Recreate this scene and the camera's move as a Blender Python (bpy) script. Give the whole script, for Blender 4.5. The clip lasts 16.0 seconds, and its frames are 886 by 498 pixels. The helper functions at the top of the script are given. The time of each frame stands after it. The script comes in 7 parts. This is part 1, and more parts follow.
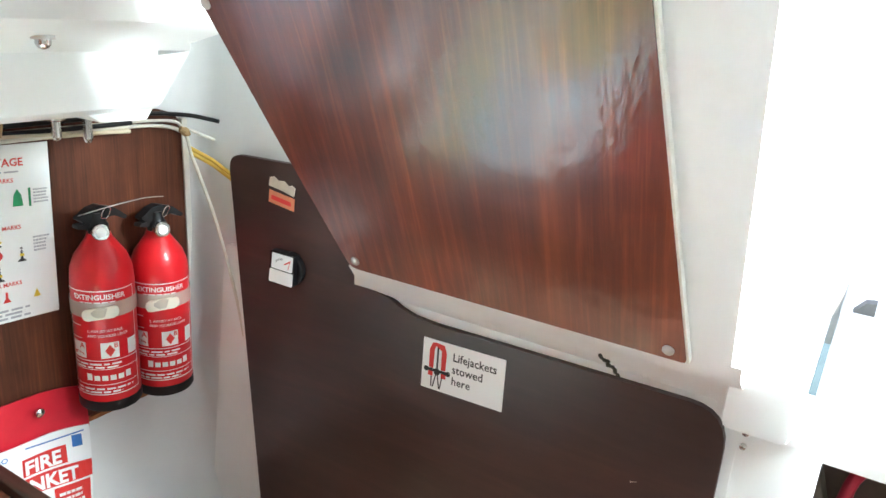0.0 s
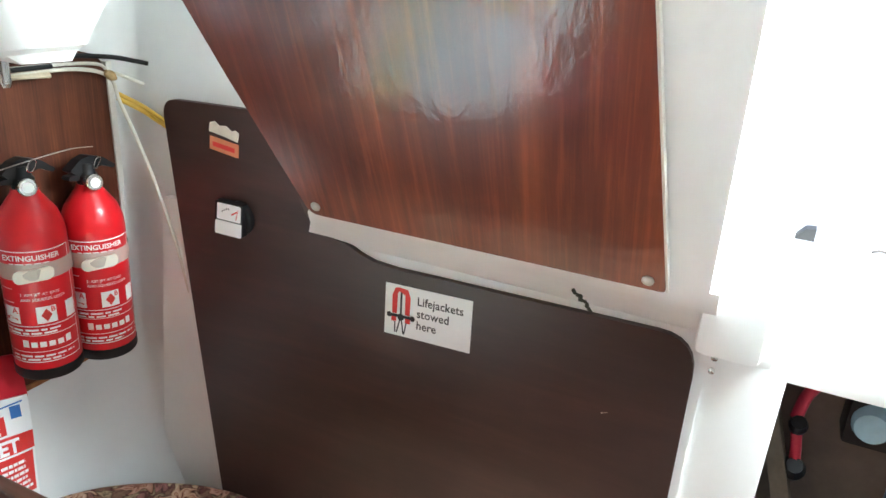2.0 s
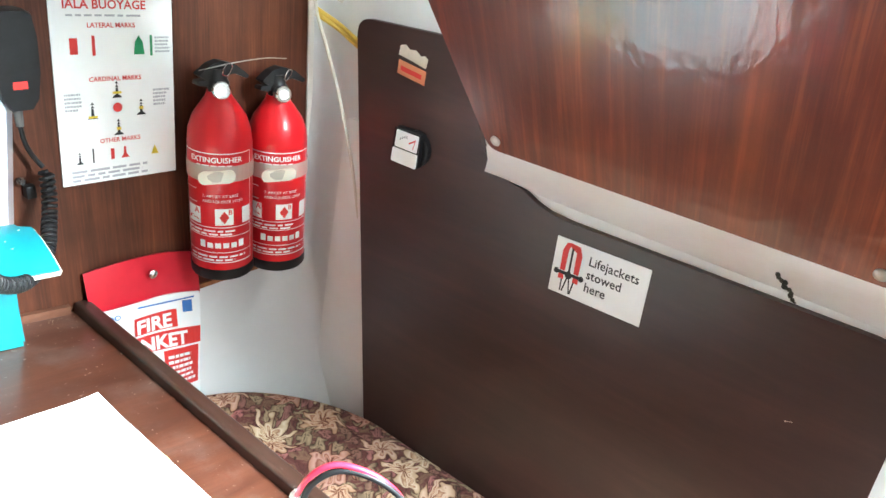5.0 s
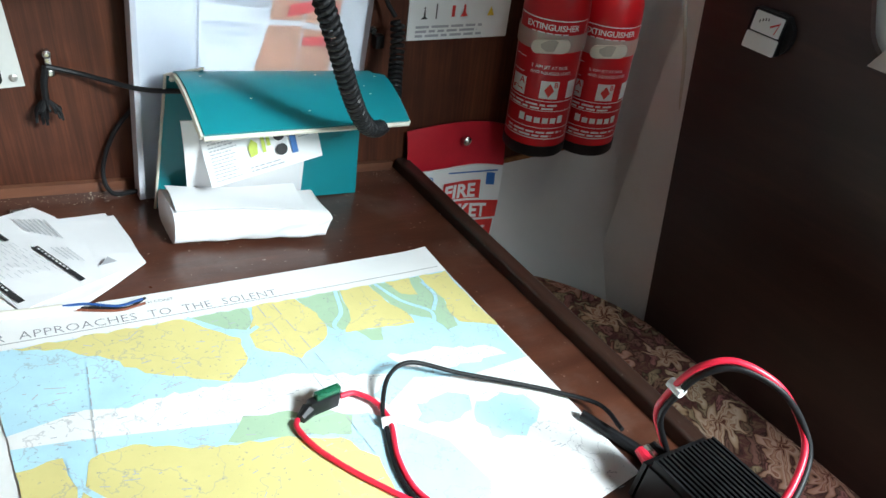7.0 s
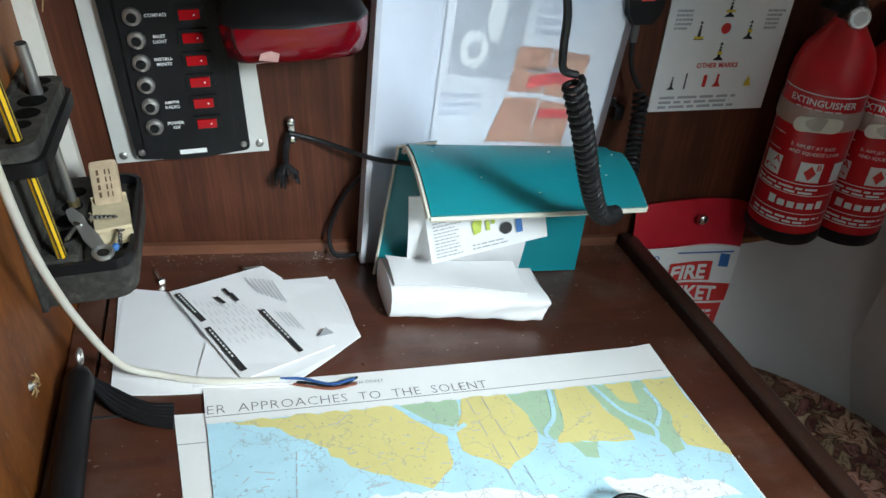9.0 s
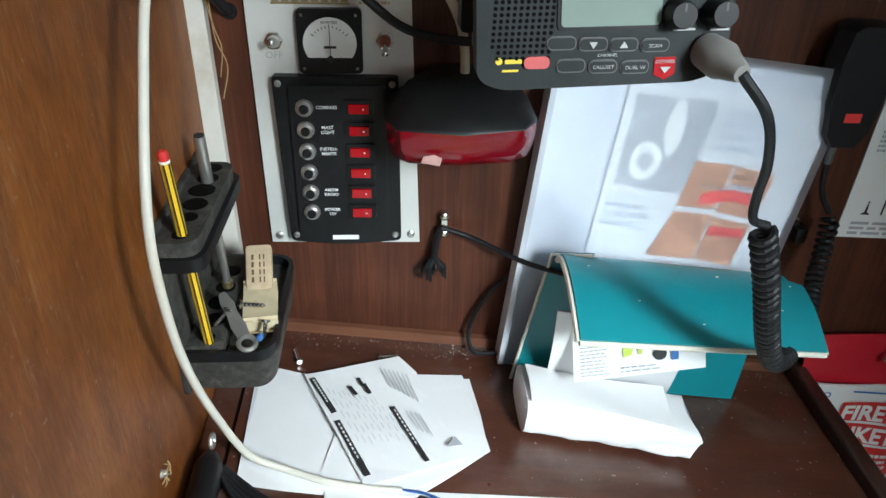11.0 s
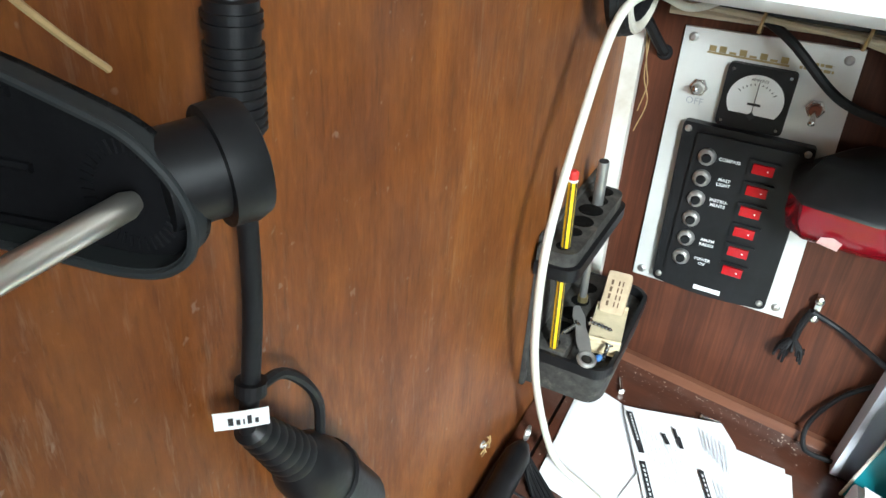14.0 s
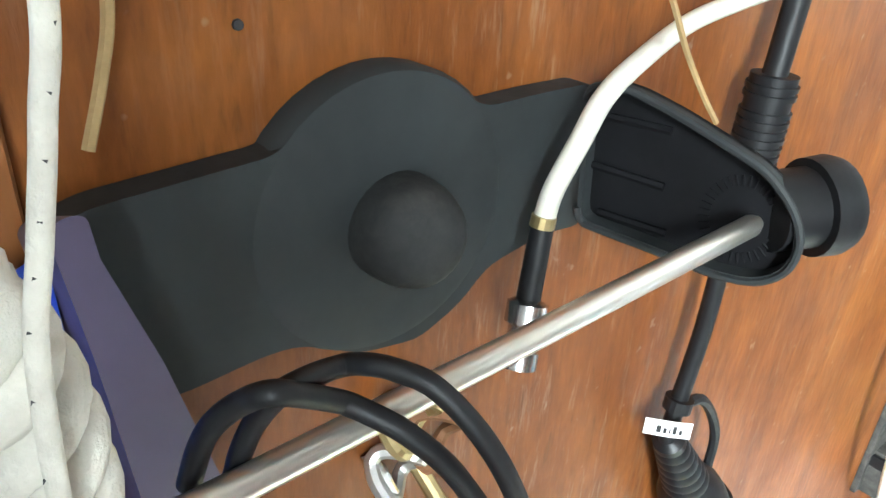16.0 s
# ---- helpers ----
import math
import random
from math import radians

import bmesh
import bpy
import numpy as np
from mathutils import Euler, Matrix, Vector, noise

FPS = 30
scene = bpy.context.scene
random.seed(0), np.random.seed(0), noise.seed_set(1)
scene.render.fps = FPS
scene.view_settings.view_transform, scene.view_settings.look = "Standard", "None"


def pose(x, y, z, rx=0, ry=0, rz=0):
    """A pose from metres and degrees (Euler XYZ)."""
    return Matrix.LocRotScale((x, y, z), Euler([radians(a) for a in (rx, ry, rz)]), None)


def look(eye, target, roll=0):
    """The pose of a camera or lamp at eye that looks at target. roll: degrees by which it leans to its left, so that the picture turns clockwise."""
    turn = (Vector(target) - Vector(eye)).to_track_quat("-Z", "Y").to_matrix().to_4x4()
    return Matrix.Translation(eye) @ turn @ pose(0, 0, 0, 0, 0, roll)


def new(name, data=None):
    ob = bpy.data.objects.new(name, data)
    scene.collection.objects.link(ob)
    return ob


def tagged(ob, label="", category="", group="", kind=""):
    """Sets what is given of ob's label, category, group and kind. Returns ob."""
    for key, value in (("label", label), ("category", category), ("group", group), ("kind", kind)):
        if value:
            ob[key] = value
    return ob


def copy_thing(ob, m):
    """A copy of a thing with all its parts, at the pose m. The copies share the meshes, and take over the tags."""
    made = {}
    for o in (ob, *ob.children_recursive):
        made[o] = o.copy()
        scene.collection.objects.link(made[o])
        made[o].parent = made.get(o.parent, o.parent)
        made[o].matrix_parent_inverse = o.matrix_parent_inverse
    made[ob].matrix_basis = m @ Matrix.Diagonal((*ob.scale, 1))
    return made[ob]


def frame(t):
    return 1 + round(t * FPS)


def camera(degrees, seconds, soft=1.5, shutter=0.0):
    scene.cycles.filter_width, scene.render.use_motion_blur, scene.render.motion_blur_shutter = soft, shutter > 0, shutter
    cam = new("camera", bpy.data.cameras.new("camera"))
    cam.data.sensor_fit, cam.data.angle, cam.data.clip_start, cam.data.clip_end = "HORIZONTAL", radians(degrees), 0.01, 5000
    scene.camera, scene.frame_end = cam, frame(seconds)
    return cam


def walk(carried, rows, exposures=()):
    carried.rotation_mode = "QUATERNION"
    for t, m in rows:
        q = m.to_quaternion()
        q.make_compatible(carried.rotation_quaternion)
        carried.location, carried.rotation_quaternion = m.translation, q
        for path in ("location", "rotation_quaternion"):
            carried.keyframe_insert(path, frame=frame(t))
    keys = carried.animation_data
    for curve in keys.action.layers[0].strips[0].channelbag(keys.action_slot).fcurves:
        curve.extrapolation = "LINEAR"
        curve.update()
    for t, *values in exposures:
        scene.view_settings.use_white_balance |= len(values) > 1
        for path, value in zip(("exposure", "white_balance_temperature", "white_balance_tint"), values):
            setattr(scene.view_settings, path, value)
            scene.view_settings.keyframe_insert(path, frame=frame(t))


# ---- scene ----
cam = camera(62.2, 16.0)
PATH = [
    (0, (0.085, 0.08, 1.3703), (1.7196, 1.049, 0.7466), 4.2),
    (0.5, (0.0913, 0.088, 1.3725), (1.6658, 1.116, 0.6912), 3.29),
    (1, (0.0886, 0.116, 1.3668), (1.6998, 1.077, 0.6736), 3.35),
    (1.5, (0.0878, 0.126, 1.3609), (1.7501, 0.9777, 0.6459), 3.28),
    (2, (0.0781, 0.141, 1.349), (1.7789, 0.888, 0.6077), 4.09),
    (2.5, (0.091, 0.133, 1.3473), (1.8029, 0.813, 0.5682), 4.43),
    (3, (0.1322, 0.138, 1.3459), (1.7925, 0.9152, 0.5463), 3.79),
    (3.2, (0.1469, 0.137, 1.3501), (1.7729, 0.9753, 0.5417), 3.71),
    (5.3, (0.118, 0.179, 1.2843), (1.5121, 1.2981, 0.3875), 6.99),
    (5.5, (0.104, 0.184, 1.27), (1.4756, 1.292, 0.3259), 7.32),
    (6, (0.0548, 0.212, 1.2331), (1.3391, 1.3002, 0.153), 8.17),
    (6.5, (0.0401, 0.255, 1.236), (1.1537, 1.4568, 0.089), 7.37),
    (7, (0.0397, 0.288, 1.2331), (0.9761, 1.6322, 0.0858), 6.56),
    (7.5, (0.0429, 0.311, 1.2346), (0.8423, 1.737, 0.0825), 5.45),
    (8, (0.0462, 0.332, 1.2443), (0.7392, 1.8166, 0.0973), 4.62),
    (8.5, (0.0471, 0.36, 1.2432), (0.6291, 1.8953, 0.1012), 3.14),
    (9, (0.0455, 0.382, 1.2545), (0.5183, 1.9641, 0.126), 1.83),
    (9.2, (0.0457, 0.389, 1.2555), (0.4859, 1.99, 0.1405), 1.8),
    (11.3, (0.0443, 0.453, 1.291), (0.103, 2.1646, 0.2581), 1.49),
    (11.5, (0.0443, 0.454, 1.291), (0.0584, 2.1705, 0.2646), 1.49),
    (12, (0.0443, 0.454, 1.291), (-0.1015, 2.1756, 0.2836), 1.71),
    (12.5, (0.0427, 0.444, 1.2942), (-0.2957, 2.1515, 0.3093), 2.54),
    (13, (0.0401, 0.435, 1.2976), (-0.4846, 2.0873, 0.3003), 3.57),
    (13.5, (0.0412, 0.431, 1.2984), (-0.6101, 2.0145, 0.2649), 4.06),
    (14, (0.0177, 0.423, 1.3116), (-0.721, 1.965, 0.2741), 3.71),
    (14.5, (0.0014, 0.413, 1.3097), (-0.8339, 1.9188, 0.2924), 2.49),
    (15, (0.0086, 0.397, 1.3108), (-1.0091, 1.7972, 0.3089), 2.86),
    (15.5, (0.0046, 0.374, 1.3194), (-1.1848, 1.6531, 0.3452), 3.57),
    (16, (-0.0074, 0.348, 1.3199), (-1.3613, 1.4817, 0.381), 3.02),
]
EXPOSURES = [(0.0, 2.2), (1.5, 2.15), (3.0, 2.1), (5.5, 2.5), (6.0, 2.15), (6.5, 1.25), (7.0, 0.15), (8.5, -0.2), (9.0, -0.2), (11.5, 0.15), (13.0, 0.5), (14.0, 0.85), (14.5, 0.8), (15.0, 1.0), (15.5, 1.4), (16.0, 1.95)]
LIGHT_COMPANION, LIGHT_HATCH, LIGHT_FILL = 5.0, 16.0, 0.5
walk(cam, [(t, look(eye, target, roll)) for t, eye, target, roll in PATH], EXPOSURES)

# ---- world, sun and daylight in the openings ----
world = bpy.data.worlds.new("sky")
scene.world = world
world.use_nodes = True
wn, wl = world.node_tree.nodes, world.node_tree.links
sky = wn.new("ShaderNodeTexSky")
sky.sky_type, sky.sun_disc = "NISHITA", False
sky.sun_elevation, sky.sun_rotation = radians(55), radians(-107)
wn["Background"].inputs["Strength"].default_value = 0.12
wl.new(sky.outputs["Color"], wn["Background"].inputs["Color"])

sun = new("sun", bpy.data.lights.new("sun", "SUN"))
sun.data.energy, sun.data.angle, sun.data.color = 3.0, radians(0.6), (1.0, 0.95, 0.88)
sun.matrix_world = look((-2.6, -0.8, 4.0), (0, 0, 0))


def daylight(name, eye, target, w, h, watts, colour=(0.83, 0.955, 1.0), spread=180):
    """Sky light standing in an opening."""
    lamp = new(name, bpy.data.lights.new(name, "AREA"))
    lamp.data.shape, lamp.data.size, lamp.data.size_y = "RECTANGLE", w, h
    lamp.data.energy, lamp.data.color = watts, colour
    lamp.data.spread = radians(spread)
    lamp.matrix_world = look(eye, target)
    return lamp


daylight("companionway_daylight", (0.97, -0.27, 1.36), (0.1, 0.8, 0.8), 0.60, 0.62, LIGHT_COMPANION)
daylight("hatch_daylight", (0.82, -0.42, 1.765), (-0.05, 0.70, 0.80), 0.40, 0.46, LIGHT_HATCH, spread=80)
# weak fill added from an assumed, unseen window on the opposite side
daylight("window_fill", (0.52, -1.55, 1.42), (0.0, 1.0, 0.8), 0.78, 0.22, LIGHT_FILL)


# ---- materials ----
def material(name, rough=0.5, metal=0.0, spec=0.5, coat=0.0, coat_rough=0.1):
    m = bpy.data.materials.new(name)
    m.use_nodes = True
    b = m.node_tree.nodes["Principled BSDF"]
    b.inputs["Roughness"].default_value = rough
    b.inputs["Metallic"].default_value = metal
    b.inputs["Specular IOR Level"].default_value = spec
    b.inputs["Coat Weight"].default_value = coat
    b.inputs["Coat Roughness"].default_value = coat_rough
    return m, m.node_tree.nodes, m.node_tree.links, b


def coords(n, l, scale=(1, 1, 1), rot=(0, 0, 0)):
    tc, mp = n.new("ShaderNodeTexCoord"), n.new("ShaderNodeMapping")
    mp.inputs["Scale"].default_value, mp.inputs["Rotation"].default_value = scale, rot
    l.new(tc.outputs["Object"], mp.inputs["Vector"])
    return mp.outputs["Vector"]


def noise_tex(n, l, vec, scale, detail=4.0, rough=0.6, dist=0.0):
    t = n.new("ShaderNodeTexNoise")
    t.inputs["Scale"].default_value, t.inputs["Detail"].default_value = scale, detail
    t.inputs["Roughness"].default_value, t.inputs["Distortion"].default_value = rough, dist
    l.new(vec, t.inputs["Vector"])
    return t.outputs["Fac"]


def ramp(n, l, fac, stops):
    r = n.new("ShaderNodeValToRGB")
    e = r.color_ramp.elements
    while len(e) < len(stops):
        e.new(0.5)
    for k, (p, c) in zip(e, stops):
        k.position, k.color = p, (*c, 1.0)
    l.new(fac, r.inputs["Fac"])
    return r.outputs["Color"]


def mix(n, l, fac, a, b, kind="MIX"):
    m = n.new("ShaderNodeMix")
    m.data_type, m.blend_type = "RGBA", kind
    for v, s in ((fac, m.inputs[0]), (a, m.inputs[6]), (b, m.inputs[7])):
        if isinstance(v, (int, float)):
            s.default_value = v
        elif isinstance(v, tuple):
            s.default_value = (*v, 1.0)
        else:
            l.new(v, s)
    return m.outputs[2]


def bump(n, l, b, fac, strength, distance=0.001):
    k = n.new("ShaderNodeBump")
    k.inputs["Strength"].default_value, k.inputs["Distance"].default_value = strength, distance
    l.new(fac, k.inputs["Height"])
    l.new(k.outputs["Normal"], b.inputs["Normal"])
    return k


def spread(n, l, b, fac, low, high):
    r = n.new("ShaderNodeMapRange")
    r.inputs["To Min"].default_value, r.inputs["To Max"].default_value = low, high
    l.new(fac, r.inputs["Value"])
    l.new(r.outputs["Result"], b.inputs["Roughness"])


def wood(name, dark, mid, light, grain=(60, 60, 3), rough=0.4, spec=0.5, coat=0.0, coat_rough=0.08, blotch=6.0, relief=0.15, orange=0.0, dust=0.0, scuff=0.0, figure=0.65, rot=(0, 0, 0)):
    """Timber: long grain lines, broad figure, pores and wear."""
    m, n, l, b = material(name, rough, spec=spec, coat=coat, coat_rough=coat_rough)
    v = coords(n, l, grain, rot)
    fine = noise_tex(n, l, v, 4.0, 6.0, 0.65, 0.3)
    broad = noise_tex(n, l, coords(n, l, tuple(g * 0.16 for g in grain), rot), 3.0, 3.0, 0.5, 0.8)
    patch = noise_tex(n, l, coords(n, l), blotch, 5.0, 0.6)
    col = ramp(n, l, fine, [(0.25, dark), (0.52, mid), (0.78, light)])
    col = mix(n, l, figure, col, ramp(n, l, broad, [(0.3, dark), (0.5, mid), (0.72, light)]), "MIX")
    col = mix(n, l, ramp(n, l, patch, [(0.35, (0, 0, 0)), (0.72, (0.66, 0.66, 0.66))]), col, dark)
    if dust:
        specks = noise_tex(n, l, coords(n, l), 160.0, 2.0, 0.5)
        col = mix(n, l, ramp(n, l, specks, [(0.70, (0, 0, 0)), (0.76, (dust, dust, dust))]), col, (0.45, 0.4, 0.34))
        film = noise_tex(n, l, coords(n, l), 14.0, 6.0, 0.7)
        col = mix(n, l, ramp(n, l, film, [(0.5, (0, 0, 0)), (0.9, (dust * 0.5,) * 3)]), col, (0.3, 0.27, 0.24))
    if scuff:
        pores = noise_tex(n, l, coords(n, l, (300, 300, 55), rot), 1.0, 3.0, 0.6)
        col = mix(n, l, ramp(n, l, pores, [(0.30, (scuff, scuff, scuff)), (0.42, (0, 0, 0))]), col, tuple(c * 0.5 for c in dark))
        rubs = noise_tex(n, l, coords(n, l, (220, 220, 30), rot), 1.0, 4.0, 0.7)
        where = noise_tex(n, l, coords(n, l, (1, 1, 0.6)), 7.0, 3.0, 0.5)
        fac = mix(n, l, 1.0, ramp(n, l, rubs, [(0.56, (0, 0, 0)), (0.72, (scuff, scuff, scuff))]), ramp(n, l, where, [(0.42, (0, 0, 0)), (0.62, (1, 1, 1))]), "MULTIPLY")
        col = mix(n, l, fac, col, (0.42, 0.31, 0.22))
    l.new(col, b.inputs["Base Color"])
    spread(n, l, b, patch, rough * 0.75, min(1.0, rough * 1.35))
    if orange:
        peel = noise_tex(n, l, coords(n, l, (1, 1, 0.45)), 75.0, 4.0, 0.55, 0.3)
        k = bump(n, l, b, peel, orange, 0.002)
        l.new(k.outputs["Normal"], b.inputs["Coat Normal"])
    else:
        bump(n, l, b, fine, relief, 0.0006)
    return m


def plain(name, colour, rough=0.5, metal=0.0, vary=0.12, scale=25.0, coat=0.0, relief=0.05, stain=None, spec=0.5):
    """Paint, plastic, metal or paper with faint mottling, scuffs and an uneven sheen."""
    m, n, l, b = material(name, rough, metal, spec, coat)
    f = noise_tex(n, l, coords(n, l), scale, 5.0, 0.65)
    f2 = noise_tex(n, l, coords(n, l), scale * 7.0, 3.0, 0.6)
    lo, hi = tuple(c * (1 - vary) for c in colour), tuple(min(1.0, c * (1 + vary)) for c in colour)
    col = ramp(n, l, f, [(0.3, lo), (0.7, hi)])
    if stain:
        s = noise_tex(n, l, coords(n, l), scale * 0.35, 6.0, 0.7, 0.4)
        col = mix(n, l, ramp(n, l, s, [(0.56, (0, 0, 0)), (0.78, (0.6, 0.6, 0.6))]), col, stain)
    l.new(col, b.inputs["Base Color"])
    spread(n, l, b, f2, max(0.03, rough * 0.8), min(1.0, rough * 1.25))
    if relief:
        bump(n, l, b, f2, relief, 0.0005)
    return m


def glassy(name, colour, rough=0.1, transmission=1.0, ior=1.45, alpha=1.0):
    m, n, l, b = material(name, rough)
    f = noise_tex(n, l, coords(n, l), 30.0)
    l.new(ramp(n, l, f, [(0.2, tuple(c * 0.92 for c in colour)), (0.8, colour)]), b.inputs["Base Color"])
    b.inputs["Transmission Weight"].default_value, b.inputs["IOR"].default_value = transmission, ior
    b.inputs["Alpha"].default_value = alpha
    return m


GRP = plain("white_gelcoat", (0.80, 0.80, 0.78), 0.35, vary=0.03, scale=6.0, relief=0.04, stain=(0.66, 0.64, 0.58))
HULL = plain("painted_hull", (0.74, 0.74, 0.73), 0.55, vary=0.04, scale=5.0, relief=0.08, stain=(0.62, 0.60, 0.56))
TRIMW = plain("white_trim_paint", (0.72, 0.70, 0.64), 0.45, vary=0.06, scale=20.0, stain=(0.45, 0.36, 0.24))
WOOD_A = wood("reddish_laminate", (0.030, 0.009, 0.005), (0.098, 0.029, 0.014), (0.21, 0.064, 0.028), grain=(75, 75, 2.2), rough=0.46, spec=0.3, relief=0.08, figure=0.4)
WOOD_B = wood("worn_plywood", (0.092, 0.022, 0.004), (0.224, 0.067, 0.011), (0.36, 0.122, 0.022), grain=(70, 70, 16), rough=0.5, spec=0.28, blotch=9.0, relief=0.35, coat=0.05, coat_rough=0.3, dust=0.21, scuff=0.30, figure=0.45)
WOOD_C = wood("dark_laminate", (0.034, 0.018, 0.015), (0.050, 0.025, 0.021), (0.080, 0.036, 0.028), grain=(40, 4, 40), rough=0.36, relief=0.05, blotch=4.0)
WOOD_M = wood("varnished_mahogany", (0.050, 0.008, 0.004), (0.150, 0.025, 0.010), (0.40, 0.095, 0.026), grain=(1.2, 26, 0.9), rough=0.3, coat=0.8, coat_rough=0.08, orange=0.30, blotch=4.0, figure=0.4)
WOOD_T = wood("table_mahogany", (0.045, 0.014, 0.008), (0.080, 0.026, 0.014), (0.13, 0.045, 0.025), grain=(5, 70, 70), rough=0.3, coat=0.35, coat_rough=0.22, blotch=8.0, dust=0.45)
WOOD_RAIL = wood("dark_rail_timber", (0.022, 0.010, 0.007), (0.040, 0.017, 0.011), (0.075, 0.03, 0.018), grain=(60, 5, 60), rough=0.35, dust=0.2)
WOOD_EDGE = wood("orange_hardwood", (0.20, 0.07, 0.02), (0.33, 0.12, 0.035), (0.45, 0.19, 0.06), grain=(60, 60, 4), rough=0.4, coat=0.3)
BLACK = plain("black_plastic", (0.009, 0.009, 0.010), 0.42, vary=0.3, scale=40.0, relief=0.06, spec=0.3)
BLACK_DUSTY = plain("dusty_black_plastic", (0.046, 0.044, 0.040), 0.7, vary=0.5, scale=90.0, relief=0.25, stain=(0.24, 0.21, 0.17), spec=0.25)
# near-black that paints the shade inside small openings
HOLE_SHADE = plain("hole_shade_black", (0.0025, 0.0025, 0.0025), 0.8, vary=0.1, relief=0.0, spec=0.1)
GREY_PLASTIC = plain("charcoal_plastic", (0.024, 0.027, 0.028), 0.6, vary=0.25, scale=18.0, relief=0.08, spec=0.22)
GREY_MID = plain("mid_grey_plastic", (0.085, 0.082, 0.080), 0.55, vary=0.15)
# blacker copy of the charcoal plastic, with the paddle hollow's shade in its colour
HOLLOW_SHADE = plain("paddle_hollow_shade", (0.006, 0.006, 0.007), 0.7, vary=0.3, scale=60.0, relief=0.10, spec=0.12)
RUBBER = plain("black_rubber", (0.008, 0.008, 0.009), 0.5, vary=0.25, scale=60.0, relief=0.08, spec=0.3)
RED = plain("red_enamel", (0.60, 0.012, 0.018), 0.32, vary=0.06, scale=10.0, coat=0.3, relief=0.0, spec=0.3)
RED_CLOTH = plain("red_vinyl", (0.55, 0.015, 0.03), 0.4, vary=0.12, scale=14.0, relief=0.25)
RED_SWITCH = plain("red_rocker", (0.38, 0.004, 0.008), 0.2, vary=0.08, relief=0.0)
RED_LENS = glassy("red_lens", (0.26, 0.002, 0.010), 0.10, 0.25)
RED_WIRE = plain("red_wire", (0.72, 0.02, 0.05), 0.35, vary=0.08, relief=0.0)
WHITE = plain("white_paper", (0.82, 0.82, 0.83), 0.7, vary=0.02, scale=18.0, relief=0.12)
FOLDER_PAPER = plain("folder_sheets", (0.60, 0.62, 0.67), 0.7, vary=0.04, scale=14.0, relief=0.05)
PALE_PRINT = plain("faint_print", (0.60, 0.61, 0.63), 0.7, vary=0.1, relief=0.0)
GREY_PLUG = plain("light_grey_plug", (0.20, 0.19, 0.18), 0.55, vary=0.12, relief=0.1)
WHITE_PL = plain("white_plastic", (0.80, 0.80, 0.78), 0.35, vary=0.03, relief=0.03)
LABELW = plain("white_label", (0.84, 0.85, 0.84), 0.4, vary=0.02, relief=0.02)
STRAP = glassy("cloudy_strap", (0.78, 0.72, 0.62), 0.4, 0.25, 1.4, 0.6)
CREAM = plain("cream_strap", (0.72, 0.68, 0.58), 0.4, vary=0.05)
PRINT_BLACK = plain("black_print", (0.02, 0.02, 0.022), 0.6, vary=0.1, relief=0.0)
PRINT_GREY = plain("grey_print", (0.42, 0.43, 0.46), 0.7, vary=0.08, relief=0.0)
PRINT_RED = plain("red_print", (0.66, 0.035, 0.03), 0.5, vary=0.05, relief=0.0)
PRINT_BLUE = plain("blue_print", (0.04, 0.16, 0.45), 0.5, vary=0.05, relief=0.0)
PRINT_GREEN = plain("green_print", (0.01, 0.26, 0.10), 0.5, vary=0.05, relief=0.0)
PRINT_YELLOW = plain("yellow_print", (0.75, 0.55, 0.04), 0.5, vary=0.05, relief=0.0)
PRINT_ORANGE = plain("orange_sticker", (0.62, 0.22, 0.11), 0.5, vary=0.1, relief=0.0)
TAN = plain("torn_paper", (0.60, 0.54, 0.44), 0.8, vary=0.1, scale=60.0)
SAGE = plain("lime_print", (0.50, 0.60, 0.10), 0.6, vary=0.1, relief=0.0)
ALU = plain("worn_aluminium", (0.70, 0.70, 0.67), 0.45, metal=0.25, vary=0.06, scale=14.0, stain=(0.42, 0.37, 0.28))
STEEL = plain("stainless_steel", (0.62, 0.61, 0.59), 0.22, metal=1.0, vary=0.06, relief=0.0)
STEEL_DULL = plain("dull_steel", (0.50, 0.49, 0.47), 0.4, metal=0.9, vary=0.15)
SATIN = plain("satin_steel", (0.70, 0.66, 0.59), 0.30, metal=0.9, vary=0.08, scale=30.0, relief=0.04)
KNOB = plain("dusty_black_knob", (0.022, 0.022, 0.022), 0.75, vary=0.4, scale=70.0, relief=0.15, stain=(0.07, 0.066, 0.058), spec=0.25)
BRASS = plain("tarnished_brass", (0.46, 0.36, 0.18), 0.4, metal=0.9, vary=0.2)
COIN = plain("coin_metal", (0.47, 0.46, 0.44), 0.35, metal=0.8, vary=0.15)
TEAL = plain("teal_cover", (0.0, 0.23, 0.27), 0.38, vary=0.06, scale=12.0, relief=0.03, coat=0.2)
BOARD = plain("grey_board", (0.74, 0.70, 0.60), 0.8, vary=0.12, scale=50.0)
CABLE_W = plain("yellowed_white_cable", (0.64, 0.61, 0.53), 0.4, vary=0.07, scale=20.0, stain=(0.42, 0.33, 0.16))
CABLE_TAN = plain("tan_cable", (0.50, 0.42, 0.30), 0.5, vary=0.15, scale=30.0)
TWINE = plain("hemp_twine", (0.36, 0.24, 0.11), 0.85, vary=0.2, scale=120.0, relief=0.4)
YELLOW = plain("yellow_lacquer", (0.80, 0.50, 0.01), 0.3, vary=0.06, relief=0.0)
YCABLE = plain("yellow_cable", (0.66, 0.42, 0.06), 0.5, vary=0.12)
ERASER = plain("old_eraser", (0.62, 0.52, 0.34), 0.8, vary=0.14, scale=60.0, relief=0.2)
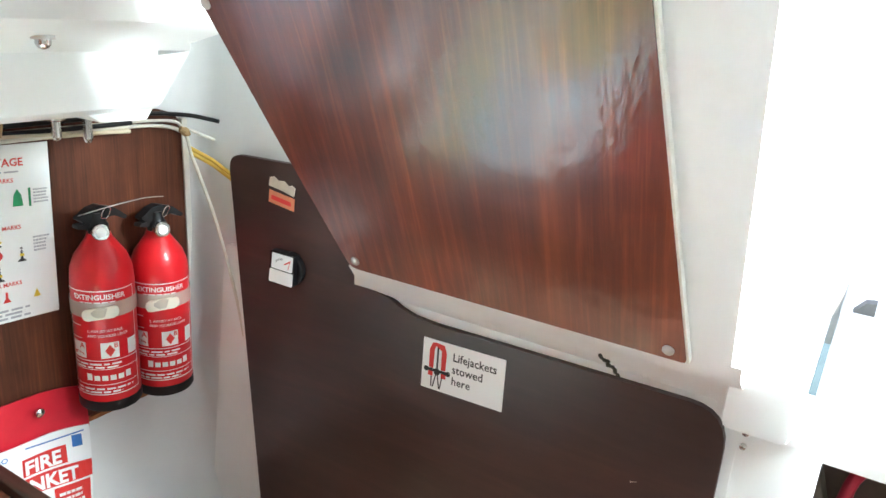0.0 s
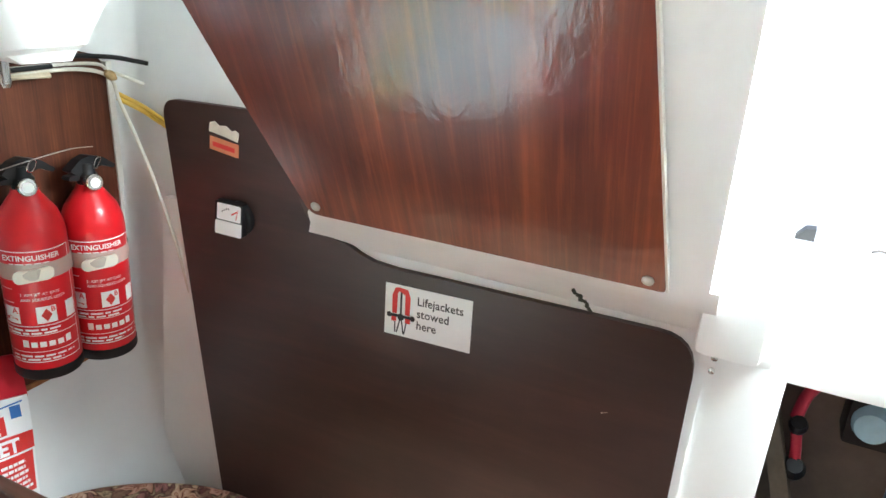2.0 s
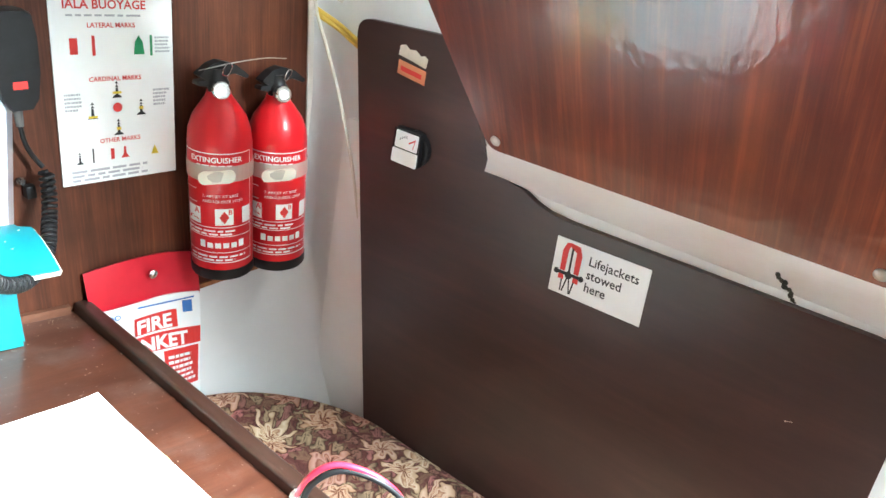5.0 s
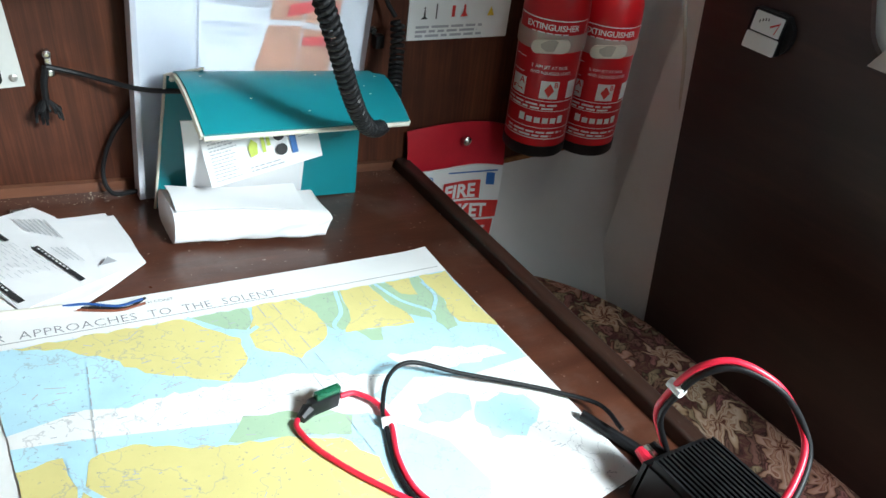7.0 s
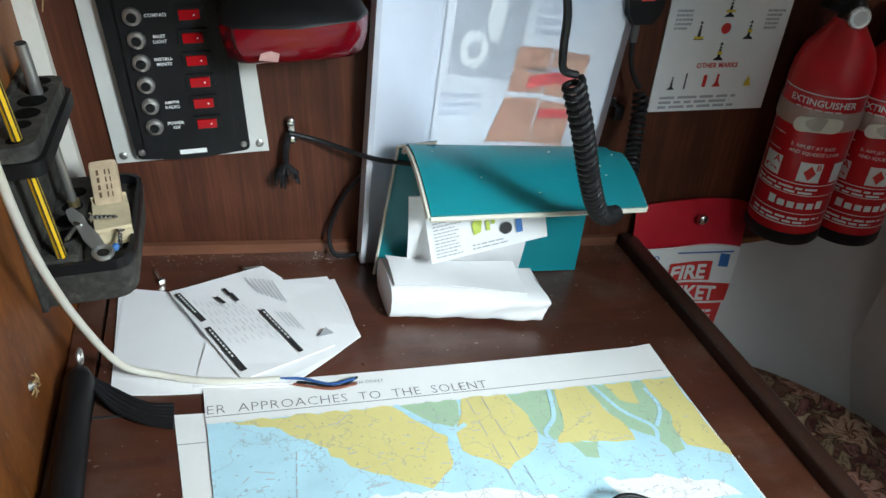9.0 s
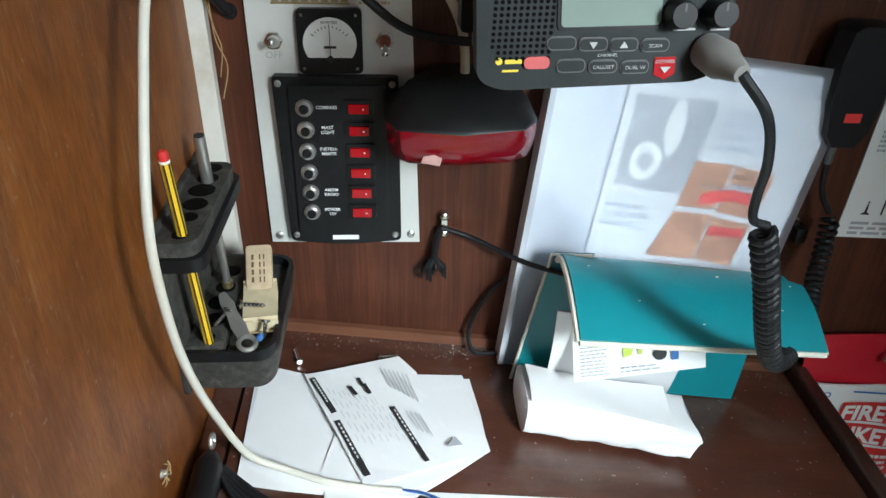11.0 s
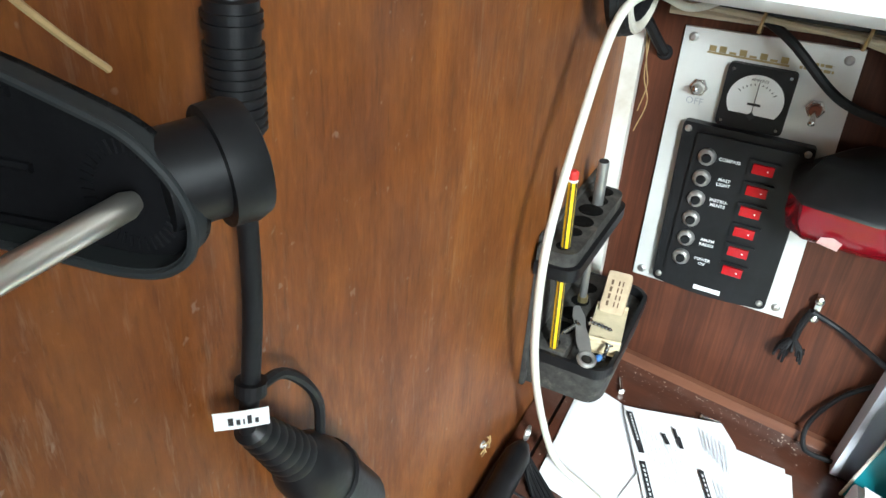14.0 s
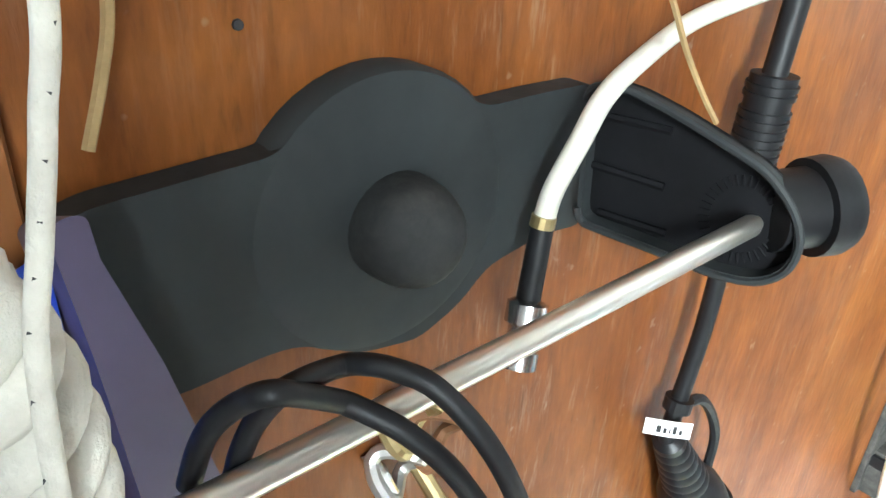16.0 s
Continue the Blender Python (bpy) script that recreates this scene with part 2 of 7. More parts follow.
LCD = plain("lcd_glass", (0.23, 0.29, 0.26), 0.12, vary=0.03, coat=0.8, relief=0.0)
GREEN_PCB = glassy("green_fuse_plastic", (0.02, 0.20, 0.10), 0.2, 0.5)
BLUE_WIRE = plain("blue_wire", (0.02, 0.08, 0.26), 0.4, relief=0.0)
BROWN_WIRE = plain("brown_wire", (0.20, 0.06, 0.03), 0.4, relief=0.0)
PURPLE = plain("purple_grey_plastic", (0.075, 0.060, 0.105), 0.42, vary=0.15, scale=20.0)
BLUE_CLOTH = plain("blue_cloth", (0.02, 0.08, 0.55), 0.8, vary=0.2, relief=0.3)
ROPE = plain("white_rope", (0.58, 0.55, 0.48), 0.9, vary=0.15, scale=160.0, relief=0.6, stain=(0.38, 0.34, 0.27))
CLEAR = glassy("frosted_sleeve", (0.88, 0.92, 0.98), 0.42, 0.92, 1.15, 0.82)
# blue-grey bilge paint, lightened so its colour carries the lens haze
BILGE_HAZED = plain("hazed_bilge_paint", (0.46, 0.52, 0.62), 0.6, vary=0.3, scale=8.0)
BATTEN = wood("batten_timber", (0.085, 0.030, 0.017), (0.15, 0.056, 0.030), (0.24, 0.10, 0.055), grain=(5, 60, 60), rough=0.4)
GREY_WOOD = plain("grey_wood", (0.13, 0.095, 0.065), 0.7, vary=0.25, scale=30.0)
FOLIAGE = plain("foliage", (0.06, 0.12, 0.03), 0.8, vary=0.5, scale=3.0, relief=0.0)
WOVEN = plain("cabin_sole", (0.16, 0.08, 0.035), 0.45, vary=0.2, scale=7.0)


def floral():
    """Tapestry cloth: cream and rose blossoms with leaves on a maroon-brown ground."""
    m, n, l, b = material("floral_tapestry", 0.9, spec=0.2)
    v = coords(n, l)
    warp = noise_tex(n, l, v, 9.0, 3.0, 0.6)
    w = n.new("ShaderNodeVectorMath")
    w.operation = "SCALE"
    w.inputs["Scale"].default_value = 0.16
    cv = n.new("ShaderNodeCombineXYZ")
    for i in range(3):
        l.new(warp, cv.inputs[i])
    l.new(cv.outputs[0], w.inputs[0])
    a = n.new("ShaderNodeVectorMath")
    l.new(v, a.inputs[0])
    l.new(w.outputs[0], a.inputs[1])
    def blossoms(scale, petals, base, stops, edge):
        """Flowers with lobed petals; gives their colour and where they lie."""
        vor = n.new("ShaderNodeTexVoronoi")
        vor.voronoi_dimensions = "2D"
        vor.inputs["Scale"].default_value, vor.inputs["Randomness"].default_value = scale, 0.85
        l.new(a.outputs[0], vor.inputs["Vector"])
        off = n.new("ShaderNodeVectorMath")
        off.operation = "SUBTRACT"
        l.new(a.outputs[0], off.inputs[0])
        l.new(vor.outputs["Position"], off.inputs[1])
        xyz = n.new("ShaderNodeSeparateXYZ")
        l.new(off.outputs[0], xyz.inputs[0])

        def calc(op, p, q):
            m_ = n.new("ShaderNodeMath")
            m_.operation = op
            for s, k in ((p, 0), (q, 1)):
                if isinstance(s, (int, float)):
                    m_.inputs[k].default_value = s
                else:
                    l.new(s, m_.inputs[k])
            return m_.outputs[0]

        ang = calc("MULTIPLY", calc("ARCTAN2", xyz.outputs["Y"], xyz.outputs["X"]), petals)
        lobe = calc("MULTIPLY", calc("SINE", calc("ADD", ang, calc("MULTIPLY", vor.outputs["Distance"], 9.0)), 0.0), 0.13)
        d = calc("ADD", calc("ADD", vor.outputs["Distance"], lobe), calc("MULTIPLY", warp, 0.16))
        rings = ramp(n, l, d, stops)
        hue = ramp(n, l, vor.outputs["Color"], base)
        return mix(n, l, 1.0, hue, rings, "MULTIPLY"), ramp(n, l, d, [(edge, (1, 1, 1)), (edge + 0.03, (0, 0, 0))])

    ground = ramp(n, l, noise_tex(n, l, v, 30.0, 5.0, 0.7, 1.5), [(0.3, (0.040, 0.014, 0.014)), (0.48, (0.12, 0.042, 0.036)), (0.60, (0.20, 0.12, 0.075)), (0.75, (0.11, 0.030, 0.034))])
    leaf, leaf_at = blossoms(34.0, 3.0, [(0.3, (0.36, 0.26, 0.16)), (0.5, (0.25, 0.12, 0.09)), (0.8, (0.38, 0.15, 0.14))], [(0.10, (0.4, 0.4, 0.4)), (0.22, (1, 1, 1)), (0.42, (0.55, 0.55, 0.55)), (0.50, (0.12, 0.1, 0.1))], 0.50)
    bloom, bloom_at = blossoms(13.0, 7.0, [(0.25, (0.66, 0.54, 0.40)), (0.5, (0.50, 0.25, 0.21)), (0.7, (0.62, 0.48, 0.33)), (0.9, (0.42, 0.16, 0.15))], [(0.08, (0.22, 0.10, 0.08)), (0.16, (0.9, 0.8, 0.7)), (0.25, (0.45, 0.28, 0.22)), (0.30, (1, 1, 1)), (0.44, (0.7, 0.6, 0.5)), (0.49, (0.12, 0.06, 0.05))], 0.50)
    col = mix(n, l, leaf_at, ground, leaf)
    col = mix(n, l, bloom_at, col, bloom)
    l.new(col, b.inputs["Base Color"])
    bump(n, l, b, noise_tex(n, l, v, 420.0, 2.0), 0.4, 0.0008)
    return m


FLORAL = floral()


def chart_paper(name, colour, vary=0.05):
    """Printed chart paper: tint with faint soundings, contour lines and handling marks."""
    m, n, l, b = material(name, 0.75, spec=0.25)
    v = coords(n, l)
    f = noise_tex(n, l, v, 18.0, 6.0, 0.65)
    col = ramp(n, l, f, [(0.3, tuple(c * (1 - vary) for c in colour)), (0.7, tuple(min(1, c * (1 + vary)) for c in colour))])
    wv = n.new("ShaderNodeTexNoise")
    wv.inputs["Scale"].default_value, wv.inputs["Detail"].default_value = 22.0, 5.0
    l.new(v, wv.inputs["Vector"])
    lines = ramp(n, l, wv.outputs["Fac"], [(0.490, (0, 0, 0)), (0.497, (0.55, 0.55, 0.55)), (0.504, (0, 0, 0))])
    col = mix(n, l, lines, col, (0.30, 0.30, 0.32))
    dots = noise_tex(n, l, v, 260.0, 2.0, 0.5)
    col = mix(n, l, ramp(n, l, dots, [(0.66, (0, 0, 0)), (0.72, (0.5, 0.5, 0.5))]), col, (0.22, 0.22, 0.27))
    l.new(col, b.inputs["Base Color"])
    bump(n, l, b, f, 0.08, 0.001)
    return m


CHART_WHITE = chart_paper("chart_white", (0.78, 0.78, 0.77))
CHART_MARGIN = plain("chart_margin", (0.80, 0.80, 0.79), 0.75, vary=0.02, scale=30.0)
CHART_BLUE = chart_paper("chart_shallow_blue", (0.44, 0.68, 0.78), 0.10)
CHART_LAND = chart_paper("chart_land_yellow", (0.66, 0.58, 0.24))
CHART_GREEN = chart_paper("chart_drying_green", (0.38, 0.53, 0.36))

# ---- mesh helpers ----
BASES = {}


def thing(name, at, label, category, group="", kind=""):
    """An Empty at the foot of a thing, which carries its parts."""
    ob = new(name)
    ob.location = at
    BASES[ob.name] = Vector(at)
    return tagged(ob, label, category, group, kind)


def part(name, bm, mat, parent=None, label="", smooth=False, bevel=0.0):
    """Links a bmesh, made in world metres, as one mesh under its thing or part."""
    me = bpy.data.meshes.new(name)
    base = BASES.get(parent.name, Vector()) if parent else Vector()
    if bevel:
        bmesh.ops.bevel(bm, geom=[e for e in bm.edges if len(e.link_faces) == 2 and e.calc_face_angle(0) > 0.6], offset=bevel, segments=2, profile=0.6, affect="EDGES", clamp_overlap=True)
    bmesh.ops.recalc_face_normals(bm, faces=bm.faces)
    bmesh.ops.translate(bm, verts=bm.verts, vec=-base)
    bm.to_mesh(me)
    bm.free()
    me.materials.append(mat)
    if smooth or bevel:
        me.polygons.foreach_set("use_smooth", [True] * len(me.polygons))
        me.set_sharp_from_angle(angle=radians(38))
    ob = new(name, me)
    if parent:
        ob.parent = parent
        BASES[ob.name] = base
    if label:
        ob["label"] = label
    return ob


def solo(name, bm, mat, label, category, group="", kind="", smooth=False, bevel=0.0):
    return tagged(part(name, bm, mat, None, "", smooth, bevel), label, category, group, kind)


def structure(name, bm, mat, label, bevel=0.0, smooth=False):
    return tagged(part(name, bm, mat, None, "", smooth, bevel), label, "", "", "structure")


def box(lo, hi, bm=None, m=None):
    bm = bm or bmesh.new()
    lo, hi = Vector(lo), Vector(hi)
    vs = bmesh.ops.create_cube(bm, size=1.0)["verts"]
    for v in vs:
        v.co = Vector((lo[i] + (v.co[i] + 0.5) * (hi[i] - lo[i]) for i in range(3)))
        if m:
            v.co = m @ v.co
    return bm


def prism(outline, to_a, to_b, bm=None):
    """A plate: the outline mapped by two functions of (u, v) to its two faces."""
    bm = bm or bmesh.new()
    a, b = [bm.verts.new(to_a(u, v)) for u, v in outline], [bm.verts.new(to_b(u, v)) for u, v in outline]
    bm.faces.new(a)
    bm.faces.new(b[::-1])
    for i in range(len(a)):
        j = (i + 1) % len(a)
        bm.faces.new((a[j], a[i], b[i], b[j]))
    return bm


def frame_of(d):
    d = Vector(d).normalized()
    u = d.cross(Vector((0, 0, 1)) if abs(d.z) < 0.9 else Vector((1, 0, 0))).normalized()
    return d, u, d.cross(u)


def turned(p0, p1, profile, seg=20, bm=None, caps=True):
    """A body of revolution about p0-p1. profile: (share of the way, radius)."""
    bm = bm or bmesh.new()
    p0, p1 = Vector(p0), Vector(p1)
    _, u, w = frame_of(p1 - p0)
    rings = []
    for f, r in profile:
        c = p0.lerp(p1, f) if 0 <= f <= 1 else p0 + (p1 - p0) * f
        rings.append([bm.verts.new(c + r * (math.cos(2 * math.pi * k / seg) * u + math.sin(2 * math.pi * k / seg) * w)) for k in range(seg)])
    for a, b in zip(rings, rings[1:]):
        for k in range(seg):
            bm.faces.new((a[k], a[(k + 1) % seg], b[(k + 1) % seg], b[k]))
    if caps:
        bm.faces.new(rings[0][::-1])
        bm.faces.new(rings[-1])
    return bm


def rod(p0, p1, r, seg=14, bm=None, r1=None):
    return turned(p0, p1, [(0, r), (1, r if r1 is None else r1)], seg, bm)


def spline(points, steps=8):
    """Points along a smooth curve through the given ones."""
    p = [Vector(q) for q in points]
    p = [2 * p[0] - p[1], *p, 2 * p[-1] - p[-2]]
    out = []
    for i in range(1, len(p) - 2):
        a, b, c, d = p[i - 1 : i + 3]
        for k in range(steps):
            t = k / steps
            out.append(0.5 * (2 * b + (c - a) * t + (2 * a - 5 * b + 4 * c - d) * t * t + (3 * b - a - 3 * c + d) * t**3))
    return out + [p[-2]]


def tube(points, r, seg=10, bm=None, smooth_steps=8, taper=None):
    """A round cable along a smooth curve."""
    bm = bm or bmesh.new()
    pts = spline(points, smooth_steps) if smooth_steps else [Vector(q) for q in points]
    d = (pts[1] - pts[0]).normalized()
    _, u, w = frame_of(d)
    rings = []
    for i, p in enumerate(pts):
        d = (pts[min(i + 1, len(pts) - 1)] - pts[max(i - 1, 0)]).normalized()
        u = (u - d * u.dot(d)).normalized()
        w = d.cross(u)
        rr = r if taper is None else r * taper(i / (len(pts) - 1))
        rings.append([bm.verts.new(p + rr * (math.cos(2 * math.pi * k / seg) * u + math.sin(2 * math.pi * k / seg) * w)) for k in range(seg)])
    for a, b in zip(rings, rings[1:]):
        for k in range(seg):
            bm.faces.new((a[k], a[(k + 1) % seg], b[(k + 1) % seg], b[k]))
    bm.faces.new(rings[0][::-1])
    bm.faces.new(rings[-1])
    return bm


def sheet(f, nu, nv, thick=0.0, bm=None):
    """A bent sheet f(u, v), u and v from 0 to 1, with thickness."""
    bm = bm or bmesh.new()
    g = [[bm.verts.new(f(i / nu, j / nv)) for j in range(nv + 1)] for i in range(nu + 1)]
    faces = [bm.faces.new((g[i][j], g[i + 1][j], g[i + 1][j + 1], g[i][j + 1])) for i in range(nu) for j in range(nv)]
    if thick:
        bm.normal_update()
        bmesh.ops.solidify(bm, geom=faces, thickness=thick)
    return bm


def letters(text, size, put, bm=None, align="LEFT", bold=0.0, spacing=1.0):
    """Flat lettering in the built-in font, each vertex placed by put(u, v) in metres."""
    cu = bpy.data.curves.new("lettering", "FONT")
    cu.body, cu.size, cu.align_x, cu.resolution_u, cu.offset, cu.space_character = text, size, align, 2, bold * size, spacing
    ob = bpy.data.objects.new("lettering", cu)
    scene.collection.objects.link(ob)
    bpy.context.view_layer.update()
    me = bpy.data.meshes.new_from_object(ob.evaluated_get(bpy.context.evaluated_depsgraph_get()))
    bpy.data.objects.remove(ob)
    bpy.data.curves.remove(cu)
    bm = bm or bmesh.new()
    vs = [bm.verts.new(put(v.co.x, v.co.y)) for v in me.vertices]
    for p in me.polygons:
        try:
            bm.faces.new([vs[i] for i in p.vertices])
        except ValueError:
            pass
    bpy.data.meshes.remove(me)
    return bm


def flat(quads, put, bm=None):
    """Flat marks: outlines in (u, v), placed by put."""
    bm = bm or bmesh.new()
    for q in quads:
        bm.faces.new([bm.verts.new(put(u, v)) for u, v in q])
    return bm


def ribbon(pts, w, put):
    """One printed line of half width w along points (u, v)."""
    bm, prev = bmesh.new(), None
    for i, p in enumerate(pts):
        a, b = pts[max(i - 1, 0)], pts[min(i + 1, len(pts) - 1)]
        d = math.hypot(b[0] - a[0], b[1] - a[1]) or 1.0
        nx, ny = -(b[1] - a[1]) / d * w, (b[0] - a[0]) / d * w
        pair = bm.verts.new(put(p[0] + nx, p[1] + ny)), bm.verts.new(put(p[0] - nx, p[1] - ny))
        if prev:
            bm.faces.new((prev[0], pair[0], pair[1], prev[1]))
        prev = pair
    return bm


def patch_on(u0, v0, u1, v1, put, n=12):
    """A printed block that follows a curved face."""
    return ribbon([(u0 + (u1 - u0) * k / n, (v0 + v1) / 2) for k in range(n + 1)], (v1 - v0) / 2, put)


def rect(u0, v0, u1, v1):
    return [(u0, v0), (u1, v0), (u1, v1), (u0, v1)]


def disc(u, v, r, n=20, r2=None):
    return [(u + r * math.cos(2 * math.pi * k / n), v + (r2 or r) * math.sin(2 * math.pi * k / n)) for k in range(n)]


def ring_marks(u, v, r0, r1, n=24):
    o, i = disc(u, v, r1, n), disc(u, v, r0, n)
    return [[o[k], o[(k + 1) % n], i[(k + 1) % n], i[k]] for k in range(n)]


def text_bars(u0, v0, u1, v1, rows, rng, fill=0.55):
    """Rows of unreadable small print as bars."""
    out, h = [], (v1 - v0) / rows
    for r in range(rows):
        u = u0
        end = u0 + (u1 - u0) * (0.7 + 0.3 * rng.random())
        while u < end:
            w = (u1 - u0) * (0.06 + 0.14 * rng.random())
            out.append(rect(u, v0 + r * h, min(u + w, end), v0 + r * h + h * fill))
            u += w + (u1 - u0) * 0.03
    return out


def rounded(pts, r, n=5):
    """An outline with its corners rounded; r may be one radius or a list."""
    out = []
    for i, p in enumerate(pts):
        ri = r[i] if isinstance(r, (list, tuple)) else r
        p, a, b = Vector(p), Vector(pts[i - 1]), Vector(pts[(i + 1) % len(pts)])
        if ri <= 0:
            out.append(tuple(p))
            continue
        da, db = (a - p).normalized(), (b - p).normalized()
        ra = min(ri, (a - p).length * 0.49, (b - p).length * 0.49)
        s, e = p + da * ra, p + db * ra
        for k in range(n + 1):
            t = k / n
            out.append(tuple((1 - t) ** 2 * s + 2 * t * (1 - t) * p + t * t * e))
    return out


# ---- the slope of the chart table ----
SLOPE = radians(7.5)
CS, SN, TN = math.cos(SLOPE), math.sin(SLOPE), math.tan(SLOPE)


def on_table(x, y, h=0.0):
    """The place h above the sloping table at plan position x, y."""
    return Vector((x + h * SN, y, 0.75 - TN * (x - 0.2) + h * CS))


def on_c(y, z, h=0.0):
    """The place h in front of the dark locker panel."""
    return Vector((0.915 + 0.09 * (z - 0.84) - h, y, z))


def on_m(y, s, h=0.0):
    """A place on the leaning mahogany panel: s metres up its slope from its foot."""
    k = 1 / math.hypot(1, 0.45)
    return Vector((0.803 - 0.45 * k * s - h * k, y, 1.044 + k * s - h * 0.45 * k))


def on_a(x, z, h=0.0):
    return Vector((x, 1.11 - h, z))


def on_b(y, z, h=0.0):
    return Vector((-0.135 + h, y, z))


# ---- the cabin ----
structure("floor", box((-1.9, -1.75, -0.04), (1.0, 1.25, 0.0)), WOVEN, "varnished plywood cabin sole")
structure("wall_forward", box((-1.95, -1.75, 0), (-1.9, 1.25, 1.85)), WOOD_A, "dark wood-faced bulkhead at the forward end")

# unseen wall added behind the camera to shade the bulkhead's near end
structure("wall_shade_screen", box((-0.55, -0.045, 0.0), (0.50, -0.015, 1.78)), HULL, "white painted unseen wall added to shade the bulkhead")

# opposite cabin side, unseen, with a long window assumed for the fill lamp
bm = box((-1.95, -1.65, 0), (1.0, -1.6, 1.3))
box((-1.95, -1.65, 1.54), (1.0, -1.6, 1.85), bm)
box((-1.95, -1.65, 1.3), (0.10, -1.6, 1.54), bm)
box((0.93, -1.65, 1.3), (1.0, -1.6, 1.54), bm)
structure("wall_opposite", bm, GRP, "white moulded cabin side with an assumed window opening")

# coach roof with the open hatch over the companionway
bm = box((-1.95, -1.65, 1.78), (0.58, 1.3, 1.83))
box((0.58, -0.16, 1.78), (1.05, 1.3, 1.83), bm)
box((0.58, -1.65, 1.78), (1.05, -0.70, 1.83), bm)
structure("ceiling", bm, GRP, "white moulded deckhead with an open hatch")

# hull side: upright above the panel foot, rounding into the quarter below
def hull(u, v):
    z = 1.8 * v
    low = max(0.0, min(1.0, (0.70 - z) / 0.30))
    ya, xc, r = 1.128 - 0.03 * low, 0.93 + 0.09 * (z - 0.84), 0.05 + 0.16 * low
    if z > 1.1:
        xc += 0.06 * (z - 1.1)
    if u < 0.5:
        return Vector((-0.3 + (xc - r + 0.3) * u / 0.5, ya, z))
    if u < 0.8:
        a = (u - 0.5) / 0.3 * math.pi / 2
        return Vector((xc - r + r * math.sin(a), ya - r + r * math.cos(a), z))
    return Vector((xc, ya - r - (ya - r - 0.18) * (u - 0.8) / 0.2, z))


structure("hull_side", sheet(hull, 60, 48, 0.02), HULL, "off-white painted inside of the hull, rounding into the quarter", smooth=True)

# wood-faced panel along the hull behind the chart table
pts = rounded([(-0.20, 0.66), (0.928, 0.684), (0.922, 1.165), (0.86, 1.185), (-0.20, 1.30)], [0, 0.004, 0.035, 0.03, 0])
panel_a = structure("wall_panel", prism(pts, lambda x, z: on_a(x, z), lambda x, z: on_a(x, z, -0.012)), WOOD_A, "dark reddish wood-grain panel along the hull")
part("edging", prism([(0.925, 0.686), (0.936, 0.684), (0.930, 1.16), (0.919, 1.16)], lambda x, z: on_a(x, z, 0.003), lambda x, z: on_a(x, z, -0.013)), TRIMW, panel_a, "white painted edging strip")
part("lower_edge", box((0.52, 1.106, 0.676), (0.928, 1.122, 0.684)), WOOD_EDGE, panel_a, "pale raw lower edge")

# white corner post where the panel meets the bulkhead
structure("corner_post", prism([(-0.158, 0.76), (-0.116, 0.76), (-0.121, 1.30), (-0.160, 1.30)], lambda x, z: on_a(x, z, 0.012), lambda x, z: on_a(x, z, 0.0)), TRIMW, "yellowed white corner post with brown drips", bevel=0.002)

# plywood half bulkhead at the head of the table
structure("bulkhead", box((-0.16, 0.364, 0.0), (-0.135, 1.118, 1.79)), WOOD_B, "worn brown plywood bulkhead with scuffs and old holes")
structure("bulkhead_edge", box((-0.168, 0.330, 0.0), (-0.130, 0.364, 1.79)), WOOD_EDGE, "orange hardwood post on the bulkhead's free edge", bevel=0.004)
# surface disc in black paints the shade of an old screw hole
bm = bmesh.new()
for y, z, r in ((0.404, 1.292, 0.0011),):
    turned(on_b(y, z, 0.0004), on_b(y, z, 0.001), [(0, r), (1, r * 0.9)], 12, bm)
structure("bulkhead_screw_holes", bm, PRINT_BLACK, "old screw holes in the plywood, their shade painted as black discs")

# moulded side deck with its stepped underside
prof = [(1.125, 1.205), (0.965, 1.205), (0.95, 1.215), (0.95, 1.287), (0.938, 1.298), (0.868, 1.318), (0.852, 1.330), (0.85, 1.79), (1.125, 1.79)]
bm = bmesh.new()
ends = []
for left in (True, False):
    ring = []
    for y, z in prof:
        x = -0.13 if left else (0.748 + 0.5 * max(0.0, z - 1.2) + (0.02 if z > 1.25 else 0.0) if z < 1.29 else 0.80)
        ring.append(bm.verts.new((x, y, z)))
    ends.append(ring)
bm.faces.new(ends[0])
bm.faces.new(ends[1][::-1])
for i in range(len(prof)):
    j = (i + 1) % len(prof)
    bm.faces.new((ends[0][i], ends[0][j], ends[1][j], ends[1][i]))
structure("side_deck", bm, GRP, "white moulded underside of the side deck", bevel=0.008)

# thicker pad of the moulding at its after end
PADX = [(0.655, 1.207), (0.672, 1.196), (0.742, 1.194), (0.752, 1.207)]
structure("side_deck_pad", prism(PADX, lambda x, z: Vector((x, 0.962, z)), lambda x, z: Vector((x, 1.05, z))), GRP, "white moulded pad under the side deck", bevel=0.003)

# white moulding round the quarter opening
structure("quarter_liner", prism(rounded([(0.155, 0.30), (1.02, 0.30), (1.02, 0.955), (0.155, 0.965)], 0.01), lambda y, z: on_c(y, z, -0.004), lambda y, z: on_c(y, z, -0.03)), GRP, "white moulded liner behind the dark locker panel")
PF = [(0.950, 0.925), (0.925, 0.955), (0.875, 0.995), (0.812, 1.036), (0.806, 1.052), (0.84, 1.06), (0.96, 0.99)]
bm = bmesh.new()
near, far = [bm.verts.new((x, 0.155, z)) for x, z in PF], [bm.verts.new((x, 0.76 - 0.95 * (z - 0.925), z)) for x, z in PF]
bm.faces.new(near)
bm.faces.new(far[::-1])
for i in range(len(PF)):
    bm.faces.new((near[i - 1], near[i], far[i], far[i - 1]))
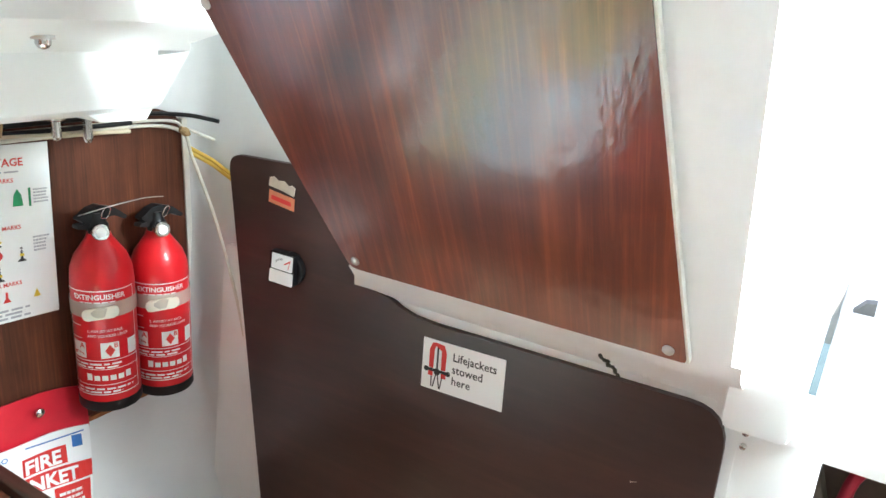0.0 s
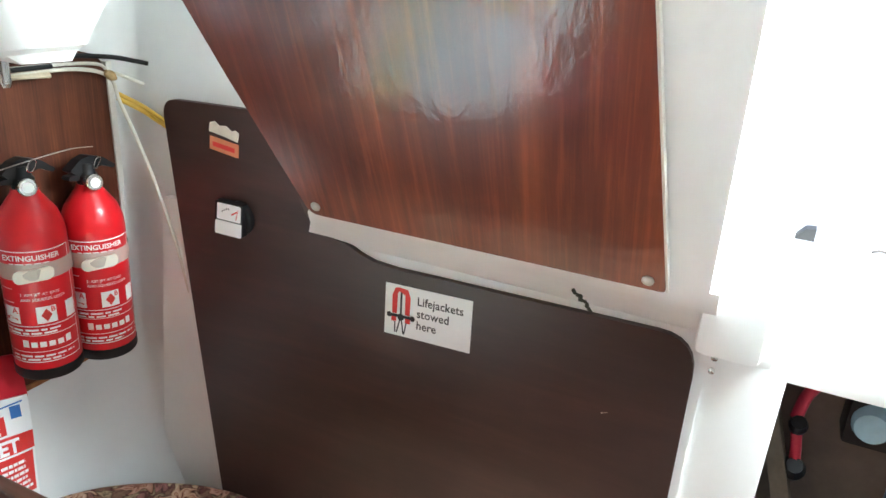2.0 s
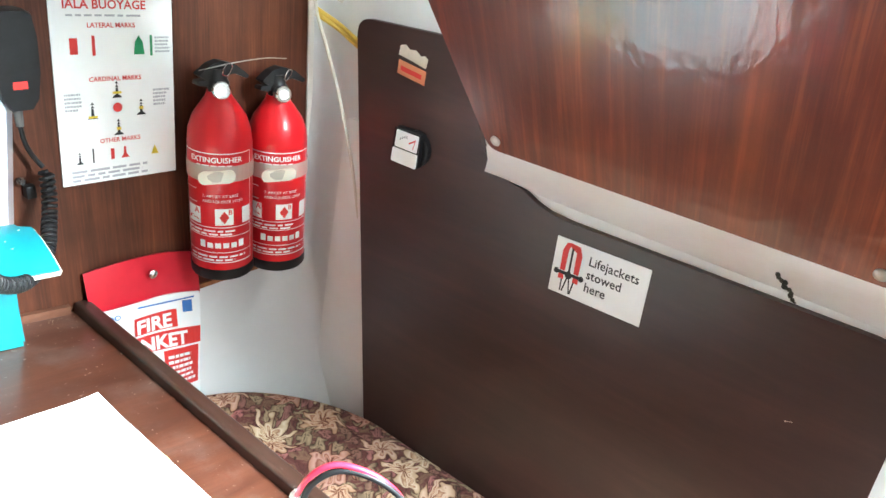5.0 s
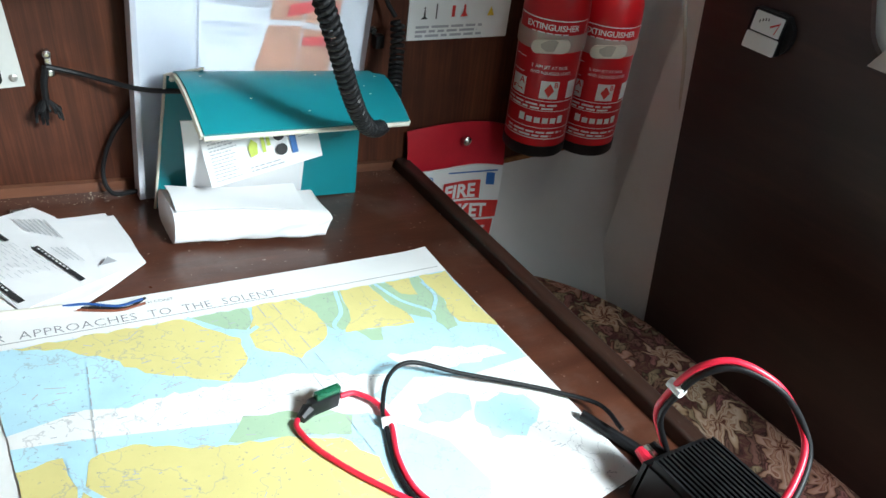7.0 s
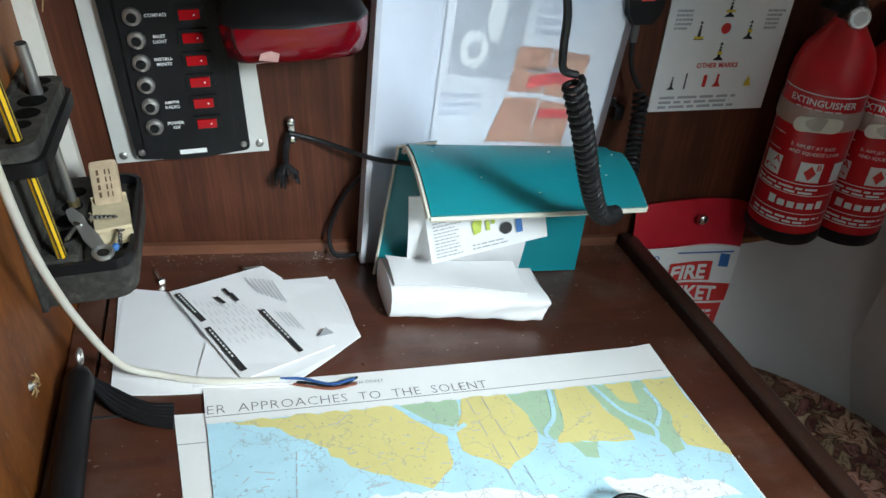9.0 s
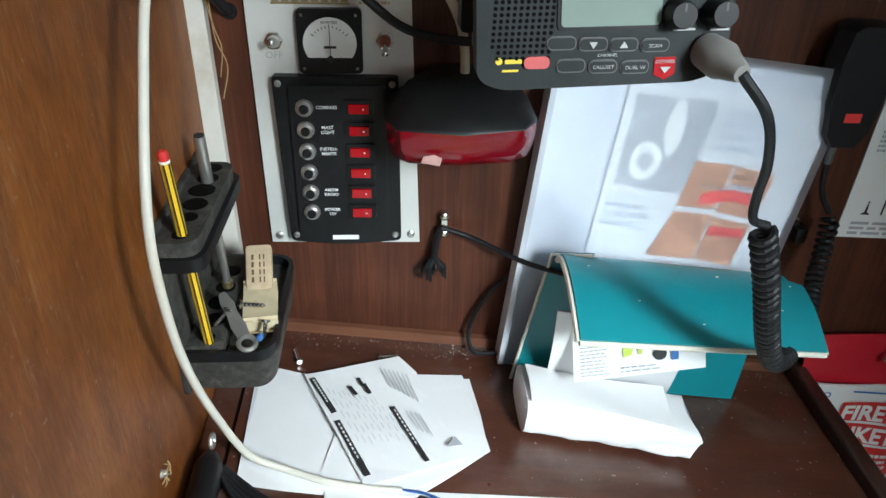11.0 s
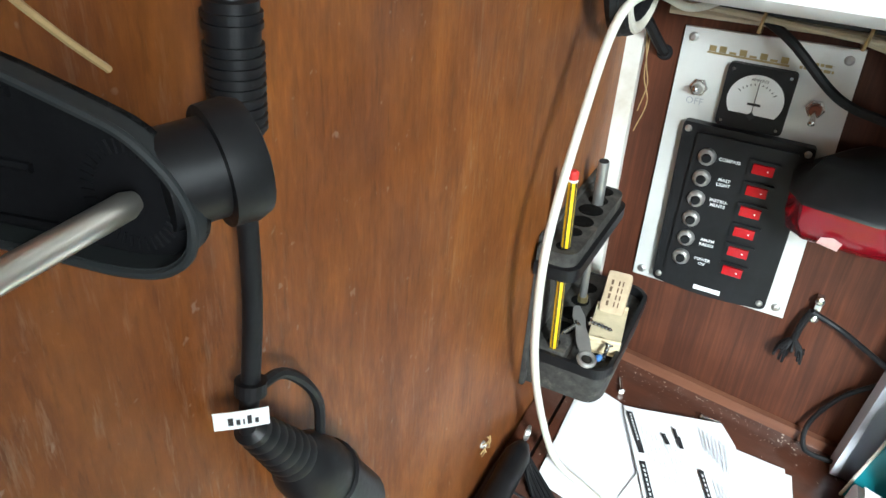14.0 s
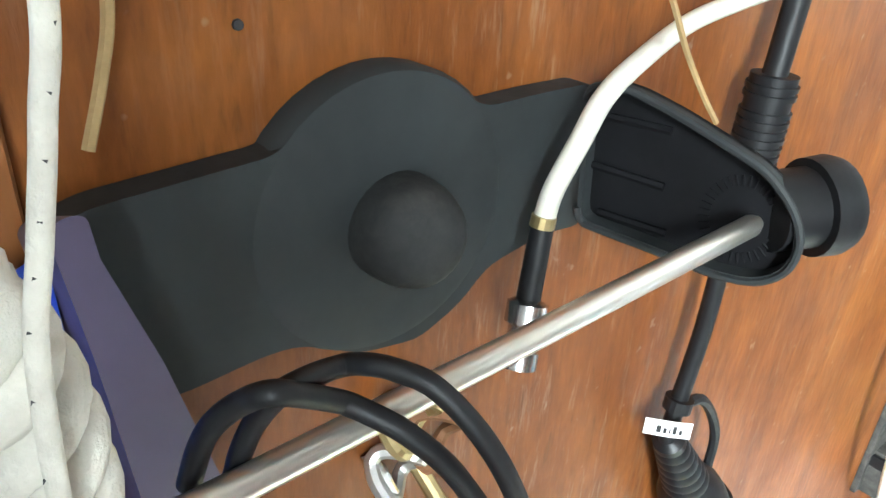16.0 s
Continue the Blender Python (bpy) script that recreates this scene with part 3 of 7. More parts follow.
structure("cockpit_underside", bm, GRP, "white sloping underside of the cockpit seat moulding", smooth=True)
pts = rounded([(0.165, -0.01), (0.632, -0.01), (0.690, 0.19), (0.738, 0.36), (0.85, 0.80), (0.165, 0.80)], [0.012, 0.012, 0, 0, 0, 0])
structure("cockpit_side_liner", prism(pts, lambda y, s: on_m(y, s, -0.006), lambda y, s: on_m(y, s, -0.03)), GRP, "white moulded liner behind the mahogany panel")
structure("companionway_jamb", box((0.855, 0.10, 0.955), (0.975, 0.172, 1.79)), GRP, "white moulded companionway jamb", bevel=0.012)
structure("companionway_ledge", box((0.90, 0.085, 0.935), (1.0, 0.166, 0.962)), GRP, "white moulded ledge at the foot of the jamb", bevel=0.008)
structure("quarter_wall", box((0.925, 0.066, 0.0), (1.0, 0.166, 0.94)), GRP, "white moulded wall beside the engine space", bevel=0.004)
structure("aft_wall_opposite", box((0.95, -1.65, 0.0), (1.0, -0.60, 1.83)), GRP, "white moulded aft bulkhead across the companionway")
structure("berth_front", box((0.53, -0.3, 0.0), (0.55, 1.05, 0.36)), WOOD_A, "dark wood front of the quarter berth")
structure("berth_top", box((0.53, -0.3, 0.34), (0.93, 1.10, 0.36)), WOOD_A, "dark wood berth top under the cushion")

# bridge deck, engine space and cockpit beyond
structure("bridge_deck", box((0.955, -0.60, 0.897), (1.75, 0.09, 0.935)), GRP, "white moulded bridge deck in full daylight", bevel=0.01)
# engine space walls use the paint with haze lightened into its colour
structure("engine_space_back", box((1.22, -0.6, 0.0), (1.26, 0.07, 0.89)), BILGE_HAZED, "blue-grey painted back of the engine space")
structure("engine_space_side", box((1.0, 0.07, 0.0), (1.54, 0.09, 0.89)), BILGE_HAZED, "blue-grey painted side of the engine space")
structure("engine_space_side", box((1.0, -0.62, 0.0), (1.54, -0.6, 0.89)), BILGE_HAZED, "blue-grey painted side of the engine space")
structure("engine_box", box((1.15, -0.58, 0.0), (1.22, 0.068, 0.838)), plain("brown_engine_box", (0.17, 0.115, 0.085), 0.6, vary=0.25, scale=9.0, stain=(0.07, 0.055, 0.05)), "brown stained engine box", bevel=0.006)
structure("engine_sill", box((0.96, -0.6, 0.0), (1.02, 0.066, 0.62)), WOOD_A, "dark wood sill of the engine space")
for y0, y1 in ((-1.5, -0.62), (0.19, 1.2)):
    structure("cockpit_seat", box((1.75, y0, 0.4), (3.2, y1, 1.12)), GRP, "white moulded cockpit seat in sunlight", bevel=0.02)
structure("side_bulkhead", box((1.0, 0.10, 0.9), (1.75, 0.17, 1.6)), GRP, "white moulded side of the companionway recess", bevel=0.01)
structure("forward_locker", box((-0.8, 0.15, 0.0), (-0.3, 0.8, 0.9)), WOOD_A, "dark wood locker in the forward space")
structure("cockpit_sole", box((1.75, -0.62, 0.4), (3.2, 0.10, 0.45)), GRP, "white moulded cockpit sole")
structure("transom", box((3.2, -1.7, 0.2), (3.26, 1.5, 1.42)), GRP, "white moulded transom", bevel=0.02)
structure("water", box((-60, -60, -0.9), (60, 60, -0.8)), plain("harbour_water", (0.10, 0.14, 0.13), 0.12, vary=0.3, scale=0.5), "grey-green harbour water")

# ---- chart table ----
table = thing("chart_table", (0.2, 0.7, 0.0), "dark mahogany chart table, sloping, dusty, with raised rails", "table")
part("tabletop", prism([(-0.108, 0.22), (0.506, 0.22), (0.506, 1.108), (-0.108, 1.108)], lambda x, y: on_table(x, y), lambda x, y: on_table(x, y, -0.02)), WOOD_T, table)
part("front_rail", prism(rounded([(0.506, -0.03), (0.528, -0.03), (0.528, 0.016), (0.506, 0.016)], [0, 0.002, 0.006, 0.006]), lambda x, h: on_table(x, 0.22, h), lambda x, h: on_table(x, 1.105, h)), WOOD_RAIL, table, "dark rounded rail along the lower edge")
part("hinge_strip", prism([(-0.134, 0.22), (-0.111, 0.22), (-0.111, 1.095), (-0.134, 1.095)], lambda x, y: on_table(x, y, 0.004), lambda x, y: on_table(x, y, -0.02)), WOOD_T, table, "separate worn strip against the bulkhead")
part("back_batten", prism([(-0.115, 0.0), (0.50, 0.0), (0.50, 0.012), (-0.115, 0.012)], lambda x, h: on_table(x, 1.109, h), lambda x, h: on_table(x, 1.101, h)), BATTEN, table, "thin paler batten along the back edge")
part("case_front", box((0.48, 0.24, 0.42), (0.50, 1.05, 0.69)), WOOD_A, table)
part("case_end", box((-0.13, 0.24, 0.42), (0.48, 0.26, 0.70)), WOOD_A, table)
part("hinge_flap", prism([(-0.13, 0.86), (-0.05, 0.86), (-0.05, 0.862), (-0.13, 0.862)], lambda x, y: on_table(x, y, 0.0012), lambda x, y: on_table(x, y, -0.004)), PRINT_BLACK, table, "dark joint in the lid")

# ---- the dark locker panel and what is fixed to it ----
pts = [(0.845, 0.30), (1.012, 1.115), (0.80, 1.122), (0.772, 1.06), (0.738, 0.987), (0.712, 0.968), (0.682, 0.957), (0.66, 0.954), (0.64, 0.944), (0.615, 0.938), (0.58, 0.936), (0.168, 0.944), (0.158, 0.30)]
locker = thing("locker_panel", on_c(0.5, 0.36), "dark brown laminate locker panel with rounded corners", "panel")
part("board", prism(rounded(pts, [0, 0.03, 0, 0.02, 0.02, 0, 0, 0.004, 0.01, 0, 0, 0.05, 0], 6), lambda y, z: on_c(y, z, 0.006), lambda y, z: on_c(y, z, -0.004)), WOOD_C, locker)
bm = bmesh.new()
for z in (0.868, 0.885):
    turned(on_c(0.148, z + 0.042, 0.004), on_c(0.148, z + 0.042, 0.009), [(0, 0.004), (0.7, 0.004), (1, 0.0015)], 10, bm)
part("screw", bm, STEEL, locker)

part("scratch", flat([[(0.264, 0.815), (0.264 - 0.006, 0.815 + 0.0022), (0.264 - 0.0064, 0.815 + 0.0030), (0.264 - 0.0006, 0.815 + 0.0012)], disc(0.264 + 0.001, 0.815, 0.0012, 8)], lambda y, z: on_c(y, z, 0.0066)), TAN, locker, "small pale scratch")

sticker = thing("lifejacket_sticker", on_c(0.52, 0.84, 0.006), "white sticker with a red lifejacket drawing and black words", "sticker")


def on_sticker(u, v, h=0.0008):
    """u metres from its left edge, v up from its foot."""
    return on_c(0.589 - u - 0.004 * (v / 0.076) * -1, 0.8385 + v + 0.035 * u, 0.0062 + h)


part("backing", prism(rounded(rect(0, 0, 0.134, 0.076), 0.001), lambda u, v: on_sticker(u, v, 0.0005), lambda u, v: on_sticker(u, v, 0.0)), LABELW, sticker)
bm = bmesh.new()
for k, (word, v) in enumerate((("Lifejackets", 0.052), ("stowed", 0.034), ("here", 0.0165))):
    letters(word, 0.0175, lambda a, b, v=v: on_sticker(0.0505 + a * 0.97, v + b), bm, bold=0.012)
part("lettering", bm, PRINT_BLACK, sticker)
bm = flat([[(0.012, 0.033), (0.0115, 0.060), (0.016, 0.071), (0.022, 0.0725), (0.022, 0.067), (0.020, 0.062), (0.0195, 0.033)],
           [(0.040, 0.033), (0.0405, 0.060), (0.036, 0.071), (0.022, 0.0725), (0.022, 0.067), (0.032, 0.062), (0.0325, 0.033)]], lambda u, v: on_sticker(u, v, 0.0009))
flat([rect(0.011, 0.021, 0.019, 0.029), rect(0.033, 0.021, 0.041, 0.029)], lambda u, v: on_sticker(u, v, 0.0009), bm)
part("lifejacket_drawing", bm, PRINT_RED, sticker)
bm = flat([rect(0.0245, 0.028, 0.0275, 0.066), rect(0.007, 0.028, 0.045, 0.0325), disc(0.0075, 0.030, 0.004, 10), disc(0.0445, 0.030, 0.004, 10), disc(0.026, 0.029, 0.0055, 10),
           [(0.016, 0.021), (0.018, 0.021), (0.0185, 0.005), (0.0165, 0.005)], [(0.024, 0.026), (0.026, 0.026), (0.021, 0.005), (0.019, 0.005)],
           [(0.026, 0.026), (0.028, 0.026), (0.032, 0.004), (0.030, 0.004)], [(0.034, 0.022), (0.036, 0.022), (0.033, 0.004), (0.031, 0.004)]], lambda u, v: on_sticker(u, v, 0.0012))
part("strap_drawing", bm, PRINT_BLACK, sticker)

small = thing("torn_sticker", on_c(0.886, 1.05, 0.006), "remains of an orange sticker under a torn pale scrap", "sticker")
part("orange_scrap", prism(rect(0.859, 1.049, 0.914, 1.069), lambda y, z: on_c(y, z + 0.12 * (y - 0.886), 0.0068), lambda y, z: on_c(y, z + 0.12 * (y - 0.886), 0.006)), PRINT_ORANGE, small)
part("print_bars", flat([rect(0.866, 1.055, 0.908, 1.062)], lambda y, z: on_c(y, z + 0.12 * (y - 0.886), 0.0072)), PRINT_RED, small)
pts = [(0.915, 1.0755), (0.885, 1.0745), (0.861, 1.0725), (0.859, 1.086), (0.866, 1.089), (0.873, 1.086), (0.884, 1.091), (0.896, 1.088), (0.905, 1.0925), (0.914, 1.089)]
part("torn_paper", prism(pts, lambda y, z: on_c(y, z + 0.12 * (y - 0.886), 0.0075), lambda y, z: on_c(y, z + 0.12 * (y - 0.886), 0.006)), TAN, small)

meter_y = -0.017
meter = thing("battery_meter", on_c(0.86, 0.93, 0.006), "small square dial meter, white face over a white label", "meter")
part("bezel", turned(on_c(0.870 + meter_y, 0.955, 0.006), on_c(0.870 + meter_y, 0.955, 0.016), [(0, 0.0275), (0.85, 0.0275), (1, 0.025)], 24), BLACK, meter)
part("housing", prism(rounded(rect(0.852, 0.931, 0.904, 0.982), 0.003), lambda y, z: on_c(y + meter_y, z, 0.024), lambda y, z: on_c(y + meter_y, z, 0.012)), BLACK, meter, bevel=0.001)
part("dial", prism(rounded(rect(0.855, 0.954, 0.899, 0.979), 0.002), lambda y, z: on_c(y + meter_y, z, 0.0252), lambda y, z: on_c(y + meter_y, z, 0.023)), LABELW, meter)
part("label_plate", prism(rounded(rect(0.853, 0.931, 0.902, 0.952), 0.002), lambda y, z: on_c(y + meter_y, z, 0.0257), lambda y, z: on_c(y + meter_y, z, 0.023)), WHITE_PL, meter)
arc = [rect(0.888 - 0.004 * k, 0.9655 + 0.005 * math.sin(k / 6 * math.pi), 0.8895 - 0.004 * k, 0.9690 + 0.005 * math.sin(k / 6 * math.pi)) for k in range(4)]
part("scale_marks", flat(arc, lambda y, z: on_c(y + meter_y, z, 0.0256)), PRINT_BLACK, meter)
part("needle", flat([[(0.862, 0.958), (0.8635, 0.958), (0.8595, 0.974), (0.8585, 0.9735)], [(0.872, 0.9655), (0.861, 0.972), (0.860, 0.970), (0.871, 0.9635)]], lambda y, z: on_c(y + meter_y, z, 0.0256)), PRINT_RED, meter)

# ---- mahogany panel ----
mah = thing("mahogany_panel", on_m(0.42, 0), "glossy varnished mahogany panel with screwed corners", "panel")
pts = rounded([(0.206, 0.003), (0.641, -0.002), (0.70, 0.19), (0.748, 0.36), (0.86, 0.80), (0.30, 0.80)], [0.006, 0.014, 0, 0, 0, 0])
part("board", prism(pts, lambda y, s: on_m(y, s, 0.005), lambda y, s: on_m(y, s, -0.006)), WOOD_M, mah, bevel=0.0015)
part("pale_edge", prism([(0.2035, 0.003), (0.2062, 0.003), (0.2995, 0.80), (0.2965, 0.80)], lambda y, s: on_m(y, s, 0.004), lambda y, s: on_m(y, s, -0.005)), TRIMW, mah, "white painted edge")
for y, s in ((0.225, 0.016), (0.629, 0.013), (0.737, 0.345)):
    part("screw", turned(on_m(y, s, 0.004), on_m(y, s, 0.009), [(0, 0.0065), (0.5, 0.0065), (0.8, 0.005), (1, 0.001)], 14), STEEL_DULL, mah, smooth=True)

chain = thing("fine_chain", (0.86, 0.29, 1.0), "short fine blackened chain hanging under the mahogany panel", "chain")
bm = bmesh.new()
for k in range(30):
    t = 0.48 + 0.34 * k / 29
    c = Vector((0.802 + 0.108 * t, 0.334 - 0.045 * t + 0.0022 * math.sin(k * 0.55), 1.040 - 0.100 * t + 0.006 * math.sin(t * 3.1) + 0.001 * math.sin(k * 0.8)))
    d, u, w = frame_of(Vector((0.1, -0.08, -0.112)))
    side = u if k % 2 else w
    loop = [c + 0.0024 * math.cos(a) * d + 0.0015 * math.sin(a) * side for a in [2 * math.pi * q / 8 for q in range(9)]]
    tube(loop, 0.0009, 5, bm, 0)
part("links", bm, plain("chain_black", (0.05, 0.05, 0.035), 0.5, metal=0.5, vary=0.3), chain)

# ---- quarter berth cushion ----
out = [(0.525, -0.3), (0.885, -0.3), (0.885, 0.84), (0.872, 0.90), (0.842, 0.965), (0.79, 1.03), (0.735, 1.07), (0.66, 1.098), (0.525, 1.10)]
cushion = thing("berth_cushion", (0.7, 0.4, 0.36), "thick berth cushion in brown floral tapestry cloth", "cushion")
def cushion_f(y_lo, y_hi):
    def f(u, v):
        y = y_lo + (y_hi - y_lo) * v
        if y < 0.84:
            xr = 0.885
        else:
            t = min(1.0, (y - 0.84) / 0.262)
            xr = 0.885 - 0.235 * (1 - math.sqrt(max(0.0, 1 - t * t))) - 0.03 * t
        x = 0.528 + (xr - 0.528) * u
        e = min(u, 1 - u) * 0.36
        puff = -0.03 * math.exp(-(e / 0.013) ** 1.2) + 0.004 * math.sin(9 * y + 4 * x)
        return Vector((x, y, 0.482 + puff))
    return f


part("top_cover", sheet(cushion_f(-0.3, 1.115), 26, 90, 0.115), FLORAL, cushion, smooth=True)


# ---- things on the panel along the hull ----
rng = random.Random(7)

poster = thing("buoyage_poster", (0.595, 1.106, 0.9), "white poster of coloured buoyage marks, pinned flat", "poster")
part("paper", prism([(0.514, 0.897), (0.676, 0.888), (0.683, 1.148), (0.522, 1.152)], lambda x, z: on_a(x, z, 0.0022), lambda x, z: on_a(x, z, 0.0004)), LABELW, poster)


def on_poster(u, v, h=0.0028):
    """u along the width (0.162) and v up (0.256)."""
    return on_a(0.514 + u + 0.03 * v, 0.897 - 0.05 * u + v, h)


for wd, size, u, v in (("IALA BUOYAGE", 0.0155, 0.016, 0.228), ("LATERAL MARKS", 0.0085, 0.045, 0.205), ("CARDINAL MARKS", 0.0085, 0.043, 0.137), ("OTHER MARKS", 0.0085, 0.052, 0.054)):
    part("heading", letters(wd, size, lambda a, b, u=u, v=v: on_poster(u + a, v + b), bold=0.02), PRINT_RED, poster)
for q in (disc(0.079, 0.101, 0.0065, 14), rect(0.066, 0.03, 0.071, 0.045), [(0.080, 0.03), (0.092, 0.03), (0.088, 0.036), (0.0875, 0.046), (0.0845, 0.046), (0.084, 0.036)], rect(0.022, 0.172, 0.032, 0.192), rect(0.05, 0.17, 0.054, 0.195)):
    part("red_mark", flat([q], on_poster), PRINT_RED, poster)


def buoy(u, v, s, bm):
    """A small pillar buoy seen from the side."""
    flat([[(u - s, v), (u + s, v), (u + 0.75 * s, v + 0.35 * s), (u + 0.3 * s, v + 0.6 * s), (u + 0.22 * s, v + 2 * s), (u - 0.22 * s, v + 2 * s), (u - 0.3 * s, v + 0.6 * s), (u - 0.75 * s, v + 0.35 * s)],
          [(u - 0.35 * s, v + 2.1 * s), (u + 0.35 * s, v + 2.1 * s), (u, v + 2.7 * s)], [(u - 0.35 * s, v + 2.75 * s), (u + 0.35 * s, v + 2.75 * s), (u, v + 3.3 * s)]], on_poster, bm)
    return bm


for u, v, s in ((0.079, 0.114, 0.0068), (0.045, 0.088, 0.0068), (0.112, 0.088, 0.0068), (0.079, 0.063, 0.0068), (0.024, 0.028, 0.005)):
    part("buoy_drawing", buoy(u, v, s, bmesh.new()), PRINT_BLACK, poster)
part("spar_drawing", flat([rect(0.041, 0.028, 0.043, 0.048)], on_poster), PRINT_BLACK, poster)
for q in (rect(0.073, 0.1195, 0.085, 0.1225), rect(0.039, 0.089, 0.051, 0.092), rect(0.109, 0.096, 0.115, 0.1), rect(0.076, 0.070, 0.082, 0.074), [(0.124, 0.03), (0.135, 0.03), (0.1295, 0.043)]):
    part("yellow_mark", flat([q], lambda u, v: on_poster(u, v, 0.0033)), PRINT_YELLOW, poster)
for q in ([(0.105, 0.17), (0.12, 0.17), (0.118, 0.186), (0.1125, 0.195), (0.107, 0.186)], rect(0.128, 0.168, 0.1315, 0.195)):
    part("green_mark", flat([q], on_poster), PRINT_GREEN, poster)
marks = text_bars(0.012, 0.004, 0.15, 0.022, 3, rng) + text_bars(0.13, 0.10, 0.155, 0.125, 5, rng) + text_bars(0.01, 0.10, 0.032, 0.125, 5, rng) + text_bars(0.135, 0.172, 0.157, 0.195, 5, rng) + text_bars(0.02, 0.2185, 0.14, 0.223, 1, rng)
tagged(part("small_print", flat(marks, on_poster), PRINT_GREY, poster), kind="stuff")

# switch plate
plate = thing("switch_plate", (-0.01, 1.107, 0.9), "worn aluminium switch plate with dial, toggles and black breaker panel", "switch panel")
part("backplate", prism([(-0.085, 0.898), (0.066, 0.896), (0.057, 1.160), (-0.087, 1.156)], lambda x, z: on_a(x, z, 0.004), lambda x, z: on_a(x, z, 0.0)), ALU, plate, bevel=0.0006)
for x, z in ((-0.078, 1.148), (0.047, 1.150), (-0.077, 0.906), (0.057, 0.906)):
    part("screw", turned(on_a(x, z, 0.004), on_a(x, z, 0.0065), [(0, 0.0042), (0.6, 0.004), (1, 0.0022)], 12), STEEL_DULL, plate)
bars = [rect(-0.063 + 0.0085 * k, 1.1385, -0.057 + 0.0085 * k, 1.1405 + 0.0035 * (k % 2) + 0.003 * (k == 0)) for k in range(8)]
bars += [rect(-0.064, 1.1365, 0.004, 1.1382)] + text_bars(0.012, 1.137, 0.042, 1.146, 2, rng)
part("worn_lettering", flat(bars, lambda x, z: on_a(x, z, 0.0046)), BRASS, plate, "worn gilt maker's lettering")
dial = part("dial_frame", prism(rounded(rect(-0.043, 1.077, 0.014, 1.134), 0.005), lambda x, z: on_a(x, z, 0.010), lambda x, z: on_a(x, z, 0.003)), BLACK, plate, "square black dial frame", bevel=0.0012)
face = [(-0.0145 + 0.0235 * math.cos(a), 1.1045 + 0.0225 * math.sin(a)) for a in [math.radians(-35 + 250 * k / 26) for k in range(27)]]
part("dial_face", prism(face, lambda x, z: on_a(x, z, 0.0108), lambda x, z: on_a(x, z, 0.009)), LABELW, dial, "white ammeter face")
bm = bmesh.new()
for k in range(11):
    a = math.radians(145 - 11 * k)
    c, s_ = math.cos(a), math.sin(a)
    r0, r1, w = 0.0165, 0.0165 + (0.003 if k % 5 == 0 else 0.0018), 0.00035
    flat([[(-0.0145 + r0 * c - w * s_, 1.1015 + r0 * s_ + w * c), (-0.0145 + r0 * c + w * s_, 1.1015 + r0 * s_ - w * c), (-0.0145 + r1 * c + w * s_, 1.1015 + r1 * s_ - w * c), (-0.0145 + r1 * c - w * s_, 1.1015 + r1 * s_ + w * c)]], lambda x, z: on_a(x, z, 0.0112), bm)
letters("AMPERES", 0.0036, lambda a, b: on_a(-0.0145 + a, 1.1215 + b, 0.0112), bm, "CENTER")
flat([rect(-0.0148, 1.091, -0.0141, 1.1185), [(-0.0185, 1.0905), (-0.0145, 1.0865), (-0.0105, 1.0905), (-0.0145, 1.0945)], disc(-0.024, 1.091, 0.0012, 8), disc(-0.005, 1.091, 0.0012, 8), rect(-0.020, 1.1, -0.009, 1.1022)], lambda x, z: on_a(x, z, 0.0114), bm)
part("scale_and_needle", bm, PRINT_BLACK, dial)
for x in (-0.038, 0.009):
    for z in (1.082, 1.129):
        part("dial_screw", turned(on_a(x, z, 0.010), on_a(x, z, 0.0115), [(0, 0.0018), (1, 0.0014)], 10), STEEL, dial)
for x, z, tip, lab in ((-0.064, 1.105, 0.4, "toggle_switch"), (0.034, 1.106, -0.7, "toggle_switch")):
    tg = part(lab, turned(on_a(x, z, 0.004), on_a(x, z, 0.009), [(0, 0.0082), (0.45, 0.0082), (0.5, 0.0062), (1, 0.006)], 6), STEEL, plate, "nickel toggle switch")
    part("boss", turned(on_a(x, z, 0.008), on_a(x, z, 0.012), [(0, 0.0058), (1, 0.0048)], 16), STEEL_DULL if x < 0 else BROWN_WIRE, tg)
    part("lever", turned(on_a(x, z, 0.010), on_a(x, z + 0.011 * tip, 0.026), [(0, 0.0014), (0.7, 0.0026), (0.92, 0.003), (1, 0.0012)], 12), STEEL, tg, smooth=True)
part("off_mark", letters("OFF", 0.009, lambda a, b: on_a(-0.073 + a, 1.089 + b, 0.0046)), PRINT_GREY, plate, "pencilled word")
panel = part("breaker_panel", prism(rounded([(-0.0635, 0.905), (-0.01, 0.8995), (0.047, 0.9045), (0.0455, 1.0745), (-0.0685, 1.0755)], [0.006, 0.03, 0.006, 0.004, 0.004]), lambda x, z: on_a(x, z, 0.014), lambda x, z: on_a(x, z, 0.003)), BLACK, plate, "black six-way breaker panel", bevel=0.002)
part("raised_field", prism(rounded(rect(-0.054, 0.914, 0.034, 1.068), 0.003), lambda x, z: on_a(x, z, 0.017), lambda x, z: on_a(x, z, 0.012)), BLACK, panel, bevel=0.0012)
for x, z in ((-0.063, 1.069), (0.040, 1.0685), (-0.058, 0.912), (0.041, 0.911)):
    part("panel_screw", turned(on_a(x, z, 0.013), on_a(x, z, 0.0165), [(0, 0.0034), (0.6, 0.0032), (1, 0.0018)], 10), STEEL_DULL, panel)
NAMES = (("COMPASS",), ("MAST", "LIGHT"), ("INSTRU-", "MENTS"), (), ("AM/FM", "RADIO"), ("POWER", "12V"))
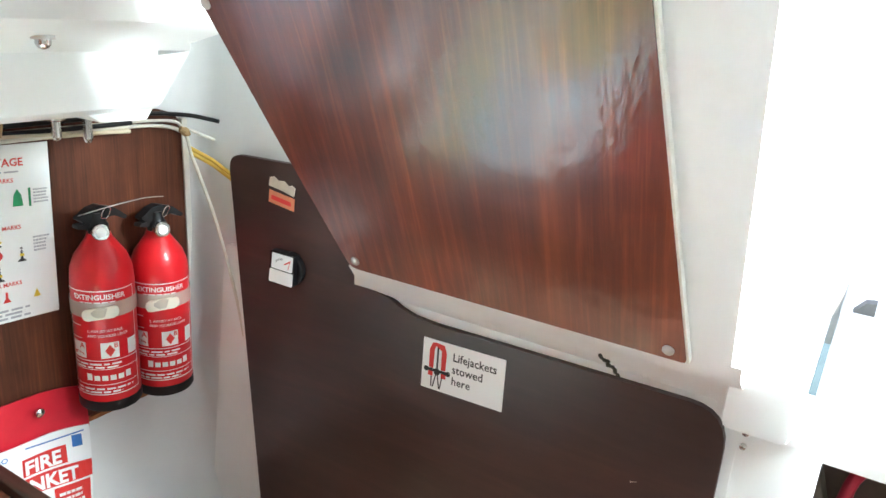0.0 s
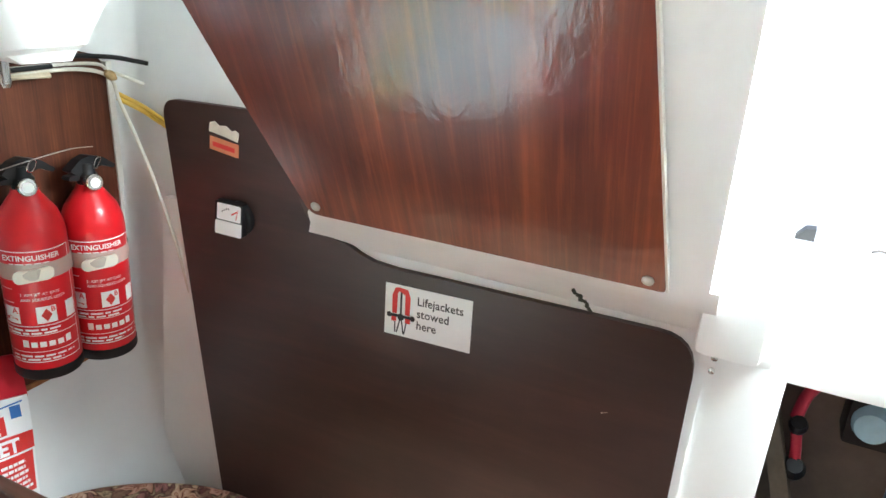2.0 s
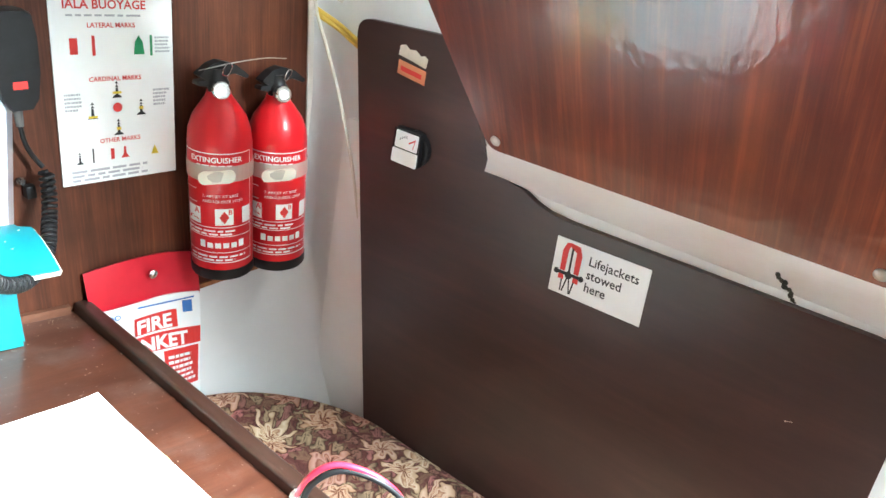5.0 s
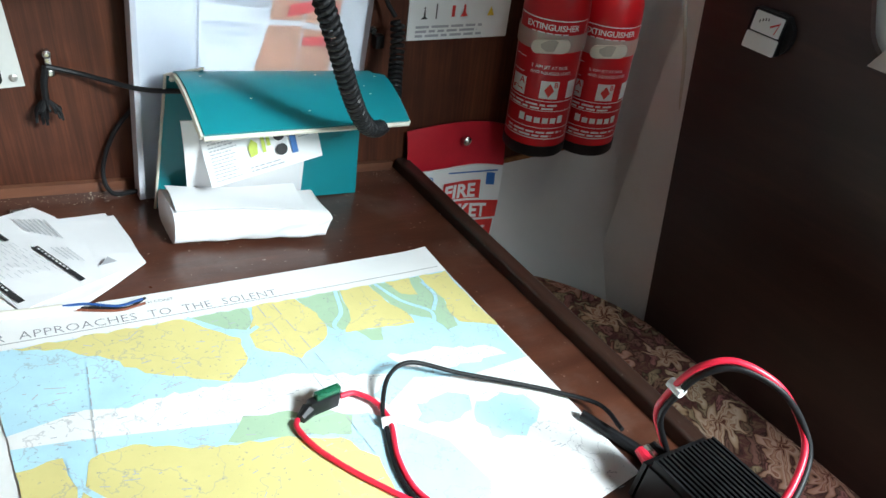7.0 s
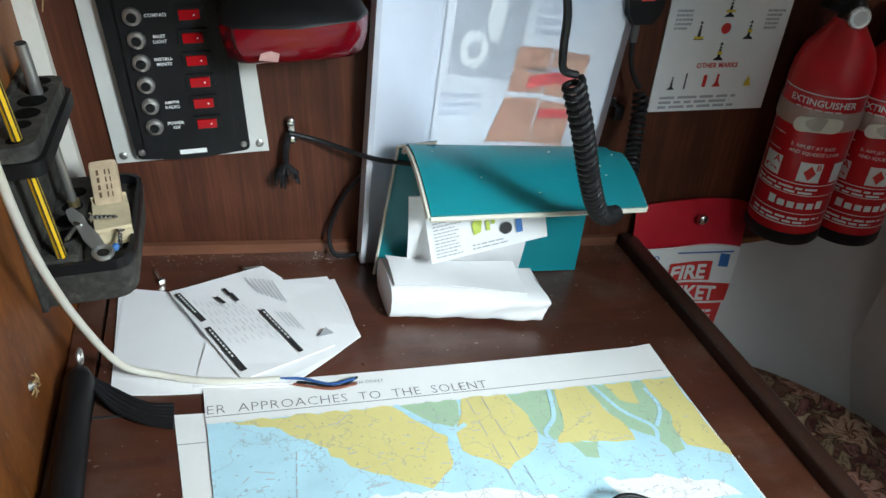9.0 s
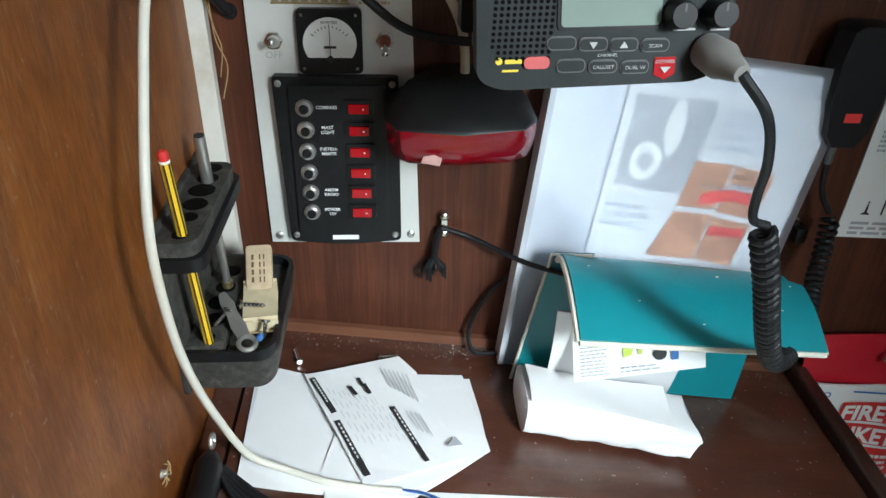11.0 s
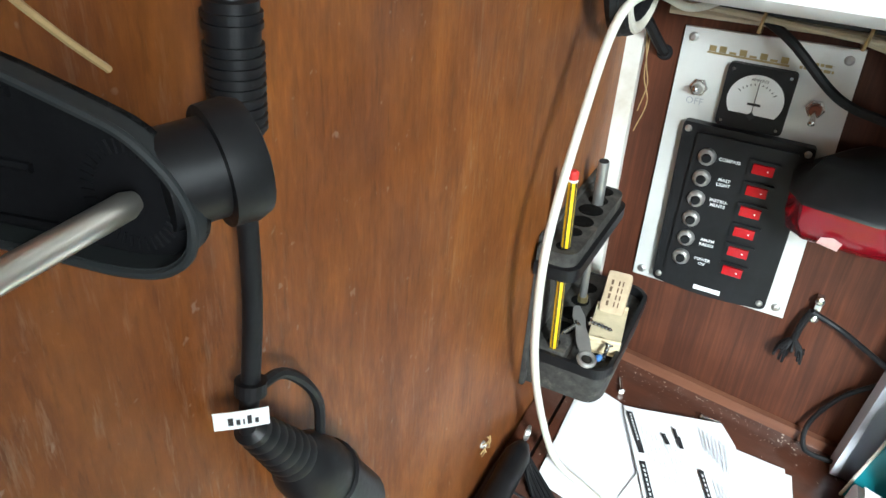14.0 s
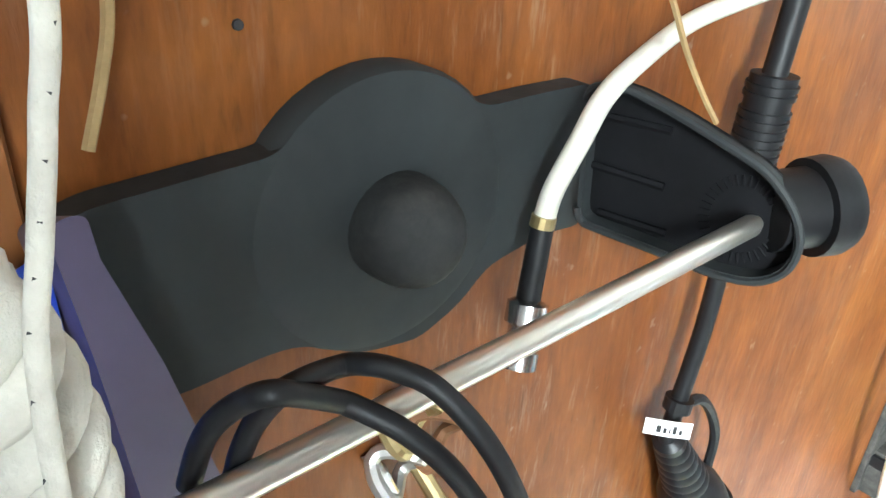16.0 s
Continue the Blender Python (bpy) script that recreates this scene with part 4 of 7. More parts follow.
for k, words in enumerate(NAMES):
    z = 1.0475 - 0.0215 * k
    nut = part("breaker_button", turned(on_a(-0.0405, z, 0.017), on_a(-0.0405, z, 0.0225), [(0, 0.0082), (0.55, 0.0080), (0.8, 0.0070), (1, 0.0056)], 16), COIN, panel, "steel push button")
    part("button_core", turned(on_a(-0.0405, z, 0.0222), on_a(-0.0405, z, 0.0252), [(0, 0.0047), (1, 0.0036)], 12), BLACK, nut)
    part("rocker_frame", prism(rounded(rect(-0.004, z - 0.0075, 0.0225, z + 0.0075), 0.0015), lambda x, q: on_a(x, q, 0.0195), lambda x, q: on_a(x, q, 0.016)), BLACK, panel, bevel=0.0006)
    part("rocker", prism([(-0.0002, z - 0.0045), (0.0180, z - 0.0045), (0.0180, z + 0.0045), (-0.0002, z + 0.0045)], lambda x, q: on_a(x, q, 0.0205 + 0.11 * abs(x - 0.008)), lambda x, q: on_a(x, q, 0.018)), RED_SWITCH, panel, "glossy red rocker")
    part("rocker_dot", flat([disc(0.0130, z - 0.0002, 0.0007, 8)], lambda x, q: on_a(x, q, 0.0217)), LABELW, panel)
    bm = None
    for i, wd in enumerate(words):
        bm = letters(wd, 0.0044, lambda a, b, i=i: on_a(-0.0205 + a, z + 0.0008 - 0.0048 * i + (0.0 if len(words) > 1 else -0.002) + b, 0.0175), bm, "CENTER", bold=0.02)
    if bm:
        part("legend", bm, LABELW, panel)
part("maker_mark", flat([rect(-0.022, 0.9065, 0.004, 0.9115)], lambda x, z: on_a(x, z, 0.0150)), LABELW, panel, "plain white maker's mark")

# red lamp
lamp = thing("red_lamp", (0.10, 1.11, 1.06), "triangular lamp, black shell over a glossy red lens", "lamp")
def lamp_ring(k, z):
    """Plan outline of the lamp at level z, k shrinks it."""
    return [Vector((x, y, z)) for x, y in ((0.034 + 0.052 * k, 1.105), (0.034 + 0.02 * k, 1.05 + 0.01 * k), (0.046 + 0.03 * k, 1.028 + 0.03 * k), (0.100, 1.018 + 0.05 * k), (0.152 - 0.03 * k, 1.030 + 0.03 * k), (0.166 - 0.02 * k, 1.05 + 0.01 * k), (0.166 - 0.05 * k, 1.105))]


def lofted(rings):
    bm = bmesh.new()
    vs = [[bm.verts.new(p) for p in r] for r in rings]
    for a, b in zip(vs, vs[1:]):
        for i in range(len(a)):
            j = (i + 1) % len(a)
            bm.faces.new((a[i], a[j], b[j], b[i]))
    bm.faces.new(vs[0][::-1])
    bm.faces.new(vs[-1])
    return bm


part("shell", lofted([lamp_ring(-0.03, 1.0515), lamp_ring(0.0, 1.0545), lamp_ring(0.35, 1.0665), lamp_ring(0.70, 1.0785), lamp_ring(0.98, 1.085)]), BLACK, lamp, "black dusty shell", bevel=0.003)
part("lens", lofted([lamp_ring(0.75, 1.010), lamp_ring(0.28, 1.018), lamp_ring(0.04, 1.034), lamp_ring(0.0, 1.051)]), RED_LENS, lamp, "red ribbed lens", bevel=0.002)
part("tube_inside", box((0.06, 1.05, 1.022), (0.15, 1.09, 1.046)), PRINT_RED, lamp)
part("lens_sticker", flat([[(0.064, 1.024), (0.080, 1.0225), (0.082, 1.030), (0.075, 1.0325), (0.066, 1.030)]], lambda x, z: Vector((x, 1.029 - 0.23 * (x - 0.046) + 0.0 - 0.0012, z))), plain("pink_scrap", (0.62, 0.36, 0.33), 0.6, vary=0.15, scale=90.0), lamp, "remains of a pale sticker")

# cleat with its black cord
clip = thing("cord_clip", (0.091, 1.108, 0.92), "small steel cord clip with a frayed black cord end", "clip")
part("bar", box((0.0878, 1.100, 0.905), (0.0942, 1.1085, 0.933)), STEEL, clip, bevel=0.0015)
for z in (0.909, 0.929):
    part("screw", turned(on_a(0.091, z, 0.009), on_a(0.091, z, 0.0125), [(0, 0.0045), (0.6, 0.0042), (1, 0.002)], 12), STEEL, clip)
cord = thing("elastic_cord", (0.12, 1.10, 0.9), "black elastic cord holding the books against the panel", "cord")
part("cord", tube([(0.088, 1.099, 0.917), (0.12, 1.098, 0.905), (0.17, 1.07, 0.893), (0.205, 1.035, 0.9)], 0.0028, 8), RUBBER, cord)
part("lower_cord", tube([(0.165, 1.10, 0.86), (0.14, 1.102, 0.83), (0.122, 1.098, 0.79), (0.126, 1.085, 0.766), (0.155, 1.085, 0.762)], 0.0026, 8), RUBBER, cord)
bm = tube([(0.088, 1.10, 0.917), (0.083, 1.098, 0.90), (0.081, 1.097, 0.882)], 0.0035, 8)
for k in range(22):
    a = rng.uniform(-0.6, 0.6)
    tube([(0.081, 1.098, 0.884), (0.081 + 0.018 * a, 1.094 + rng.uniform(-0.006, 0.004), 0.874), (0.081 + 0.022 * a, 1.096 + rng.uniform(-0.008, 0.006), 0.863 + rng.uniform(-0.006, 0.008))], 0.0016, 5, bm, 4)
tagged(part("frayed_end", bm, RUBBER, cord), kind="stuff")

# cables along the top of the panel
loom = thing("cable_loom", (0.1, 1.09, 1.17), "loom of old white, tan and black cables under the deck", "cables")
for k, (m_, r, dz, dy) in enumerate(((CABLE_TAN, 0.0038, 0.0, 0.0), (CABLE_W, 0.0035, 0.008, 0.004), (CABLE_TAN, 0.0032, 0.015, -0.004), (RUBBER, 0.004, 0.022, 0.002), (CABLE_TAN, 0.003, 0.006, -0.01), (RUBBER, 0.0035, 0.018, -0.012))):
    pts = [(-0.10 + 0.18 * q, 1.088 + dy + 0.004 * math.sin(q * 2.1 + k), 1.172 + dz + 0.005 * math.sin(q * 1.7 + 2 * k) - 0.004 * q) for q in range(6)]
    part("cable", tube(pts, r, 8), m_, loom)
part("cable", tube([(0.035, 1.088, 1.18), (0.075, 1.085, 1.165), (0.098, 1.082, 1.13), (0.104, 1.08, 1.09), (0.100, 1.078, 1.06)], 0.0042, 8), CABLE_TAN, loom)
part("cable", tube([(0.05, 1.088, 1.172), (0.10, 1.08, 1.16), (0.13, 1.05, 1.14), (0.14, 1.0, 1.12)], 0.0036, 8), CABLE_TAN, loom)
part("cable", tube([(-0.04, 1.085, 1.185), (0.0, 1.075, 1.165), (0.045, 1.075, 1.128), (0.08, 1.07, 1.118), (0.12, 1.04, 1.122)], 0.0042, 8), RUBBER, loom)
for x in (-0.025, 0.052, 0.33, 0.60):
    part("tie", tube([(x, 1.072, 1.168), (x + 0.002, 1.07, 1.185), (x, 1.08, 1.20), (x - 0.002, 1.10, 1.19), (x, 1.098, 1.165), (x, 1.072, 1.168)], 0.0016, 6), TWINE, loom)
part("cable", tube([(-0.128, 1.03, 1.20), (-0.115, 1.07, 1.165), (-0.103, 1.1, 1.135), (-0.101, 1.112, 1.129)], 0.0048, 8), RUBBER, loom)
part("grommet", turned(on_a(-0.101, 1.129, 0.0002), on_a(-0.101, 1.129, 0.002), [(0, 0.0075), (1, 0.006)], 14), RUBBER, loom)

# white cable hung from the corner coil down to the chart
wcable = thing("loose_white_cable", on_table(0.0, 0.9), "old white two-core cable with bared blue and brown ends", "cable")
pts = [(-0.05, 1.09, 1.19), (-0.075, 1.04, 1.185), (-0.092, 0.97, 1.205), (-0.098, 0.903, 1.20), (-0.100, 0.862, 1.145), (-0.100, 0.826, 1.075), (-0.100, 0.826, 1.01), (-0.100, 0.845, 0.945), (-0.096, 0.874, 0.875), (-0.083, 0.894, 0.815), (-0.055, 0.896, 0.795), (-0.02, 0.889, 0.786), (0.02, 0.886, 0.779), (0.045, 0.885, 0.776)]
part("sheath", tube(pts, 0.0032, 12), CABLE_W, wcable, smooth=True)
part("blue_core", tube([(0.045, 0.886, 0.776), (0.065, 0.882, 0.775), (0.09, 0.874, 0.770), (0.112, 0.878, 0.768)], 0.0013, 8), BLUE_WIRE, wcable)
part("brown_core", tube([(0.045, 0.883, 0.775), (0.065, 0.876, 0.772), (0.09, 0.870, 0.768), (0.113, 0.872, 0.767)], 0.0013, 8), BROWN_WIRE, wcable)
part("black_core", tube([(0.045, 0.885, 0.774), (0.07, 0.879, 0.771), (0.095, 0.872, 0.767), (0.115, 0.881, 0.766)], 0.0013, 8), RUBBER, wcable)
coilring = thing("hanging_coil", (-0.11, 0.98, 1.2), "coil of black and white cable on a hook", "cable coil")
for k in range(3):
    loop = [(-0.108 + 0.004 * k, 0.965 + 0.055 * math.sin(a) + 0.004 * k, 1.235 + 0.055 * math.cos(a)) for a in [2 * math.pi * q / 14 for q in range(15)]]
    part("loop", tube(loop, 0.0058 if k < 2 else 0.0042, 8, None, 3), RUBBER if k < 2 else CABLE_W, coilring)
for k in range(2):
    strand = thing("loose_thread", (-0.115, 1.09, 1.08), "loose hemp thread hanging on the corner post", "thread")
    part("strand", tube([(-0.118 + 0.004 * k, 1.096, 1.15), (-0.112, 1.094, 1.12 - 0.01 * k), (-0.108 + 0.003 * k, 1.096, 1.10 - 0.015 * k), (-0.112, 1.095, 1.075 - 0.02 * k)], 0.0006, 5), TWINE, strand)

# cords where the panel meets the quarter
tail = thing("corner_cables", (0.92, 1.08, 1.12), "white cord and yellow cables looped in the hull corner", "cables")
part("white_cord", tube([(0.35, 1.088, 1.158), (0.60, 1.088, 1.158), (0.74, 1.088, 1.160), (0.85, 1.088, 1.158), (0.905, 1.086, 1.14), (0.912, 1.075, 1.10), (0.925, 1.04, 1.0), (0.921, 0.99, 0.88), (0.918, 0.965, 0.80)], 0.003, 8), CABLE_W, tail)
part("second_cord", tube([(0.35, 1.096, 1.166), (0.62, 1.094, 1.168), (0.86, 1.09, 1.165), (0.905, 1.084, 1.15), (0.935, 1.07, 1.135), (0.948, 1.06, 1.128)], 0.0026, 8), CABLE_W, tail)
part("black_cable", tube([(0.5, 1.098, 1.176), (0.80, 1.095, 1.178), (0.90, 1.085, 1.172), (0.935, 1.06, 1.165), (0.945, 1.045, 1.162)], 0.0036, 8), RUBBER, tail)
part("knot", turned((0.895, 1.082, 1.15), (0.912, 1.08, 1.138), [(0, 0.004), (0.4, 0.0075), (0.7, 0.007), (1, 0.003)], 10), TWINE, tail)
for k in range(2):
    part("yellow_cable", tube([(0.915, 1.085, 1.115 - 0.008 * k), (0.94, 1.06, 1.095 - 0.008 * k), (0.948, 1.035, 1.08 - 0.008 * k), (0.945, 1.0, 1.072 - 0.008 * k), (0.95, 0.96, 1.07)], 0.0036, 8), YCABLE, tail)

# bolts through the side deck
for x, y, z, r, h in ((0.652, 1.03, 1.205, 0.008, 0.040), (0.697, 1.03, 1.205, 0.008, 0.048)):
    b_ = thing("deck_bolt", (x, y, z), "stainless bolt end with nut and washer under the deck", "bolt", "bolts under the side deck")
    part("washer", turned((x, y, z), (x, y, z - 0.003), [(0, 0.017), (1, 0.017)], 20), STEEL_DULL, b_)
    part("nut", turned((x, y, z - 0.003), (x, y, z - 0.014), [(0, 0.0125), (0.85, 0.0125), (1, 0.0105)], 6), BRASS if x > 0.67 else STEEL, b_)
    part("shank", turned((x, y, z - 0.013), (x, y, z - h), [(0, r * 0.8), (0.85, r * 0.8), (1, r * 0.5)], 14), STEEL, b_)
b_ = thing("deck_bolt", (0.5687, 0.90, 1.309), "domed stainless nut under the deck moulding", "bolt", "bolts under the side deck")
part("washer", turned((0.5687, 0.90, 1.311), (0.5687, 0.90, 1.3065), [(0, 0.013), (1, 0.013)], 20), STEEL_DULL, b_)
part("dome", turned((0.5687, 0.90, 1.307), (0.5687, 0.90, 1.295), [(0, 0.0085), (0.5, 0.0085), (0.85, 0.006), (1, 0.002)], 14), STEEL, b_, smooth=True)

# ---- fire extinguishers ----
ext = thing("fire_extinguisher", (0.719, 1.058, 0.734), "red fire extinguisher strapped upright, black base and valve", "fire extinguisher", "pair of fire extinguishers")
EX, EY, EZ, ER = 0.719, 1.058, 0.734, 0.0460


def on_ext(s, z, h=0.0006):
    """s metres round the body from the side facing the table, z above the foot."""
    a = math.radians(-210) + s / ER
    return Vector((EX + (ER + h) * math.cos(a), EY + (ER + h) * math.sin(a), EZ + z))


def band(s0, s1, z0, z1, h=0.0006, n=10, bm=None):
    bm = bm or bmesh.new()
    prev = None
    for k in range(n + 1):
        s = s0 + (s1 - s0) * k / n
        pair = bm.verts.new(on_ext(s, z0, h)), bm.verts.new(on_ext(s, z1, h))
        if prev:
            bm.faces.new((prev[0], pair[0], pair[1], prev[1]))
        prev = pair
    return bm


part("cylinder", turned((EX, EY, EZ + 0.016), (EX, EY, EZ + 0.281), [(0, ER), (0.72, ER), (0.80, ER * 0.96), (0.87, ER * 0.82), (0.93, ER * 0.58), (0.97, ER * 0.42), (1, ER * 0.36)], 40), RED, ext, smooth=True)
part("base", turned((EX, EY, EZ), (EX, EY, EZ + 0.018), [(0, ER * 0.97), (0.2, ER * 1.02), (1, ER * 1.02)], 36), RUBBER, ext, "black rubber base ring", smooth=True)
part("valve_body", turned((EX, EY, EZ + 0.275), (EX, EY, EZ + 0.312), [(0, 0.015), (0.5, 0.015), (0.6, 0.012), (1, 0.011)], 20), BLACK, ext, smooth=True)
g = part("gauge", turned((EX - 0.008, EY - 0.013, EZ + 0.286), (EX - 0.013, EY - 0.027, EZ + 0.288), [(0, 0.0115), (0.6, 0.0125), (0.9, 0.0125), (1, 0.0108)], 20), STEEL, ext, "round chromed pressure gauge")
part("gauge_face", turned((EX - 0.0128, EY - 0.0265, EZ + 0.2880), (EX - 0.0132, EY - 0.0276, EZ + 0.2881), [(0, 0.0075), (1, 0.0073)], 18), LABELW, g)
bm = prism(rounded([(-0.045, 0.318), (-0.03, 0.308), (0.028, 0.322), (0.052, 0.312), (0.058, 0.318), (0.03, 0.338), (0.0, 0.345), (-0.02, 0.338)], 0.004), lambda u, v: Vector((EX + u * 0.62, EY - 0.008 + u * -0.25, EZ + 0.296 + (v - 0.308) * 0.75)), lambda u, v: Vector((EX + u * 0.62, EY + 0.008 + u * -0.25, EZ + 0.296 + (v - 0.308) * 0.75)))
part("upper_lever", bm, BLACK, ext, bevel=0.0015)
bm = prism(rounded([(-0.048, 0.300), (-0.015, 0.296), (0.01, 0.30), (0.01, 0.312), (-0.02, 0.310), (-0.046, 0.308)], 0.003), lambda u, v: Vector((EX + u * 0.62, EY - 0.007 + u * -0.25, EZ + 0.288 + (v - 0.298) * 0.75)), lambda u, v: Vector((EX + u * 0.62, EY + 0.007 + u * -0.25, EZ + 0.288 + (v - 0.298) * 0.75)))
part("lower_lever", bm, BLACK, ext, bevel=0.0015)
part("safety_pin_ring", tube([(EX + 0.006, EY - 0.012, EZ + 0.303), (EX - 0.008, EY - 0.022, EZ + 0.310), (EX - 0.003, EY - 0.024, EZ + 0.322), (EX + 0.009, EY - 0.02, EZ + 0.320), (EX + 0.010, EY - 0.014, EZ + 0.309), (EX + 0.006, EY - 0.012, EZ + 0.303)], 0.0008, 6), STEEL, ext)
part("strap", band(-0.05, 0.17, 0.160, 0.184, 0.0016, 26), STRAP, ext, "translucent cream strap")
bm = prism(rounded(rect(0.040, 0.158, 0.088, 0.177), 0.01), lambda s, z: on_ext(s, z + 0.12 * (s - 0.06), 0.006), lambda s, z: on_ext(s, z + 0.12 * (s - 0.06), 0.001))
part("strap_buckle", bm, CREAM, ext, "cream plastic over-centre buckle", bevel=0.0015)
bm = bmesh.new()
for a in ((0.004, 0.118, 0.2015, 0.2030), (0.004, 0.118, 0.030, 0.0315), (0.004, 0.118, 0.088, 0.0892), (0.004, 0.118, 0.047, 0.048), (0.004, 0.118, 0.0735, 0.0745)):
    band(*a, 0.0007, 12, bm)
for s in (0.004, 0.117):
    band(s, s + 0.0012, 0.030, 0.203, 0.0007, 1, bm)
letters("EXTINGUISHER", 0.0112, lambda a, b: on_ext(0.024 + a, 0.189 + b, 0.0008), bm, bold=0.02)
letters("2. AIM JET AT BASE", 0.0062, lambda a, b: on_ext(0.042 + a, 0.136 + b, 0.0008), bm)
letters("AND SQUEEZE LEVER", 0.0062, lambda a, b: on_ext(0.042 + a, 0.128 + b, 0.0008), bm)
for q in [rect(0.034, 0.056, 0.102, 0.068)] + text_bars(0.016, 0.0335, 0.108, 0.0445, 2, rng) + text_bars(0.008, 0.0760, 0.112, 0.0865, 2, rng) + text_bars(0.034, 0.183, 0.10, 0.187, 1, rng):
    if q[0] == (0.034, 0.056):
        for k in range(6):
            band(0.036 + 0.0115 * k, 0.0445 + 0.0115 * k, 0.055, 0.0665 if k in (0, 5) else 0.0635, 0.0008, 1, bm)
    else:
        band(q[0][0], q[1][0], q[0][1], q[2][1], 0.0008, 2, bm)
for s in (0.012, 0.060, 0.100):
    band(s, s + 0.026 if s < 0.1 else 0.116, 0.0925, 0.1185, 0.0008, 3, bm)
band(0.010, 0.032, 0.1245, 0.1255, 0.0008, 3, bm)
band(0.010, 0.032, 0.1455, 0.1465, 0.0008, 3, bm)
part("label_print", bm, LABELW, ext, "white printed label")
for q in ([(0.015, 0.097), (0.030, 0.1), (0.035, 0.097), (0.034, 0.1005), (0.022, 0.1035), (0.015, 0.1015)], [(0.073, 0.095), (0.080, 0.105), (0.073, 0.115), (0.066, 0.105)]):
    part("label_icon", flat([q], lambda s, z: on_ext(s, z, 0.0012)), PRINT_RED, ext, "red class symbol")
part("class_letter", letters("A", 0.013, lambda a, b: on_ext(0.0275 + a, 0.1085 + b, 0.0012), bold=0.02), PRINT_RED, ext)
part("class_letter", letters("B", 0.011, lambda a, b: on_ext(0.0785 + a, 0.1095 + b, 0.0012), bold=0.02), PRINT_RED, ext)
copy_thing(ext, pose(0.822, 1.058, 0.716, 0, 0, 6))

bm = tube([(0.69, 1.06, 1.045), (0.73, 1.04, 1.056), (0.77, 1.04, 1.058), (0.80, 1.05, 1.055), (0.835, 1.055, 1.050)], 0.0008, 6)
solo("lashing_wire", bm, STEEL_DULL, "thin wire strung across the extinguisher heads", "wire")

# ---- fire blanket ----
fb = thing("fire_blanket", (0.61, 1.10, 0.72), "red and white fire blanket pouch hung by a stud", "fire blanket")


def on_fb(u, v, h=0.0):
    """u 0 to 1 across, v metres up from the stud."""
    x = 0.523 + 0.178 * u + 0.03 * v * (u - 0.5)
    z = 0.752 - 0.012 * abs(u - 0.5) ** 2 * 4 - 0.02 * (u - 0.5) + v
    return Vector((x, 1.104 - h - 0.012 * math.sin(math.pi * u) * min(1.0, max(0.0, 0.02 - v) / 0.06), z))


part("red_flap", sheet(lambda u, v: on_fb(u, 0.016 - 0.072 * v, 0.004 * math.sin(5 * u + 3 * v)), 20, 8, 0.003), RED_CLOTH, fb, "shiny red vinyl flap", smooth=True)
part("pouch", sheet(lambda u, v: on_fb(0.02 + 0.96 * u, -0.050 - 0.22 * v, 0.006 + 0.003 * math.sin(7 * u + 5 * v)), 20, 14, 0.003), LABELW, fb, "white printed pouch", smooth=True)
part("stud", turned(on_fb(0.535, -0.010, 0.008), on_fb(0.535, -0.010, 0.015), [(0, 0.0075), (0.6, 0.007), (1, 0.003)], 16), STEEL, fb, smooth=True)


def fb_face(u, v, h=0.0105):
    """Metres from the pouch's left edge and down-up from its top."""
    return on_fb(0.02 + u / 0.178, -0.050 + v, h + 0.003 * math.sin(7 * (u / 0.178) + 5 * (-v / 0.22)))


for q in ((0.054, -0.058, 0.126, -0.026), (0.004, -0.094, 0.170, -0.062), (0.098, -0.175, 0.165, -0.098), (0.01, -0.21, 0.09, -0.185)):
    part("red_block", patch_on(*q, fb_face), PRINT_RED, fb)
part("white_word", letters("FIRE", 0.0335, lambda a, b: fb_face(0.056 + a * 0.98, -0.0545 + b, 0.0116), bold=0.035), LABELW, fb)
part("white_word", letters("BLANKET", 0.0335, lambda a, b: fb_face(0.006 + a * 0.95, -0.0905 + b, 0.0116), bold=0.035), LABELW, fb)
tagged(part("white_print", flat(text_bars(0.104, -0.165, 0.16, -0.104, 6, rng), lambda u, v: fb_face(u, v, 0.0116)), LABELW, fb), kind="stuff")
bm = flat([rect(0.137, -0.034, 0.155, -0.013), *ring_marks(0.02, -0.014, 0.003, 0.0045, 10), *ring_marks(0.03, -0.014, 0.003, 0.0045, 10), rect(0.06, -0.009, 0.16, -0.0065)], fb_face)
part("blue_marks", bm, PRINT_BLUE, fb)
part("grey_print", flat(text_bars(0.012, -0.14, 0.09, -0.104, 5, rng) + text_bars(0.012, -0.045, 0.04, -0.025, 3, rng), fb_face), PRINT_GREY, fb)

# ---- books, folder and papers ----
folder = thing("plastic_folder", (0.29, 1.085, 0.735), "clear frosted plastic folder full of printed sheets", "folder")


def on_folder(u, v, h=0.0):
    """u 0 to 1 across, v metres up; it leans on the panel."""
    return Vector((0.155 + 0.262 * u + 0.045 * v / 0.36 * (1 if u > 0.5 else 0.7), 1.086 - h + 0.004 * v, 0.757 - 0.034 * u + v * 1.0))


